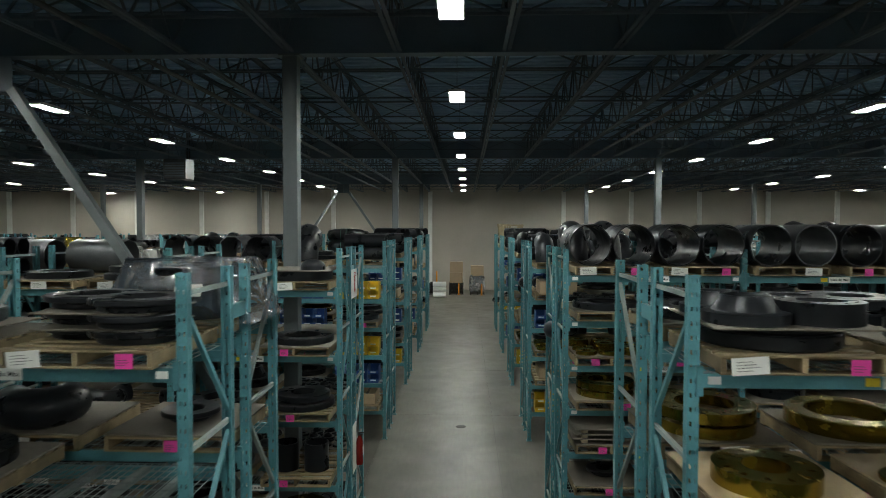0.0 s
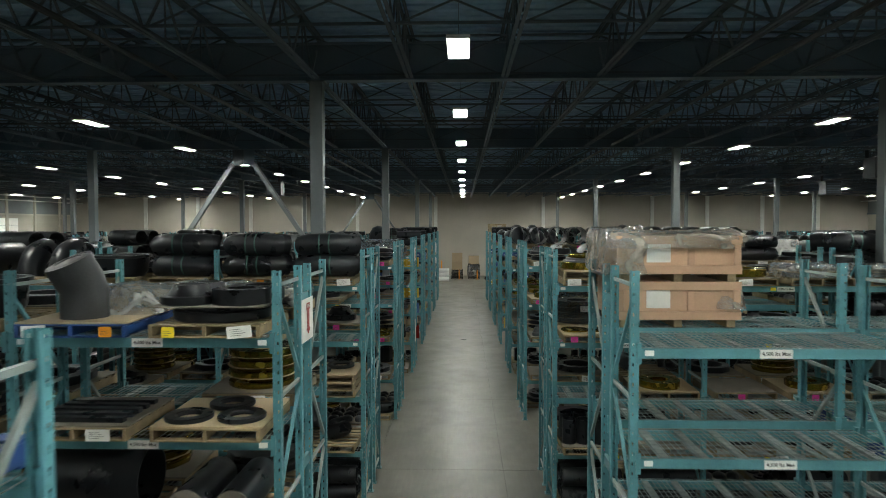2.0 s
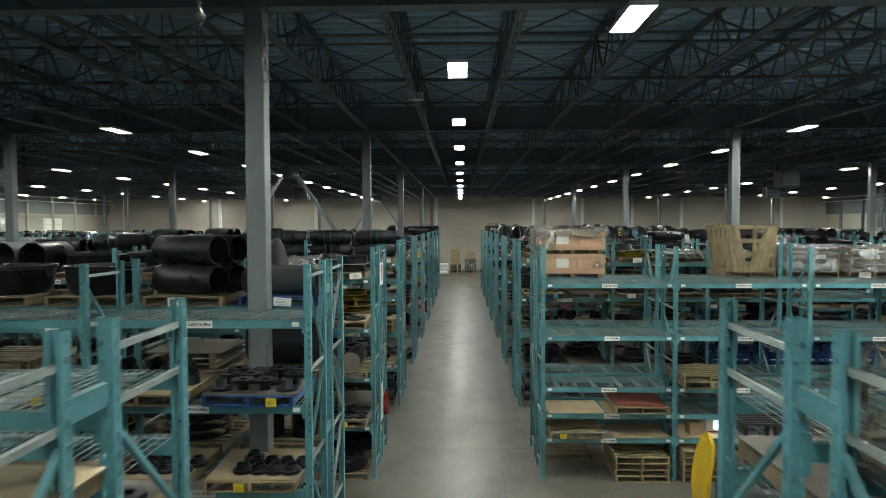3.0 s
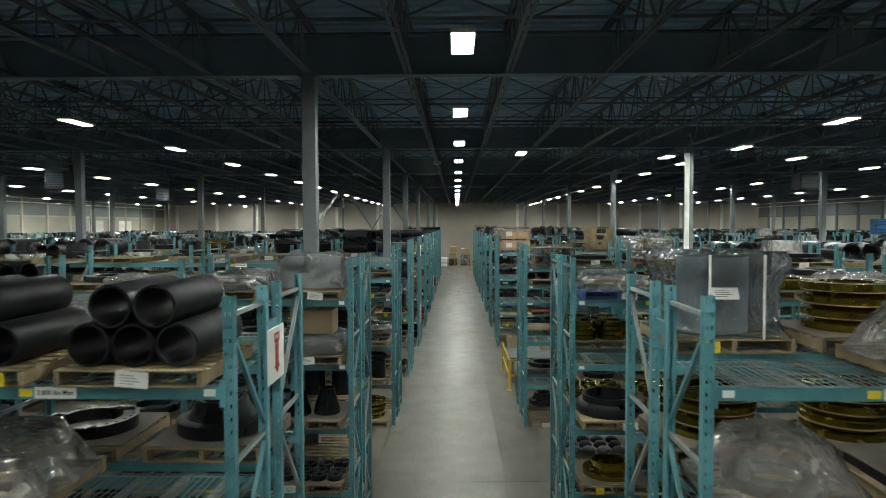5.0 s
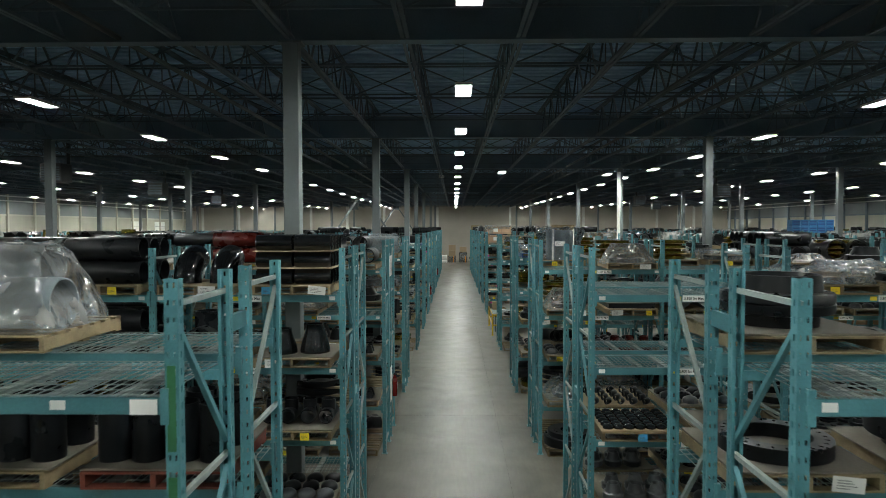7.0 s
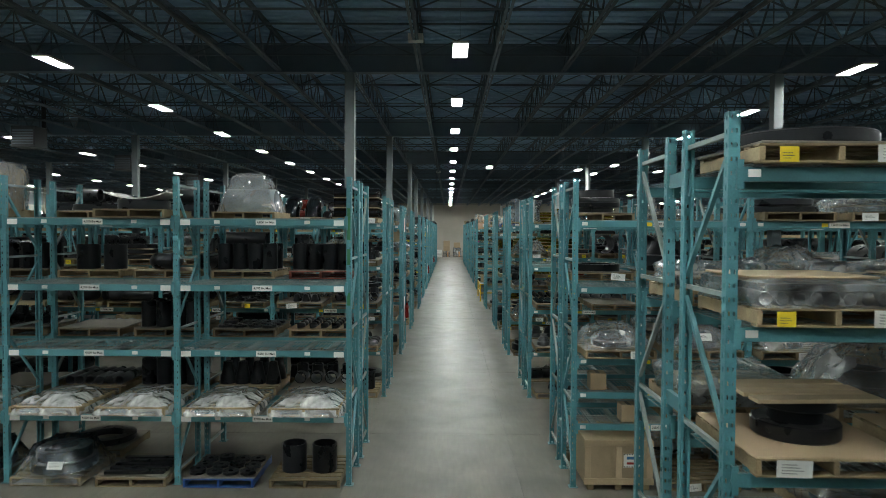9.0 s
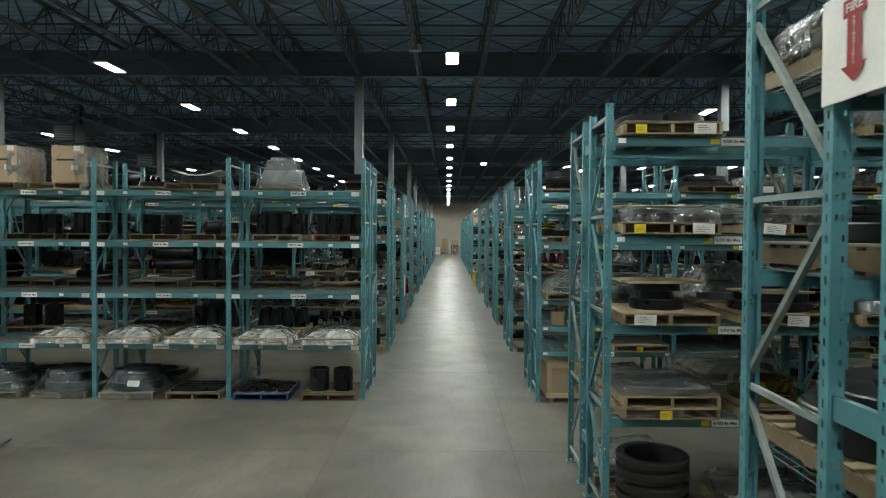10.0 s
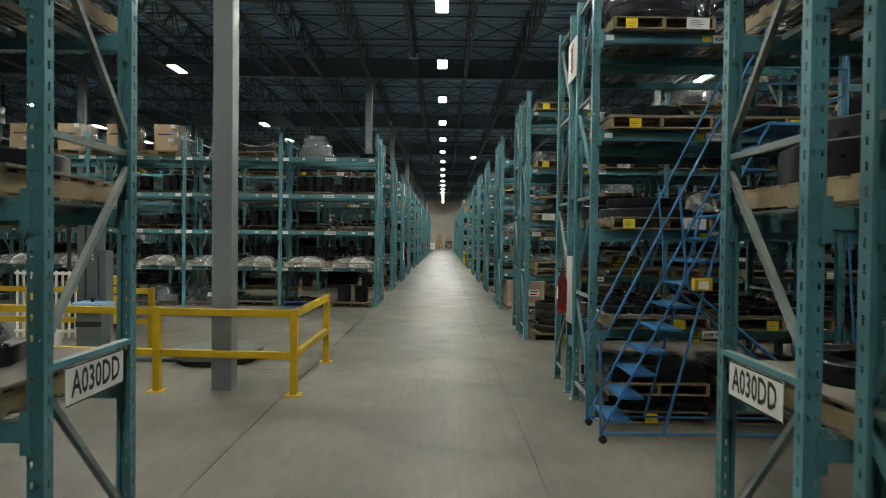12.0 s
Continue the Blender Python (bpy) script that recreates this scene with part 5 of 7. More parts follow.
        for i in range(3):
            for k in range(2):
                reducer(x - 0.1 + i * 0.22, y - 0.34 + k * 0.24, z, 0.1, 0.17, BLACK)
    elif kind == "tees":
        z = sheet(x, y, z, GREYPLY)
        for i in range(4):
            tee(x - 0.42 + i * 0.28, y - 0.05, z, 0.11)
    elif kind == "wrapflat":
        flange(x, y, z, 0.45, 0.2, 0.1)
        sheet(x, y, z + 0.101, PLY, 1.0, 0.96, 0.014)
        film(x, y, z, 1.12, 1.1, 0.24, "box", FILM, 2)
    elif kind == "wrapdome":
        hat(x, y, z, 0.36, 0.25)
        film(x, y, z, 1.1, 1.1, 0.48, "heap", FILM, 3)
    elif kind == "wrapblue":
        flange(x, y, z, 0.5, 0.2, 0.16)
        flange(x, y, z + 0.161, 0.42, 0.2, 0.18)
        film(x, y, z - 0.1, 1.26, 1.24, 0.52, "trap", BLUEGLAZE, 8, "black goods under a clear blue-tinted film cover")
    elif kind == "wrapwhite":
        film(x, y, z - 0.13, 1.2, 1.22, 0.29, "hip", MILKY, 4 + rng.randrange(3), "low heap of goods under milky white film")
    elif kind == "wraphigh":
        film(x, y, z - 0.02, 1.18, 1.14, 0.46, "hip", MILKY, 51, "tall heap of goods under milky white film")
    elif kind == "tub":
        def tub():
            return Build().lathe([(0.3, 0.0), (0.44, 0.0), (0.5, 0.1), (0.53, 0.36), (0.57, 0.37), (0.57, 0.42), (0.5, 0.42), (0.42, 0.12), (0.3, 0.1)], 36, 0, None, True).mesh("pipe_collar", BLACK)
        item("pipe_collar", ("tub",), tub, x, y, z, "wide black steel pipe collar lying flat", "pipe collar")
    elif kind == "wrapwood":
        for k in range(4):
            z = pallet(x, y, z, "")
        film(x, y, z - 0.54, 1.22, 1.2, 0.58, "box", FILM, 61, "stack of timber frames under clear film")
    elif kind == "wrapdark":
        flange(x, y, z, 0.4, 0.2, 0.1)
        film(x, y, z - 0.03, 1.18, 1.16, 0.45, "trap", DARKFILM, 71 + rng.randrange(2), "goods under dusty grey film on a pallet")
    elif kind == "bells":
        z = sheet(x, y, z, GREYPLY)
        for u, v in ((-0.36, -0.34), (-0.04, -0.34), (0.28, -0.34), (-0.3, 0.0), (0.05, 0.0), (0.36, 0.02)):
            hat(x + u, y + v, z, 0.15, 0.22, MILL)
    elif kind == "brassfour":
        z = sheet(x, y, z, GREYPLY)
        for u in (-0.28, 0.28):
            for v in (-0.28, 0.26):
                flange(x + u, y + v, z, 0.26, 0.15, 0.07, BRASS, 10)
    elif kind == "lipstack":
        for k in range(3):
            for u, v in ((-0.24, 0.1), (0.24, -0.12)):
                flange(x + u, y + v, z, 0.3, 0.2, 0.05, BLACK)
                flange(x + u, y + v, z + 0.051, 0.36, 0.2, 0.05, BLACK)
            z += 0.102
            if k < 2:
                z = sheet(x, y, z, GREYPLY, 0.9, 0.8, 0.014)
    elif kind == "disclow":
        z = sheet(x, y, z, GREYPLY)
        flange(x - 0.22, y - 0.1, z, 0.32, 0.2, 0.06)
        z = sheet(x, y, z + 0.061, GREYPLY, 1.0, 0.8, 0.012)
        flange(x, y + 0.1, z, 0.34, 0.2, 0.11)
    elif kind == "discsmall":
        z = sheet(x, y, z, GREYPLY)
        flange(x, y, z, 0.2, 0.13, 0.05)
        flange(x, y, z + 0.051, 0.28, 0.13, 0.05)
    elif kind == "discneck":
        z = flange(x, y, z, 0.54, 0.3, 0.14)
        z = flange(x, y, z + 0.001, 0.54, 0.3, 0.14)
        flange(x, y, z, 0.45, 0.3, 0.12)
    elif kind == "hatbig":
        z = sheet(x, y, z, GREYPLY, 1.2, 1.16, 0.018)
        z = flange(x, y, z, 0.4, 0.2, 0.1)
        hat(x, y, z, 0.53, 0.44)
    elif kind == "onecarton":
        z = sheet(x, y, z, GREYPLY)
        put("steel_bar", board(0.95, 0.9, 0.2, MILL), at(x, y, z), None, "flat grey steel pack under film", "steel pack", "steel packs")
        film(x, y, z, 1.1, 1.06, 0.26, "box", HOOD, 33, "flat goods under clear film on a pallet")
        carton(x + 0.1, y + 0.1, z + 0.27, 0.5, 0.45, 0.4, False)
    elif kind == "wraphood":
        hat(x, y, z, 0.34, 0.2)
        film(x, y, z - 0.02, 1.1, 1.08, 0.38, "hip", HOOD, 81 + rng.randrange(2), "goods under glossy clear film on a pallet")
    elif kind == "cappipes":
        for s in (-0.24, 0.24):
            pipe(x + s, y, z, 0.2, 0.96, "y", BLACK, 0.08)
            item("pipe_end_disc", ("pcap",), lambda: Build().lathe([(0.001, 0.0), (0.196, 0.0), (0.196, 0.01), (0.19, 0.016), (0.001, 0.016)], 28).mesh("pipe_end_disc", GREYPLY), x + s, y - 0.481, z + 0.2, "pale round disc closing a pipe end", "end disc", 0, Matrix.Rotation(radians(90), 4, "X"))
    elif kind == "bigone":
        pipe(x, y, z, 0.34, 1.1, "x", BLACK, 0.05)
    elif kind == "openrow":
        for i in range(6):
            pipe(x - 0.45 + i * 0.18, y - 0.2, z, 0.088, 0.4, "y", MILL, 0.1)
            pipe(x - 0.45 + i * 0.18, y + 0.25, z, 0.088, 0.4, "y", BLACK, 0.1)
    elif kind == "bulky":
        for i in range(4):
            reducer(x - 0.42 + i * 0.28, y - 0.15, z, 0.138, 0.4, BLACK)
            reducer(x - 0.42 + i * 0.28, y + 0.25, z, 0.138, 0.4, BLACK)
    elif kind == "wrapcyl":
        drum(x, y, z, 0.34, 0.74, VESSEL, "steel_vessel")
        for s in (-0.25, 0.25):
            put("strap", cached(("vstrap",), lambda: Build().box(-0.012, -0.003, 0, 0.012, 0.0, 0.78).mesh("strap", WHITE)), at(x + s, y - 0.6, z), None, "white plastic strap round a wrapped load", "strap", "straps")
        film(x, y, z, 1.16, 1.12, 0.8, "sleeve", CLEAR, 6, "tall grey vessel wrapped in clear film")
    elif kind == "wrapdrum":
        pipe(x, y, z, 0.27, 1.0, "x", VESSEL)
        film(x, y, z, 1.1, 0.66, 0.58, "box", HOOD, 7, "round drum wrapped in clear film")
    elif kind == "wrapcone":
        pipe(x + 0.05, y - 0.2, z, 0.21, 0.9, "x", VESSEL)
        pipe(x - 0.1, y + 0.15, z + 0.3, 0.2, 0.6, "x", VESSEL)
        film(x, y, z, 1.08, 1.05, 0.7, "cone", HOOD, 9, "tall goods under a loose clear film hood")
    elif kind == "wrapblack":
        for k in range(4):
            flange(x, y, z + 0.111 * k, 0.5, 0.2, 0.11)
        film(x, y, z, 1.14, 1.1, 0.55, "box", GLAZE, 12)
    elif kind == "carton":
        carton(x + 0.16, y, z, 0.67, 0.8, 0.76)
        film(x + 0.42, y + 0.02, z, 0.36, 0.82, 0.74, "box", HOOD, 41, "clear film wrapped round the side of a carton")
    elif kind == "cartons":
        for i in range(2):
            for k in range(2):
                carton(x - 0.25 + i * 0.5, y - 0.2 + k * 0.42, z, 0.42, 0.38, rng.choice((0.25, 0.32)), False)
    elif kind == "brasslayers":
        z = sheet(x, y, z, GREYPLY)
        for i in range(2):
            for k in range(2):
                zz = z
                for q in range(4):
                    zz = flange(x - 0.27 + i * 0.54, y - 0.27 + k * 0.54, zz + 0.001, 0.262, 0.16, 0.085, BRASS, 12 if q == 3 else 0)
    elif kind == "bigcollar":
        z = sheet(x, y, z, PLY)
        item("pipe_collar", ("bigcollar",), lambda: Build().lathe([(0.36, 0.0), (0.54, 0.0), (0.56, 0.03), (0.56, 0.14), (0.53, 0.18), (0.46, 0.2), (0.45, 0.3), (0.4, 0.3), (0.37, 0.12)], 40, 0, None, True).mesh("pipe_collar", BLACK), x, y, z, "wide black steel flanged collar lying flat", "pipe collar")
    elif kind == "plyblack":
        z = sheet(x, y, z, PLY, 1.18, 1.1, 0.016)
        z = sheet(x, y, z, BLACK, 1.04, 0.98, 0.12)
        sheet(x, y, z, GREYPLY, 1.18, 1.08, 0.016)
    elif kind == "wrapribs":
        for i in range(9):
            pipe(x - 0.48 + i * 0.12, y, z, 0.055, 0.96, "y", MILL, 0.1)
        z = sheet(x, y, z + 0.112, BLACK, 1.04, 0.98, 0.05)
        sheet(x - 0.05, y + 0.08, z + 0.03, PLY, 0.96, 0.8, 0.014)
        film(x, y, z - 0.165, 1.16, 1.1, 0.19, "slab", HOOD, 47, "ribbed steel parts under clear film on a pallet")
    elif kind == "neckflanges":
        z = sheet(x, y, z, GREYPLY)
        for i in range(4):
            for k in range(3):
                u, v = x - 0.41 + i * 0.275, y - 0.33 + k * 0.32
                if (i + k) % 3:
                    drum(u, v, z, 0.065, 0.1)
                    flange(u, v, z + 0.101, 0.137, 0.05, 0.035, BLACK, 8, name="bolted_flange")
                else:
                    drum(u, v, flange(u, v, z, 0.137, 0.05, 0.035, BLACK, 8, name="bolted_flange") + 0.001, 0.065, 0.1, MILL)
    elif kind == "stubs":
        z = sheet(x, y, z, PLY)
        for i in range(3):
            elbow(x - 0.34 + i * 0.3, y - 0.52 + 0.07 * i, z + 0.002, 0.4, 0.13, 80 - 8 * i, BLACK, True, 44)
    elif kind == "shortbends":
        z = sheet(x, y, z, PLY, 1.14, 1.06, 0.014)
        for i in range(3):
            for k in range(3):
                elbow(x - 0.42 + i * 0.36, y - 0.38 + k * 0.33, z, 0.17, 0.09, 180 + rng.uniform(-15, 15), BLACK, False)
    elif kind == "palletfilm":
        z = pallet(x + 0.01, y, z, "", None, fine)
        z = sheet(x, y, z, GREYPLY)
        film(x, y, z, 1.1, 1.06, 0.09, "box", HOOD, 33, "loose crumpled clear film over boards on a pallet")
    elif kind == "shell":
        z = flange(x, y, z, 0.4, 0.2, 0.16)
        def saddle():
            """A thin curved cover, dipped in the middle."""
            n, q, vs, fs = 16, 4, [], []
            for i in range(n + 1):
                u = -1 + 2 * i / n
                for k in range(q + 1):
                    vs.append((u * 0.5, -0.35 + 0.7 * k / q, 0.17 + 0.1 * u * u))
            m = len(vs)
            vs += [(a, b2, c - 0.02) for a, b2, c in vs]
            w = q + 1
            for i in range(n):
                for k in range(q):
                    o = i * w + k
                    fs += [(o, o + w, o + w + 1, o + 1), (m + o, m + o + 1, m + o + w + 1, m + o + w)]
                for k in (0, q):
                    o = i * w + k
                    fs.append((o, m + o, m + o + w, o + w))
            for i in (0, n):
                for k in range(q):
                    o = i * w + k
                    fs.append((o, o + 1, m + o + 1, m + o))
            return Build().add(vs, fs, 0, True).mesh("curved_cover", WHITE)
        item("curved_cover", ("saddle",), saddle, x, y, z - 0.145, "thin cream curved cover resting on a black ring", "cover", 0)
    elif kind == "wrapbox":
        for k in range(2):
            for i in range(4):
                for q in range(3):
                    m = (BRASS, MILL, BRASS, BRASS, GLOSS)[(i + 2 * q + k) % 5]
                    if (i + q + k) % 2:
                        hat(x - 0.39 + i * 0.26, y - 0.36 + q * 0.34, z, 0.12, 0.17, m)
                    else:
                        drum(x - 0.39 + i * 0.26, y - 0.36 + q * 0.34, z, 0.11, 0.17, m)
            z = sheet(x, y, z + 0.19, BLUE if k == 0 else PLY, 1.06, 1.02, 0.014)
        film(x, y, z - 0.55, 1.26, 1.16, 0.56, "slab", CRISP, 91, "mixed fittings wrapped in clear film on a pallet")
    elif kind == "bag":
        film(x, y, z, 0.9, 0.6, 0.2, "heap", MILKY, 21, "crumpled white film sack on a pallet")


# hero places: row and side, then level (0 is the floor): kinds from the aisle outwards
HERO = {
    ("H", -1): {6: "empty bigelbow openpipes openpipes", 5: "ybins bins ply disc", 4: "disc bins cartons disc", 3: "ybins brassmix disc ply", 2: "bins disc ply disc", 1: "cartons ybins disc ply"},
    ("H", 1): {6: "elbowsup elbowsup openpipes fatbends", 5: "cartons ply disc discs", 4: "bins brassmix disc ply", 3: "brassmix disc ply hat", 2: "cartons ply disc disc", 1: "ybins ply disc ply"},
    ("I", -1): {6: "blackpipes fatbends", 5: "bins disc", 4: "cartons ply", 3: "bins disc", 2: "disc ply", 1: "ybins disc"},
    ("I", 1): {6: "elbowsup bigone", 5: "bins disc", 4: "ply disc", 3: "cartons bins", 2: "brassmix ply", 1: "ybins disc"},
    ("J", -1): {6: "fatbends elbowsup", 5: "cartons disc", 4: "disc bins", 3: "ply disc", 2: "bins disc", 1: "cartons ply"},
    ("J", 1): {6: "bigone elbowsup", 5: "disc cartons", 4: "bins disc", 3: "cartons ply", 2: "disc ply", 1: "bins ply"},
    ("K", 1): {4: "slatcrate fatbends", 3: "bins disc", 2: "cartons ply", 1: "ybins disc"},
    ("K", -1): {4: "elbowsup fatbends", 3: "cartons disc", 2: "bins ply", 1: "disc ply"},
    ("A", 1): {4: "flangepair:wp hat:w disc:w hat", 3: "brass:pw brassplates:w brass brassmix", 2: "bells ply:p ply brassbig", 1: "ply disc"},
    ("B", 1): {6: "openpipes:wp openpipes:wp openpipes:w openpipes:p openpipes:w openpipes:p", 5: "disc:p smallrings:p discs discs", 4: "brassmix:p brassmix:p ply disc", 3: "brasspair:p brassplates:p hat ply", 2: "plystack:p ply disc disc", 1: "discsmall:p ply discs disc"},
    ("C", 1): {4: "hatbrass:wy brassbig:b brassbig:w wrapflat wrapflat brassneck wrapflat disc", 3: "brassplates:pb ply:b discs hat", 2: "empty brass ply brass", 1: "cylinders ply hat discs bins bins bins bins"},
    ("D", 1): {**{k: "empty " * 8 for k in (4, 5)}, 3: "empty empty pallets2 empty empty empty empty empty", 2: "board redtop empty empty board empty empty empty", 1: "pallet board board empty ply disc", 0: "empty pallets pallets:py discs hat pallets"},
    ("E", 1): {4: "wrapbox:y empty wrapflat empty disc discs", 3: "shortbends disc pallet disc"},
    ("M", 1): {4: "blue_wrapflat:w brassstack brassbig wrapflat", 3: "empty brassstack discs hat", 2: "bigcollar:w brassmix empty ply", 1: "brassneck:y brassmix boltflange disc", 0: "brassbig brassstack disc disc"},
    ("N", 1): {4: "empty wrapdark:w empty empty", 3: "wrapdark:w plyblack:wy openpipes openpipes", 2: "caps:y redreducers:y discbig wrapdome", 1: "wrapdome:w wrapflat boltflange discs", 0: "discbig boltcluster discs hat"},
    ("O", 1): {4: "empty empty wrapflat disc empty empty", 3: "empty empty empty hat", 2: "balls:b ply boltcluster ply", 1: "bells:b caps twodrums discs", 0: "smallreducers pallet discs ply"},
    ("P", 1): {5: "empty empty discs wrapflat", 4: "empty empty wrapdome discs", 3: "wraphood:w wraphood wrapdome discs", 2: "smallbox empty boltflange discs", 1: "smallboxb ply empty wrapflat", 0: "woodcrate pallet discs disc"},
    ("Q", 1): {4: "disc:yw empty wrapdome disc", 3: "wrapribs:yw wrapribs:w discs wrapdome", 2: "flangeply:w ringlow:w wrapdome discs", 1: "palletfilm:y brassneck pallet disc", 0: "tyres:y wrapflat discs hat"},
    ("S", 1): {4: "wrapblack:yw disc:w wrapflat disc", 3: "disc:y disc discbig disc", 2: "discs:yw ringstack disc discs", 1: "hats:y hats boltcluster disc", 0: "layers:y layers disc discs"},
    ("T", 1): {4: "discbig discs disc hat", 3: "discbig discs discbig disc", 2: "boltflange boltflange discs hat", 1: "boltcluster discs disc ply"},
    ("A", -1): {4: "lipstack:wp disclow:y discneck:o discneck", 3: "empty boltflange ringstack elbows", 2: "brassfour:pp hat:p boltflange disc", 1: "disc hat hat disc"},
    ("B", -1): {4: "capdisc:w disc discs disc", 3: "disc:p boltflange disc discs", 2: "discs:p disc elbows disc", 1: "twodrums:p disc hat discs"},
    ("C", -1): {4: "fatbends:ow fatbends:o fatbends tub:o", 3: "empty wrapflat:w discs hatsmall", 2: "ringsply ringsply empty boltflange", 1: "elbows disc discs hat"},
    ("D", -1): {4: "flangepair:yw blue_stub:wo tub tub tub openpipes", 3: "smallrings strips ringstack disc", 2: "cappipes:y bigone ply disc", 1: "boltcluster:y tees discs disc"},
    ("G", -1): {4: "empty empty empty empty empty empty", 3: "blue_neckflanges:y stubs ply pallets2", 2: "fewsmall:y fewsmall boltcluster boltcluster", 1: "boltcluster disc ply ply"},
    ("E", -1): {5: "empty empty empty ply empty pallet", 4: "browndisc empty empty empty", 3: "boltcluster boltcluster tees boltcluster", 2: "boltcluster ply disc ply"},
    ("M", -1): {4: "wrapdrum:w wrapflat wrapflat:y empty disc", 3: "onecarton empty disc ply", 2: "reducers wrapblack boltflange ply", 1: "boltcluster twodrums boltcluster disc"},
    ("N", -1): {4: "pyramid:w pyramid:ywy redpipes:w bag blackpipes", 3: "empty wrapdark:w boltflange ply", 2: "smallreducers boltcluster wrapdome empty", 1: "smallreducers:w boltcluster boltcluster boltcluster"},
    ("O", -1): {4: "pipelayers:bw elbowsgloss:w blackpipes:y blackpipes elbowsgloss blackpipes", 3: "reducers:w onetee blackpipes ply", 2: "tees:y smallreducers boltcluster elbows", 1: "caps:y boltcluster boltcluster discs"},
    ("P", -1): {4: "empty empty shell empty carton carton carton carton empty empty", 3: "empty empty empty empty empty empty empty empty empty empty", 2: "empty empty empty empty empty empty wraphigh wraphigh wraphigh empty", 1: "wrapwhite wrapwhite wrapwhite wrapwhite wrapwhite empty wrapwhite wrapwhite empty empty", 0: "twodrums blue_boltcluster strips wrapblue wrapblue wrapblue disc empty disc empty"},
    ("T", -1): {4: "discbig discs disc hat", 3: "disc discbig discbig disc", 2: "hat discbig discs hat", 1: "discbig discs disc ply"},
}
BACK = {
    ("A", 1): {4: "disc discs ply disc disc discs", 3: "brasspair brassbig ply disc"}, ("B", 1): {6: "elbowsup ply empty elbowsup disc empty"}, ("C", 1): {4: "greyopen:p discs hat disc", 3: "wrapblack wrapblack disc disc", 1: "disc discs ply empty bins bins bins bins"},
    ("D", 1): {5: "crates2 empty empty slatcrate wrapwood wrapwood", 4: "empty empty empty empty", 3: "empty empty empty empty", 2: "empty empty empty empty", 1: "empty empty empty disc", 0: "pallet empty pallets disc"}, ("E", 1): {4: "empty disc empty wrapflat"}, ("M", 1): {4: "wrapflat brassstack empty discs", 3: "brasslayers brassmix disc discs", 2: "brassmix brassmix empty disc"},
    ("N", 1): {4: "wrapcyl brassstack:y brassstack wrapflat", 3: "brassstack brassstack discs discs"}, ("O", 1): {4: "empty empty empty wrapflat empty disc", 3: "empty empty wrapflat disc", 2: "smallelbows caps disc ply", 1: "bells boltcluster disc ply"},
    ("P", 1): {5: "bigneck empty disc empty", 4: "boltflange:w hatbig disc discs", 3: "empty wrapflat disc disc", 2: "empty empty disc disc", 1: "empty empty disc disc", 0: "wrapflat wrapflat disc disc"}, ("Q", 1): {4: "empty disc empty empty", 3: "wrapflat wrapflat disc disc", 2: "wrapflat wrapdome disc disc", 1: "empty wrapflat disc disc", 0: "wrapflat empty disc disc"}, ("S", 1): {4: "wrapflat empty disc empty", 3: "disc disc disc disc", 2: "discbig disc disc disc", 1: "boltcluster disc disc disc", 0: "boltflange disc disc disc"}, ("T", 1): {4: "disc disc disc disc", 3: "discbig discs disc disc", 2: "discbig disc disc disc", 1: "boltflange disc disc disc", 0: "disc disc disc disc"},
    ("A", -1): {4: "wraptent empty disc disc", 3: "discsmall ubends disc disc"}, ("B", -1): {4: "empty ply empty greybig greybig openpipes"}, ("C", -1): {4: "boltneck:p boltneck:p disc discs", 3: "hatsmall hatsmall disc disc"},
    ("D", -1): {4: "wrapflat wrapflat disc discs", 3: "brassstack empty disc disc"}, ("G", -1): {4: "blue_greypipes bigpipes tub tub", 3: "bigone plystack empty pallets2"}, ("E", -1): {5: "empty empty ply pallet empty empty", 4: "empty tees boltcluster disc", 3: "boltcluster boltcluster disc ply"}, ("M", -1): {4: "empty wrapflat empty disc"},
    ("N", -1): {4: "empty wrapflat blackpipes blackpipes", 3: "hat boltflange disc ply", 2: "boltcluster twodrums disc ply"}, ("O", -1): {4: "empty empty empty empty empty empty", 3: "smallreducers empty disc ply"}, ("P", -1): {4: "empty wrapcone:w empty disc empty discs", 3: "red_pallet_cylinders cylinders elbows twodrums cylinders twodrums", 2: "smallelbows boltcluster cylinders ply tees ply blackpipes empty", 1: "tees bulky cylinders openrow ply twodrums twodrums ply", 0: "empty empty empty disc empty disc"}, ("T", -1): {4: "disc disc disc disc", 3: "discs discbig disc disc", 2: "disc discbig disc disc", 1: "hatsmall boltflange disc disc", 0: "disc disc disc disc"},
}
COMMON = ["disc", "discs", "hat", "boltflange", "ringstack", "elbows", "ply", "pallet", "empty", "empty", "wrapflat", "brassstack", "boltcluster", "blackpipes", "tees", "caps", "twodrums"]
PIPES = ["bigpipes", "openpipes", "fatbends", "hat", "elbowsup", "blackpipes", "discs", "bigpipes", "ringstack", "fatbends"]
SPARSE = ["empty", "wrapflat", "discs", "empty", "brassstack", "disc", "ply", "hat", "empty", "blackpipes", "bag"]


def place_x(side, i):
    x0 = RIGHT_X if side > 0 else LEFT_X
    return x0 + side * ((i // 2) * BAY + (0.70 if i % 2 == 0 else BAY - 0.70))


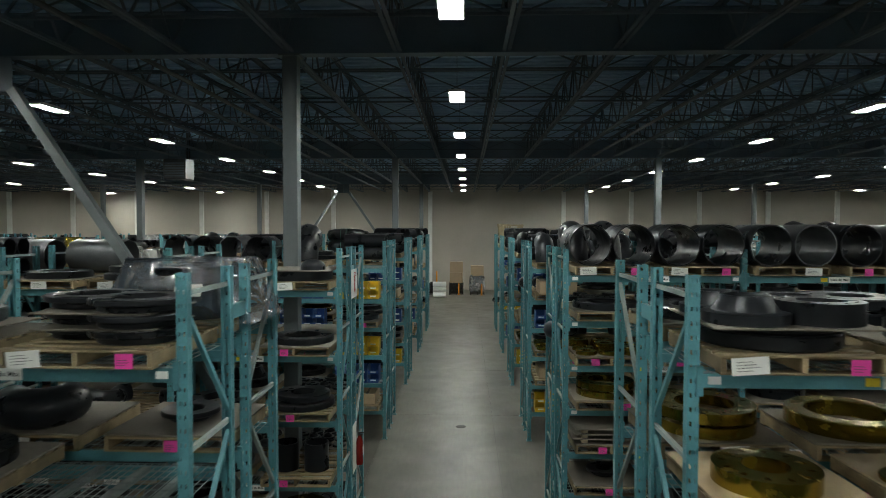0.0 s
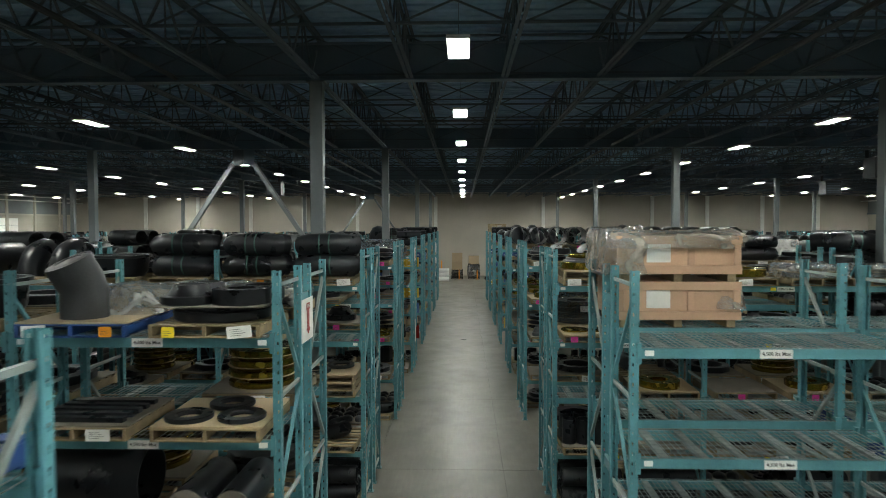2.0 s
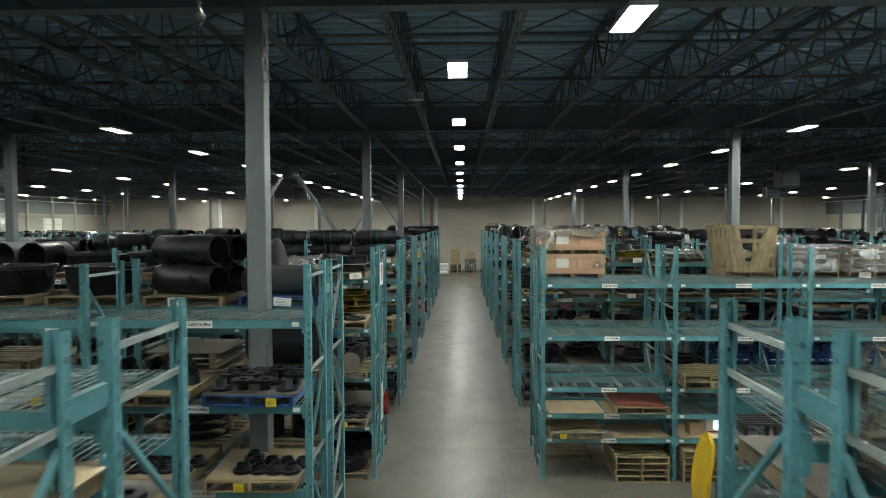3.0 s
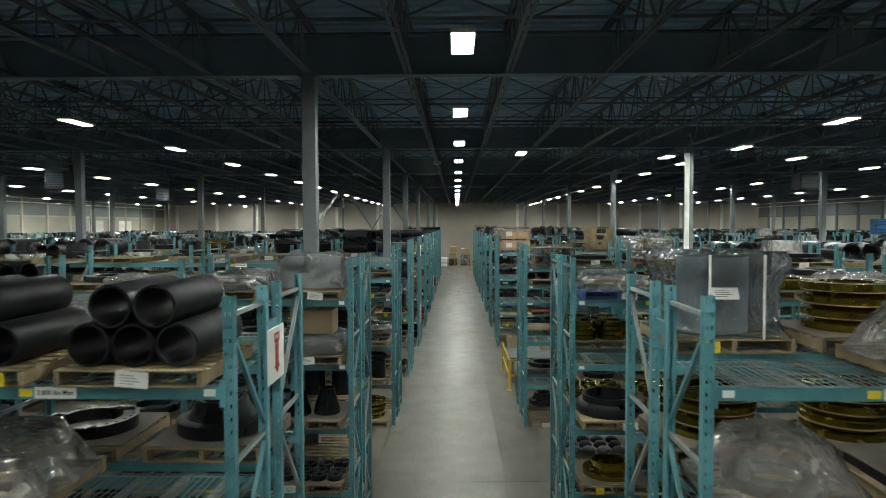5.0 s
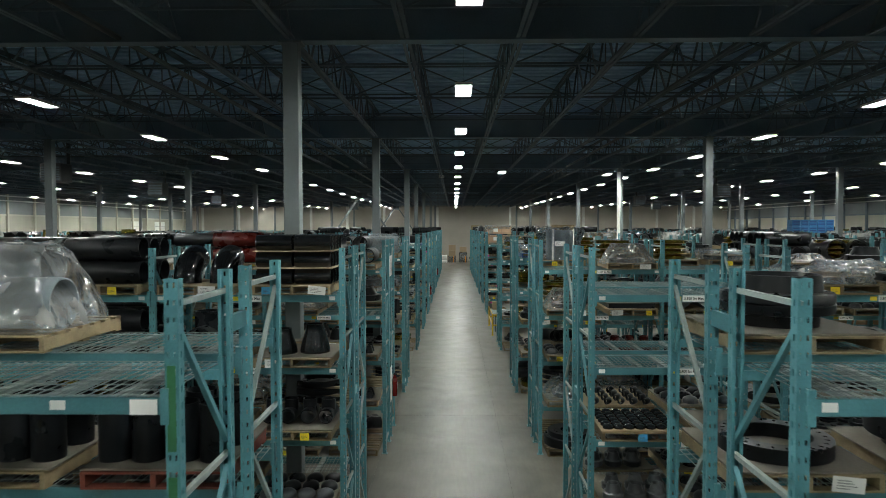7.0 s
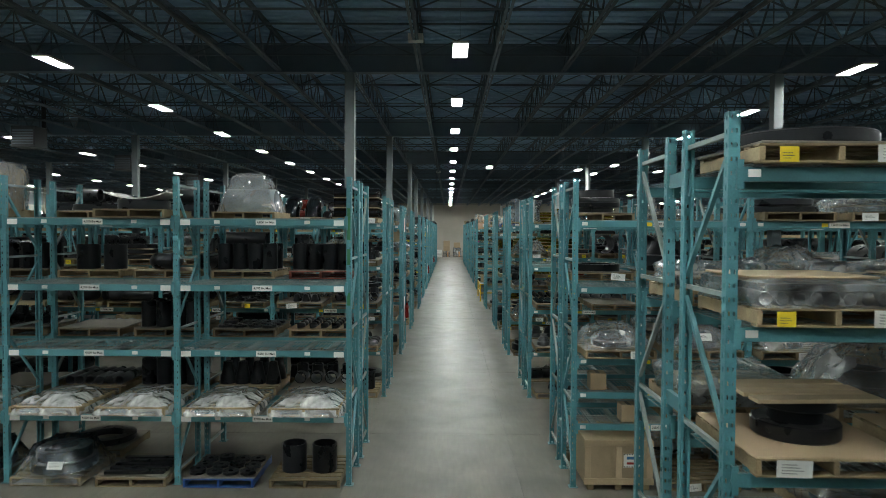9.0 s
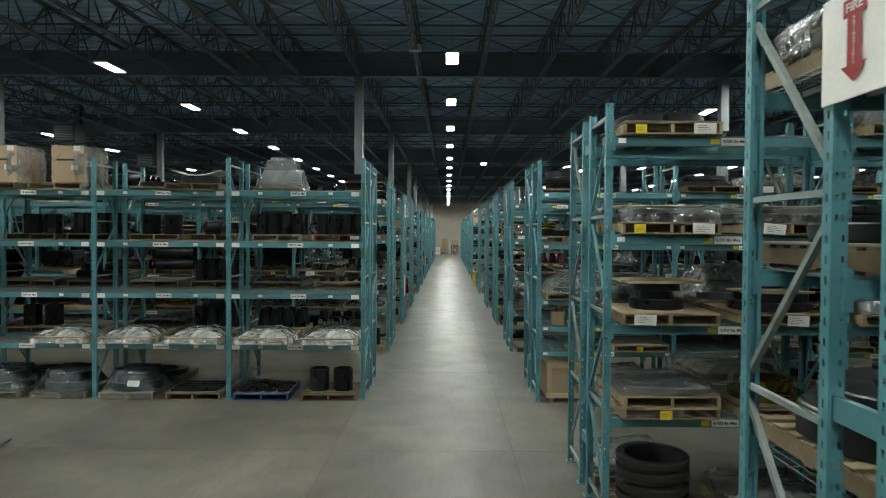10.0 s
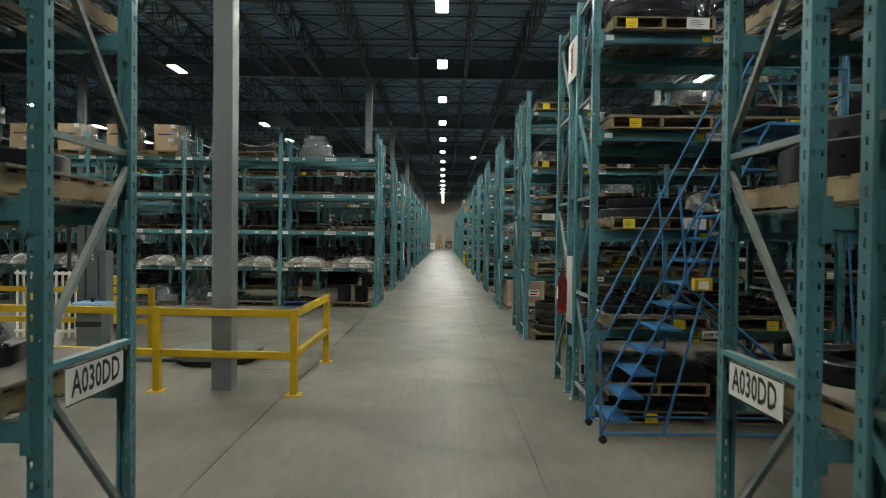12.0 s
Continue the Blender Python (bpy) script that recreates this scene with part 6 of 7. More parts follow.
def stock(row, side, sink_pass):
    """Fills the places of one row; the near ones are things of their own, the rest go into one mesh."""
    lv = [-0.016] + levels_of(row, side)
    far = row in DETAIL
    for back in (False, True):
        table = (BACK if back else HERO).get((row, side), {})
        yc = ROWS[row] + SHIFT.get((row, side), 0) + FRAME / 2 + (FRAME + FLUE + 0.02 if back else -0.02)
        for k, z in enumerate(lv):
            names = table.get(k, "").split()
            top = k == len(lv) - 1
            count = max(len(names), (2 * DETAIL[row] if k else 0) if far else 6 if not back else 6 if top else 4)
            for i in range(count):
                state = random.Random("".join((row, str(side), str(back), str(k), str(i))))
                kind, cards = state.choice(PIPES if top and row in "KJIHBACD" else SPARSE if top else COMMON), None
                if i < len(names):
                    kind, _, cards = names[i].partition(":")
                if not cards:
                    cards = state.choice(["p", "w", "", ""]) if row in "KJIHABC" else state.choice(["", "w", "y", ""])
                wide = (row, side) in (("P", -1), ("D", 1)) and i < 8
                if (row, side) == ("P", -1):
                    cards = ""
                near = not far and ((not back and i < 2) or (not back and top and i < 4) or (wide and (not back or (row == "P" and i < 4))) or (back and k >= len(lv) - 2 and i < 2))
                if near == sink_pass:
                    continue
                rng.seed("".join((row, str(side), str(back), str(k), str(i), "g")))
                load(kind, place_x(side, i), yc, z, fine=near and not back and k > 0 and (i == 0 or (i == 1 and (top or row in "QSDONMA"))), cards=cards)


for row in ROWS:
    for side in (-1, 1):
        if (row, side) not in NO_RACK:
            stock(row, side, False)
LOW[0] = True
for row in ROWS:
    SINK[0] = Sink()
    for side in (-1, 1):
        if (row, side) not in NO_RACK:
            stock(row, side, True)
    held, SINK[0] = SINK[0], None
    put("stored_goods", held.b.mesh("stored_goods", *held.mats), Matrix(), None, "dark pipe fittings on pallets deeper in the racks", "stored goods", kind="stuff")
LOW[0] = False


# ---- writing ----
def text_build(body, size, m=None, mi=0, b=None):
    """Adds flat letters, centred, in the x-z plane facing -y, to a Build."""
    b = b or Build()
    cu = bpy.data.curves.new("letters", "FONT")
    cu.body, cu.size, cu.align_x, cu.align_y = body, size, "CENTER", "CENTER"
    cu.resolution_u, cu.offset = 2, size * 0.02
    ob = bpy.data.objects.new("letters", cu)
    scene.collection.objects.link(ob)
    me = bpy.data.meshes.new_from_object(ob)
    vs = [(v.co.x, 0.0, v.co.y) for v in me.vertices]
    b.add(vs, [tuple(p.vertices) for p in me.polygons], mi, False, m)
    bpy.data.objects.remove(ob)
    return b


def labelled(body, tag):
    b = Build().box(-0.16, -0.002, -0.045, 0.16, 0, 0.045)
    text_build(body, 0.05, Matrix.Translation((0, -0.0035, 0)), 1, b)
    if tag:
        b.box(-0.28, -0.002, -0.03, -0.18, 0, 0.03, 2)
    return b.mesh("load_label", PAPER, INK, YPAPER)


LOAD_LABEL = {"4,500 lbs Max": labelled("4,500 lbs Max", False), "4,000 lbs Max": labelled("4,000 lbs Max", False), "3,800 lbs Max": labelled("3,800 lbs Max", True)}
LOAD_LABEL["tagged"] = labelled("4,000 lbs Max", True)
for (row, side, back, k, z), beam in BEAMS.items():
    if back or row in DETAIL:
        continue
    i = levels_of(row, side).index(z)
    body = "4,500 lbs Max" if row == "D" else "4,000 lbs Max" if row == "P" and side < 0 else "tagged" if row in "QST" else "3,800 lbs Max"
    if row in "PDON" or k < 2:
        put("load_label", LOAD_LABEL[body], at(0.06 if i % 2 else 0.0, -0.003, -0.052), beam, "white load rating label")
    for s in (-1, 1):
        if row in "PDO" or (k == 0 and i > 1):
            if row == "P" and side < 0:
                put("end_label", POST_TAG, at(s * (BAY / 2 - 0.16), -0.010, 0), beam, "white barcode label by the post")
                put("end_label", END_TAG, at(s * 0.72, -0.003, 0), beam, "small white barcode label")
                continue
            put("end_label", END_TAG, at(s * (BAY / 2 - 0.14), -0.010, 0), beam, "small white barcode label")


# ---- signs and extinguishers on rack ends ----
def sign_board(x, y, side):
    """White board with a red arrow sign on the aisle face of a rack end. side: +1 faces -x."""
    turn = Matrix.Rotation(radians(-90 if side > 0 else 90), 4, "Z")
    s = put("extinguisher_sign", None, Matrix.Translation((x, y, 4.05)) @ turn, None, "white board with red fire extinguisher arrow sign", "sign", "extinguisher signs")
    put("board", cached(("signboard",), lambda: Build().box(-0.26, 0, 0, 0.26, 0.012, 0.5, bevel=0.003).mesh("board", WHITE)), at(0, 0, 0), s)
    def arrow():
        b = Build()
        b.box(-0.065, -0.007, 0.35, 0.065, -0.0045, 0.425, 0)
        b.box(-0.04, -0.007, 0.14, 0.04, -0.0045, 0.35, 0)
        b.add([(-0.075, -0.007, 0.14), (0.075, -0.007, 0.14), (0, -0.007, 0.065)], [(0, 1, 2)], 0)
        text_build("FIRE", 0.055, Matrix.Translation((0, -0.0085, 0.387)), 1, b)
        for k, ch in enumerate("EXTINGUISHER"):
            text_build(ch, 0.02, Matrix.Translation((0, -0.0085, 0.338 - k * 0.0175)), 1, b)
        return b.mesh("arrow", REDINK, PAPER)
    put("arrow", cached(("arrow",), arrow), Matrix.Diagonal((1.25, 1, 1.05, 1)), s, "red arrow with white letters")
    e = put("fire_extinguisher", None, Matrix.Translation((x, y, 0.95)) @ turn, None, "red fire extinguisher hung on a white backboard", "fire extinguisher", "fire extinguishers")
    put("backboard", cached(("backboard",), lambda: Build().box(-0.17, 0, 0, 0.17, 0.012, 0.85, bevel=0.003).mesh("backboard", WHITE)), at(0, 0, 0), e)
    body = cached(("extbody",), lambda: Build().lathe([(0.001, 0.12), (0.054, 0.12), (0.061, 0.14), (0.061, 0.52), (0.048, 0.58), (0.03, 0.61), (0.03, 0.64), (0.001, 0.64)], 20, 0, Matrix.Translation((0, -0.085, 0))).mesh("cylinder", EXTRED))
    put("cylinder", body, Matrix(), e)
    put("valve", cached(("extvalve",), lambda: Build().box(-0.02, -0.14, 0.64, 0.02, -0.05, 0.665).box(-0.015, -0.16, 0.68, 0.015, -0.06, 0.695).box(-0.012, -0.1, 0.66, 0.012, -0.07, 0.69).mesh("valve", INK)), Matrix(), e, "black valve lever")
    put("hose", cached(("exthose",), lambda: Build().tube([(0.02, -0.1, 0.65), (0.08, -0.11, 0.6), (0.1, -0.1, 0.45), (0.095, -0.1, 0.25)], 0.012, 8).mesh("hose", RUBBER)), Matrix(), e)
    put("tag", cached(("exttag",), lambda: Build().box(-0.045, -0.15, 0.3, 0.045, -0.147, 0.46).mesh("tag", PAPER)), Matrix(), e, "white instruction tag")


MID = FRAME + FLUE / 2
sign_board(RIGHT_X - 0.056, ROWS["S"] + MID, 1)
for r in "BDN":
    sign_board(LEFT_X + 0.056, ROWS[r] + MID, -1)


def aisle_plate(x, y, side):
    turn = Matrix.Rotation(radians(-90 if side > 0 else 90), 4, "Z")
    p = put("lane_plate", None, Matrix.Translation((x, y, 1.24)) @ turn, None, "white lane plate with dark letters on the rack end", "sign", "lane plates")
    put("plate", cached(("plate",), lambda: Build().box(-0.29, 0, -0.1, 0.29, 0.004, 0.1).box(-0.29, -0.002, -0.1, 0.29, 0, -0.092, 1).box(-0.29, -0.002, 0.092, 0.29, 0, 0.1, 1).mesh("plate", PAPER, INK)), Matrix(), p)
    put("letters", cached(("plateletters",), lambda: text_build("A030DD", 0.155, Matrix.Translation((0, -0.003, 0)) @ Matrix.Diagonal((0.86, 1, 1.22, 1))).mesh("letters", INK)), Matrix(), p, "dark block letters")
    put("hanger_bar", cached(("hanger",), lambda: Build().box(-0.42, 0.004, 0.11, 0.42, 0.03, 0.14).box(-0.2, 0.004, 0.09, -0.18, 0.01, 0.12).box(0.18, 0.004, 0.09, 0.2, 0.01, 0.12).mesh("hanger_bar", TEAL)), Matrix(), p)


aisle_plate(RIGHT_X - 0.046, ROWS["T"] + FRAME + FLUE + FRAME / 2, 1)
aisle_plate(LEFT_X + 0.046, ROWS["T"] + 0.13 + FRAME + FLUE + FRAME / 2, -1)


# ---- yellow guard rails ----
def guard(points, skip=()):
    """Posts at the points with two square rails between them."""
    x0, y0 = points[0]
    g = put("guard_rail", None, at(x0, y0, 0), None, "yellow painted two-rail steel safety guard", "guard rail", "guard rails")
    post = cached(("gpost",), lambda: Build().box(-0.045, -0.045, 0.012, 0.045, 0.045, 1.09, bevel=0.006).box(-0.1, -0.1, 0, 0.1, 0.1, 0.012).mesh("post", YELLOW))
    for x, y in points:
        put("post", post, at(x - x0, y - y0, 0), g)
    for (xa, ya), (xb, yb) in zip(points, points[1:]):
        d = Vector((xb - xa, yb - ya))
        L = d.length - 0.092
        rail = cached(("grail", round(L, 3)), lambda: Build().box(0, -0.04, -0.045, L, 0.04, 0.045, bevel=0.006).mesh("rail", YELLOW))
        a = math.degrees(math.atan2(d.y, d.x))
        o = d.normalized() * 0.046
        for z in (0.5, 1.03):
            put("rail", rail, at(xa - x0 + o.x, ya - y0 + o.y, z, a), g)


guard([(-1.96, -50.25), (-1.97, -52.45), (-3.76, -52.32), (-6.6, -52.1), (-9.0, -52.0)])
guard([(-5.15, -49.4), (-7.4, -49.2), (-9.6, -49.1)])


# ---- pallet wrapper inside the guard ----
def wrapper():
    w = put("pallet_wrapper", None, at(-3.72, -50.2, 0), None, "grey turntable pallet wrapping machine with a mast", "wrapping machine")
    b = Build().lathe([(0.001, 0.0), (0.6, 0.0), (0.62, 0.02), (0.62, 0.09), (0.001, 0.09)], 24)
    put("base_plate", b.mesh("base_plate", RUBBER), Matrix(), w)
    b = Build().lathe([(0.001, 0.092), (0.7, 0.092), (0.72, 0.1), (0.72, 0.19), (0.71, 0.2), (0.001, 0.2)], 8, 0, Matrix.Rotation(radians(22.5), 4, "Z"), False, False)
    put("turntable", b.mesh("turntable", MACHINE), Matrix(), w, "grey octagonal turntable")
    put("arm", Build().box(-1.45, -0.2, 0.0, -0.6, 0.2, 0.06, bevel=0.01).mesh("arm", MACHINE), Matrix(), w)
    put("foot_plate", Build().box(-2.1, -0.72, 0, -1.4, 0.3, 0.05, bevel=0.01).mesh("foot_plate", MACHINE), Matrix(), w)
    b = Build().box(-2.1, -0.3, 0.052, -1.8, 0.0, 2.22, bevel=0.015)
    b.box(-1.98, -0.304, 0.2, -1.95, -0.3, 2.15, 1)
    for k in range(6):
        b.box(-1.87, -0.304, 1.6 + 0.06 * k, -1.845, -0.3, 1.64 + 0.06 * k, 2)
    put("mast", b.mesh("mast", MACHINE, INK, PAPER), Matrix(), w, "grey-green mast with a dark slot")
    put("carriage", Build().box(-1.798, -0.24, 0.45, -1.68, 0.0, 1.75, bevel=0.01).mesh("carriage", MACHINE), Matrix(), w)
    b = Build().box(-1.94, -0.62, 0.052, -1.56, -0.32, 0.84, bevel=0.015).box(-1.942, -0.624, 0.6, -1.558, -0.6, 0.68, 1)
    put("control_pedestal", b.mesh("control_pedestal", MACHINE, INK), Matrix(), w)
    b = Build().box(-1.99, -0.68, 0.845, -1.5, -0.3, 0.97, bevel=0.02).box(-1.76, -0.52, 0.97, -1.73, -0.49, 1.02, 1).box(-1.78, -0.54, 1.02, -1.71, -0.47, 1.035, 1)
    put("control_panel", b.mesh("control_panel", PALEBLUE, INK), Matrix(), w, "pale blue control panel with a black knob")
    for u, v in ((-1.28, -0.3), (-2.3, -0.45)):
        put("film_roll", Build().lathe([(0.03, 0.0), (0.055, 0.0), (0.055, 0.5), (0.03, 0.5)], 16, 0, None, True).mesh("film_roll", WHITE), at(u, v, 0), w, "white film roll standing on the floor")
    put("loose_film", Build().add([(-1.55, -0.33, 0.6), (-1.36, -0.42, 0.06), (-1.2, -0.36, 0.03), (-1.3, -0.5, 0.02), (-1.48, -0.4, 0.3)], [(0, 1, 4), (1, 2, 3), (0, 4, 1)], 0, True).mesh("loose_film", MILKY), Matrix(), w, "loose tail of white film")


def slatted_gate(x, y):
    g = put("slatted_gate", None, at(x, y, 0), None, "white painted slatted metal gate beside the guard rail", "gate")
    for z in (0.15, 1.25):
        put("rail", cached(("gaterail",), lambda: Build().box(0, -0.02, -0.025, 1.3, 0.02, 0.025, bevel=0.004).mesh("rail", WHITE)), at(0, 0, z), g)
    slat = Build().box(-0.018, -0.012, 0.02, 0.018, 0.012, 1.3).mesh("slat", WHITE)
    for k in range(11):
        put("slat", slat, at(0.03 + k * 0.124, 0.033, 0), g)


slatted_gate(-8.25, -48.3)
wrapper()


# ---- reach trucks ----
def rear_guard():
    """A tall plate, bowed outwards in the middle and narrower at its rounded top."""
    n, vs, fs = 14, [], []
    for i in range(n + 1):
        u = i / n
        w = 0.34 * math.sqrt(max(0.02, 1 - max(0, (u - 0.72) / 0.28) ** 2))
        o = -0.74 - 0.12 * math.sin(math.pi * min(1, u * 1.1))
        vs += [(-w, o, 0.1 + 1.82 * u), (w, o, 0.1 + 1.82 * u), (w, o + 0.06, 0.1 + 1.82 * u), (-w, o + 0.06, 0.1 + 1.82 * u)]
    for i in range(n):
        fs += [(4 * i + k, 4 * i + (k + 1) % 4, 4 * i + 4 + (k + 1) % 4, 4 * i + 4 + k) for k in range(4)]
    fs += [(3, 2, 1, 0), (4 * n, 4 * n + 1, 4 * n + 2, 4 * n + 3)]
    return Build().add(vs, fs)


def reach_truck(x, y, rz, fin=False):
    my = 0.62 if fin else 0.75
    t = put("reach_truck", None, at(x, y, 0, rz), None, "yellow and black electric reach truck, parked", "forklift", "reach trucks")
    b = Build().box(-0.55, -0.35, 0.08, 0.55, 0.45, 1.15, bevel=0.04)
    b.box(-0.5, -0.37, 0.3, 0.1, -0.352, 0.9, 1)
    for k in range(4):
        b.box(0.15, -0.36, 0.75 + k * 0.06, 0.45, -0.352, 0.775 + k * 0.06, 1)
    put("body", b.mesh("body", MACHINE if fin else YELLOW, INK), Matrix(), t)
    if fin:
        put("rear_guard", rear_guard().mesh("rear_guard", YELLOW), Matrix(), t, "curved yellow rear guard")
        put("step_plate", Build().box(-0.4, -0.76, 0.08, 0.4, -0.35, 0.3, bevel=0.03).mesh("step_plate", INK), Matrix(), t)
    put("counterweight", Build().box(-0.56, -0.36, 0.06, 0.56, 0.46, 0.25, bevel=0.03).mesh("counterweight", INK), at(0, 0, 0), t)
    put("hood", Build().box(-0.55, -0.1, 1.151, 0.55, 0.45, 1.36, bevel=0.05).mesh("hood", MILL), Matrix(), t)
    guard_post = cached(("tpost",), lambda: Build().box(-0.03, -0.03, 0, 0.03, 0.03, 1.05, bevel=0.006).mesh("guard_post", INK))
    for sx in (-0.5, 0.5):
        for sy in (-0.3, 0.5):
            put("guard_post", guard_post, at(sx, sy, 1.15), t)
    b = Build()
    for k in range(9):
        b.box(-0.52 + k * 0.125, -0.33, 2.2, -0.49 + k * 0.125, 0.55, 2.235)
    b.box(-0.55, -0.36, 2.19, 0.55, -0.33, 2.245)
    b.box(-0.55, 0.55, 2.19, 0.55, 0.58, 2.245)
    put("overhead_guard", b.mesh("overhead_guard", INK), Matrix(), t)
    for s in (-1, 1):
        put("mast_rail", cached(("mrail",), lambda: Build().box(-0.05, -0.08, 0, 0.05, 0.08, 2.45, bevel=0.006).mesh("mast_rail", INK)), at(s * 0.32, my, 0.05), t)
        put("fork", cached(("tfork",), lambda: Build().box(-0.06, 0, 0, 0.06, 1.1, 0.04).box(-0.06, 0, 0.04, 0.06, 0.05, 0.6).mesh("fork", MILL)), at(s * 0.26, my + 0.11, 0.05), t)
        put("wheel", cached(("twheel",), lambda: Build().lathe([(0.001, -0.06), (0.15, -0.06), (0.16, -0.05), (0.16, 0.05), (0.15, 0.06), (0.001, 0.06)], 20, 0, Matrix.Rotation(radians(90), 4, "Y")).mesh("wheel", RUBBER)), at(s * 0.46, 0.0, 0.16), t)
    for z in (0.4, 1.3, 2.3):
        put("mast_cross_bar", cached(("mcross",), lambda: Build().box(-0.27, -0.03, 0, 0.27, 0.03, 0.08).mesh("mast_cross_bar", INK)), at(0, my, z), t)
    put("display", Build().box(-0.1, -0.02, 0, 0.1, 0.0, 0.16).mesh("display", INK), at(0.25, -0.12, 1.37), t)


reach_truck(-7.35, -46.9, 8)
reach_truck(4.7, -9.3, -90, True)


# ---- rolling ladder ----
def rolling_ladder(x, y):
    l = put("rolling_ladder", None, at(x, y, 0), None, "blue tubular steel rolling warehouse ladder", "ladder")
    R, RUN, N, W = 0.228, 0.118, 13, 0.62
    step = Build().box(0, -W / 2 + 0.03, 0, 0.24, W / 2 - 0.03, 0.03, bevel=0.005)
    me = step.mesh("step", LADDER)
    for k in range(N):
        put("step", me, at(0.05 + k * RUN, 0, 0.2 + k * R), l)
    tx, tz = 0.05 + N * RUN, 0.2 + N * R
    put("platform", Build().box(tx, -W / 2 + 0.02, tz, tx + 0.75, W / 2 - 0.02, tz + 0.03, bevel=0.005).mesh("platform", LADDER), Matrix(), l)
    def tube(name, pts, r=0.0135):
        put(name, Build().tube(pts, r, 8).mesh(name, LADDER), Matrix(), l)
    for s in (-1, 1):
        v = s * W / 2
        tube("stringer", [(-0.02, v, 0.1), (tx, v, tz), (tx + 0.75, v, tz)])
        tube("hand_rail", [(-0.02, v, 0.03), (-0.04, v, 1.0), (0.06, v, 1.16), (tx, v, tz + 1.0), (tx + 0.75, v, tz + 1.0), (tx + 0.75, v, tz)])
        tube("mid_rail", [(tx, v, tz + 0.55), (tx + 0.75, v, tz + 0.55)], 0.012)
        tube("rear_leg", [(tx + 0.72, v, tz), (tx + 0.95, v, 0.05)])
        tube("base_rail", [(-0.02, v, 0.1), (tx + 0.95, v, 0.1)])
        for k in (6,):
            tube("baluster", [(0.1 + k * RUN, v, 0.2 + k * R), (0.0 + k * RUN, v, 0.2 + k * R + 1.0)], 0.013)
        tube("side_brace", [(0.6, v, 0.1), (tx * 0.75, v, tz * 0.74)], 0.015)
        tube("side_brace", [(tx + 0.9, v, 0.2), (tx * 0.5, v, tz * 0.5)], 0.015)
    for z in (0.3, 0.75):
        tube("cross_rail", [(tx + 0.75, -W / 2, tz + z), (tx + 0.75, W / 2, tz + z)], 0.015)
    tube("cross_rail", [(tx + 0.9, -W / 2, 0.4), (tx + 0.9, W / 2, 0.4)])
    wheel = Build().lathe([(0.001, -0.015), (0.04, -0.015), (0.04, 0.015), (0.001, 0.015)], 14, 0, Matrix.Rotation(radians(90), 4, "X")).mesh("caster", RUBBER)
    for u in (0.0, tx + 0.95):
        for s in (-1, 1):
            put("caster", wheel, at(u, s * W / 2, 0.04), l, "black rubber caster")
    b = Build().box(-0.09, -0.08, -0.06, 0.09, 0, 0.06, bevel=0.008).box(-0.05, -0.082, -0.04, 0.05, -0.0805, 0.04, 1)
    put("notice", b.mesh("notice", YELLOW, PAPER), at(0.22 + 6 * RUN, -W / 2 - 0.02, 0.2 + 6 * R + 0.02), l, "yellow document box with a white sheet")


rolling_ladder(1.5, -53.95)


# ---- yellow railed bench in the open bay ----
def railed_bench(x, y, length, depth):
    """A long work bench with yellow posts and two rows of yellow rails round it."""
    c = put("railed_bench", None, at(x, y, 0), None, "long grey work bench framed by yellow steel rails", "work bench")
    n = 3
    post = Build().box(-0.035, -0.035, 0.0, 0.035, 0.035, 1.03, bevel=0.005).box(-0.07, -0.07, 0.0, 0.07, 0.07, 0.012).mesh("post", YELLOW)
    for k in range(n + 1):
        for v in (0, depth):
            put("post", post, at(k * length / n, v, 0.0), c)
    along = Build().box(0.036, -0.022, -0.035, length / n - 0.036, 0.022, 0.035, bevel=0.004).mesh("rail", YELLOW)
    across = Build().box(-0.022, 0.036, -0.035, 0.022, depth - 0.036, 0.035, bevel=0.004).mesh("rail", YELLOW)
    for z in (0.49, 0.985):
        for k in range(n):
            for v in (0, depth) if z < 0.6 else (0,):
                put("rail", along, at(k * length / n, v, z), c)
        for u in (0, length):
            put("rail", across, at(u, 0, z), c)
    put("bench_top", Build().box(0.06, 0.9, 0.86, length - 0.06, depth - 0.06, 0.9, bevel=0.006).mesh("bench_top", MACHINE), Matrix(), c, "dull grey bench top")
    leg = Build().box(-0.03, -0.03, 0.0, 0.03, 0.03, 0.86, bevel=0.004).mesh("bench_leg", MACHINE)
    for u in (0.2, length / 2, length - 0.2):
        for v in (1.0, depth - 0.15):
            put("bench_leg", leg, at(u, v, 0), c)


railed_bench(1.45, -14.3, 5.5, 3.15)
carton(1.8, -11.45, 0.901, 0.4, 0.36, 0.42, False)
carton(3.0, -11.9, 0.901, 0.42, 0.36, 0.26, False)
for u, v, a in ((2.15, -11.6, 10), (2.27, -11.7, 40)):
    put("paper_sheet", cached(("scrap",), lambda: Build().box(-0.09, -0.06, 0, 0.09, 0.06, 0.006).mesh("paper_sheet", PAPER)), at(u, v, 0.901, a), None, "crumpled white paper lying on the bench", "paper", "papers on the bench")

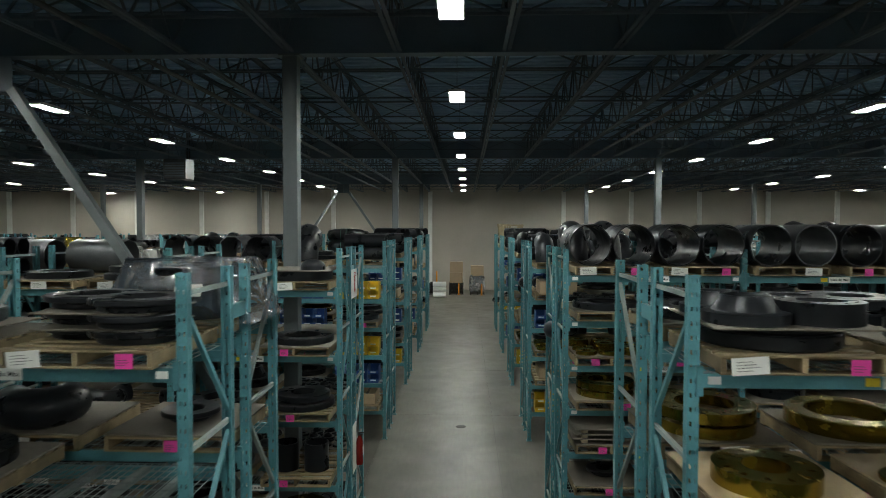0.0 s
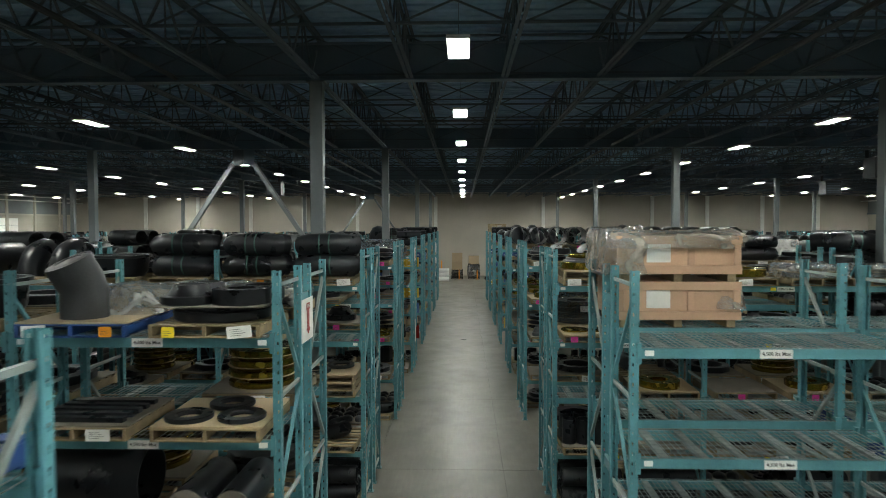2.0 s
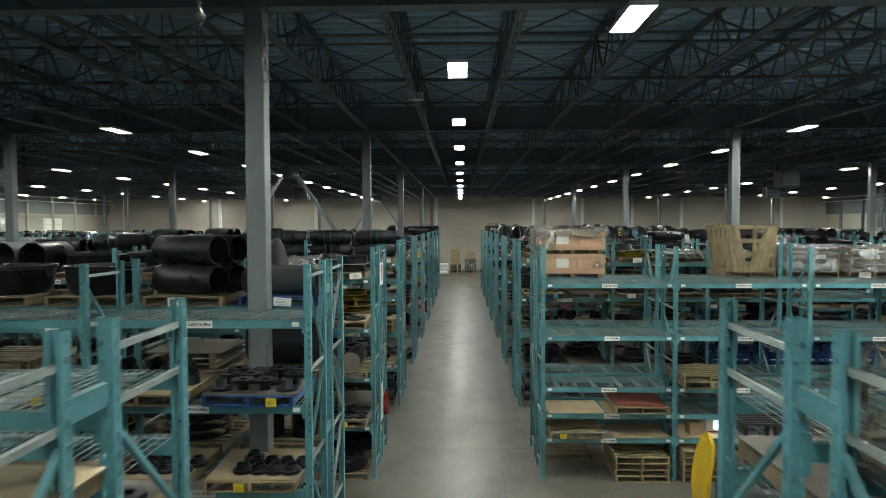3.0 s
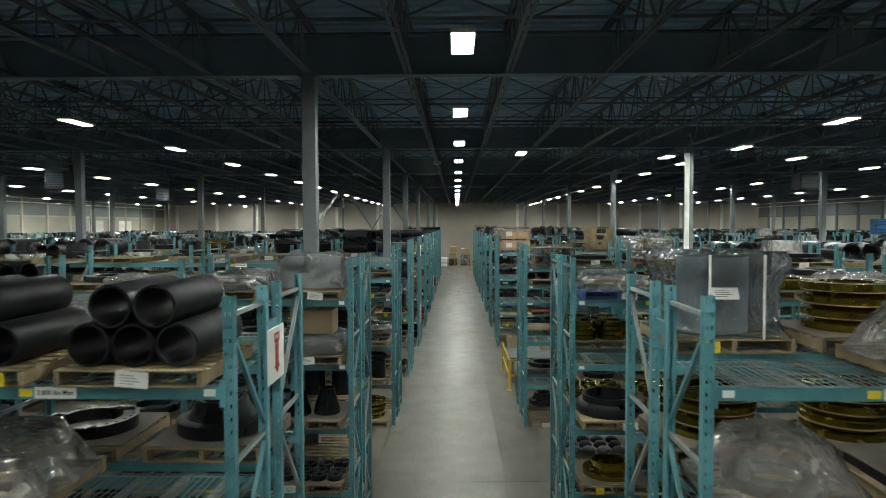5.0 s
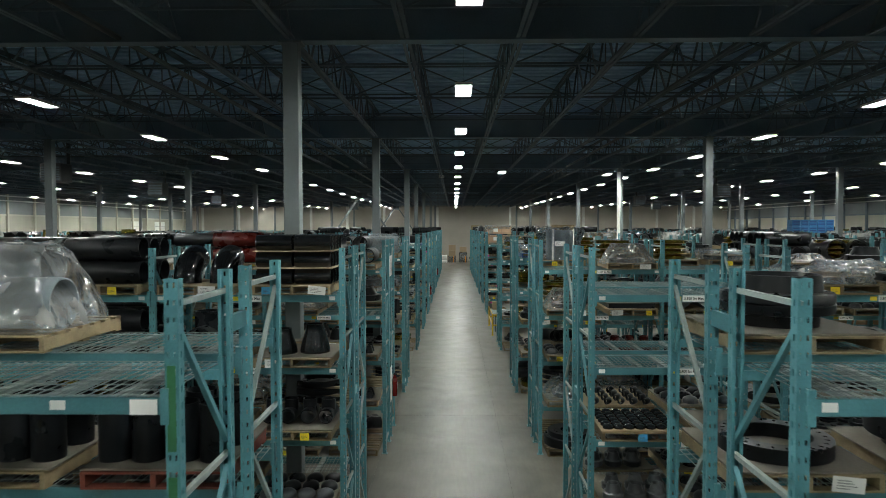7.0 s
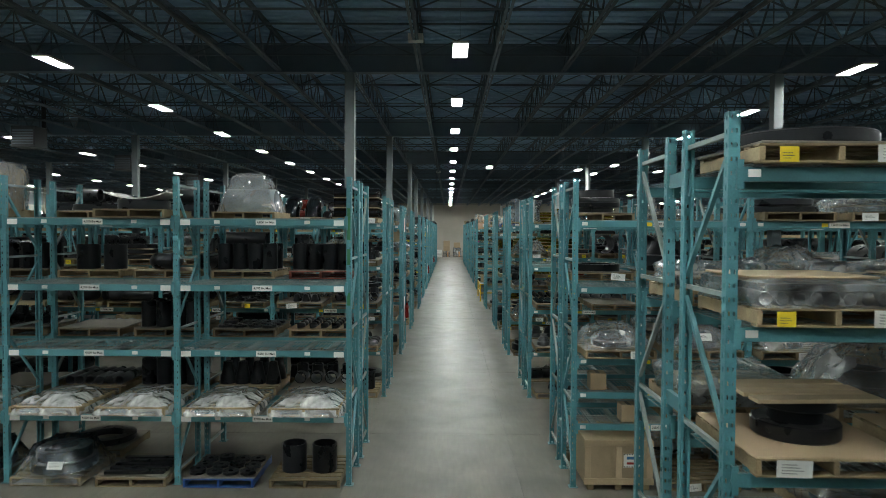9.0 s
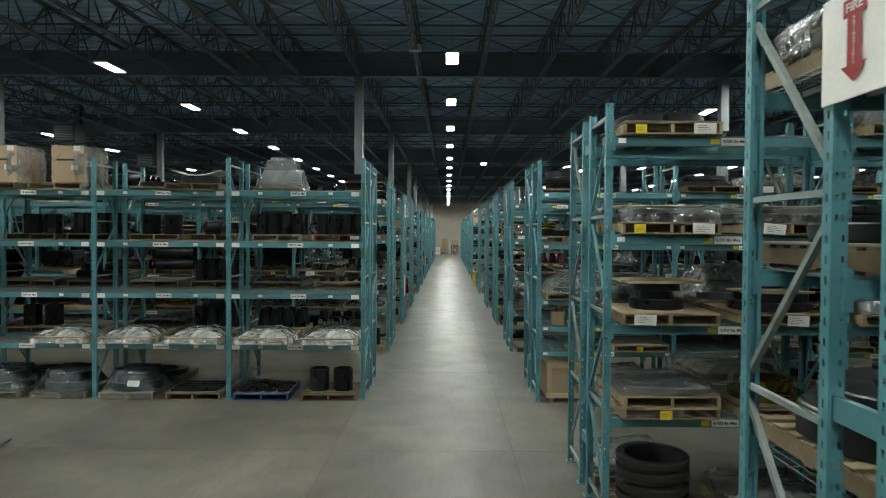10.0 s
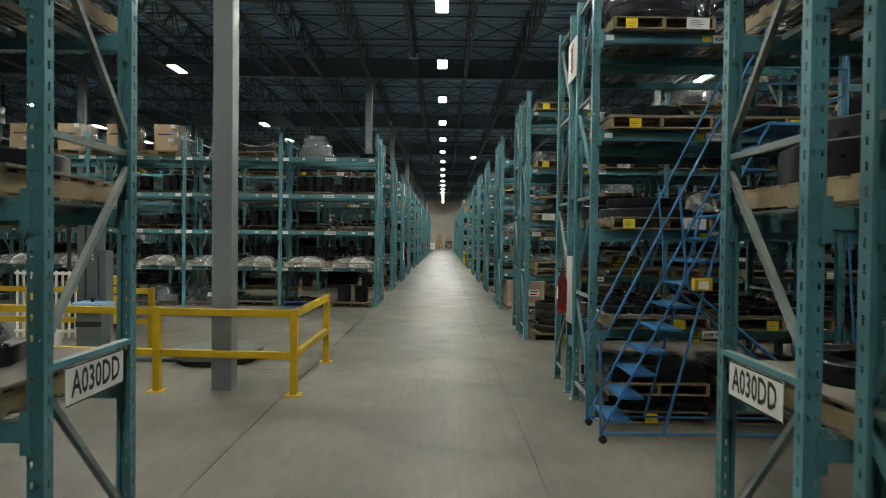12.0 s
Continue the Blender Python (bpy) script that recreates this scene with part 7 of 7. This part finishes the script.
# ---- monitor on a shelf ----
mon = put("monitor", None, at(RIGHT_X + BAY + 0.92, ROWS["D"] + 0.2, 0.936), None, "white boxy monitor with a lit screen on a rack shelf", "monitor")
put("housing", Build().box(-0.2, 0, 0.0, 0.17, 0.3, 0.32, bevel=0.008).mesh("housing", WHITE), Matrix(), mon, "white housing")
put("stripe", Build().box(-0.16, -0.003, 0.03, 0.15, -0.001, 0.065).mesh("stripe", REDINK), Matrix(), mon, "dark red stripe")
put("screen", Build().box(-0.04, -0.003, 0.1, 0.15, -0.001, 0.29).mesh("screen", SCREEN), Matrix(), mon, "pale blue lit screen")

carton(RIGHT_X + BAY + 0.5, ROWS["D"] + 0.25, 0.936, 0.3, 0.3, 0.28, False)

# ---- far end of the aisle ----
def end_stack(x, pallets, boxes):
    z = 0.0
    for k in range(pallets):
        z = pallet(x, 52.0, z, "", RUBBER, False, rng.uniform(-2, 2))
    if pallets > 7:
        film(x, 52.0, 0.3, 1.2, 1.2, z - 0.3, "box", FILM, 31, "stack of dark pallets loosely wrapped in film")
    for k in range(boxes):
        carton(x, 52.0 + 0.12 * k, z, 1.0, 0.8, 0.82, False)
        z += 0.824


end_stack(-0.75, 7, 2)
end_stack(0.9, 11, 1)
end_stack(-2.3, 7, 0)
cone = Build().lathe([(0.16, 0), (0.15, 0.02), (0.06, 0.03), (0.05, 0.9), (0.001, 0.92)], 14).mesh("traffic_post", OPAPER)
for x, y, z in ((-2.3, 51.7, 0.946), (-0.55, 51.45, 0.0), (1.25, 51.3, 0.0)):
    put("traffic_post", cone, at(x, y, z), None, "orange plastic delineator post by the end wall", "traffic post", "traffic posts")
for k in range(3):
    put("film_roll", cached(("bigroll",), lambda: Build().lathe([(0.05, -0.5), (0.19, -0.5), (0.2, -0.48), (0.2, 0.48), (0.19, 0.5), (0.05, 0.5)], 20, 0, None, True).mesh("film_roll", PAPER)),
        Matrix.Translation((-2.0, 49.6, 0.2 + k * 0.4)) @ Matrix.Rotation(radians(90), 4, "Y"), None, "large pale roll of wrapping film lying in a stack", "film roll", "film rolls by the end wall")
put("floor_plate", Build().lathe([(0.001, 0.006), (0.13, 0.006), (0.14, 0.001)], 20).mesh("floor_plate", JOINT), at(-0.12, 17.4, 0), None, "small round steel cleanout plate in the floor", "floor plate")
for z, h in ((3.55, 0.25), (3.95, 0.5), (2.9, 0.2)):
    put("paint_mark", Build().box(-0.028, -0.0025, 0, 0.022, -0.0005, h).mesh("paint_mark", mat("green_spray_paint", (0.03, 0.15, 0.06), 0.6)), at(LEFT_X, ROWS["P"], z), None, "green spray paint mark on a rack post", "paint mark", "paint marks")

# ---- blue crates stacked on a far rack ----
bc = Build().box(-0.31, -0.4, 0, 0.31, 0.4, 0.5, bevel=0.02).box(-0.25, -0.405, 0.1, 0.25, -0.4, 0.2, 1).box(-0.25, -0.405, 0.28, 0.25, -0.4, 0.38, 1).mesh("blue_crate", LADDER, BLUE)
for i in range(5):
    for k in range(3):
        put("blue_crate", bc, at(26.0 + i * 0.64, 5.3, 4.276 + k * 0.502), None, "blue plastic crate stacked on a rack", "crate", "blue crates")


# ---- under the roof: heaters, pipes, small boxes ----
def unit_heater(x, y, z):
    h = put("unit_heater", None, at(x, y, z), None, "dark suspended gas unit heater with louvres", "heater", "unit heaters")
    b = Build().box(-0.45, -0.4, 0, 0.45, 0.4, 0.8, bevel=0.02)
    put("casing", cached(("heater",), lambda: b.mesh("casing", MILL)), Matrix(), h)
    lou = cached(("louvre",), lambda: Build().box(-0.38, -0.43, 0, 0.38, -0.401, 0.05).mesh("louvre", STEEL_DARK))
    for k in range(6):
        put("louvre", lou, at(0, 0, 0.1 + k * 0.1), h)
    rod = cached(("hrod",), lambda: Build().box(-0.012, -0.012, 0.8, 0.012, 0.012, 2.185).mesh("hanger_rod", STEEL_DARK))
    for s in (-0.4, 0.4):
        put("hanger_rod", rod, at(s, 0, 0), h)
    put("flue_pipe", cached(("flue",), lambda: Build().tube([(0, 0.4, 0.5), (0, 0.9, 0.5), (0, 0.9, 2.0)], 0.08, 10).mesh("flue_pipe", MILL)), Matrix(), h)


for x, y in ((-18.6, -6), (-17.5, -18), (-20.0, 8), (-11.5, 26), (17.0, -3), (16.2, 13), (23.0, -16), (-21.5, -30), (-16.5, -27.5), (22.0, 27)):
    unit_heater(x, y, 7.2)


def roof_box(x, y):
    b = put("roof_box", cached(("roofbox",), lambda: Build().box(-0.17, -0.12, 0, 0.17, 0.12, 0.16, bevel=0.01).mesh("roof_box", WHITE)), at(x, y, 8.35), None, "small white box fixed under a roof joist", "junction box", "roof boxes")


def hanging_chain(x, y, low):
    """A slack hoist chain of alternate links from the roof deck."""
    c = put("hanging_chain", None, at(x, y, low), None, "thin grey steel hoist chain hanging from the roof", "chain", "hoist chains")
    link = cached(("chainlink",), lambda: Build().tube([(0.014 * math.cos(a), 0, 0.045 + 0.034 * math.sin(a)) for a in [2 * math.pi * i / 8 for i in range(9)]], 0.0035, 5).mesh("link", MILL))
    n = int((DECK_Z - low) / 0.058) + 1
    for k in range(n):
        put("link", link, at(0, 0, k * 0.058, 90 * (k % 2)), c)


hanging_chain(-1.1, -17.0, 6.12)
hanging_chain(-1.12, -17.75, 6.17)
roof_box(-1.2, -37.6)
roof_box(-1.2, -4.8)
b = Build()
for x in (-22.5, -6.0, 5.5, 14.0, 25.0):
    b.tube([(x, WALL_S + 0.1, 8.42), (x, WALL_N - 0.1, 8.42)], 0.05, 8)
for y in (-44.0, -17.0, 6.0, 20.0, 37.0):
    b.tube([(WALL_W + 0.1, y, 8.44), (WALL_E - 0.1, y, 8.44)], 0.03, 8)
put("sprinkler_pipe", b.mesh("sprinkler_pipe", MILL), Matrix(), None, "grey sprinkler pipework under the roof", "pipework", kind="structure")
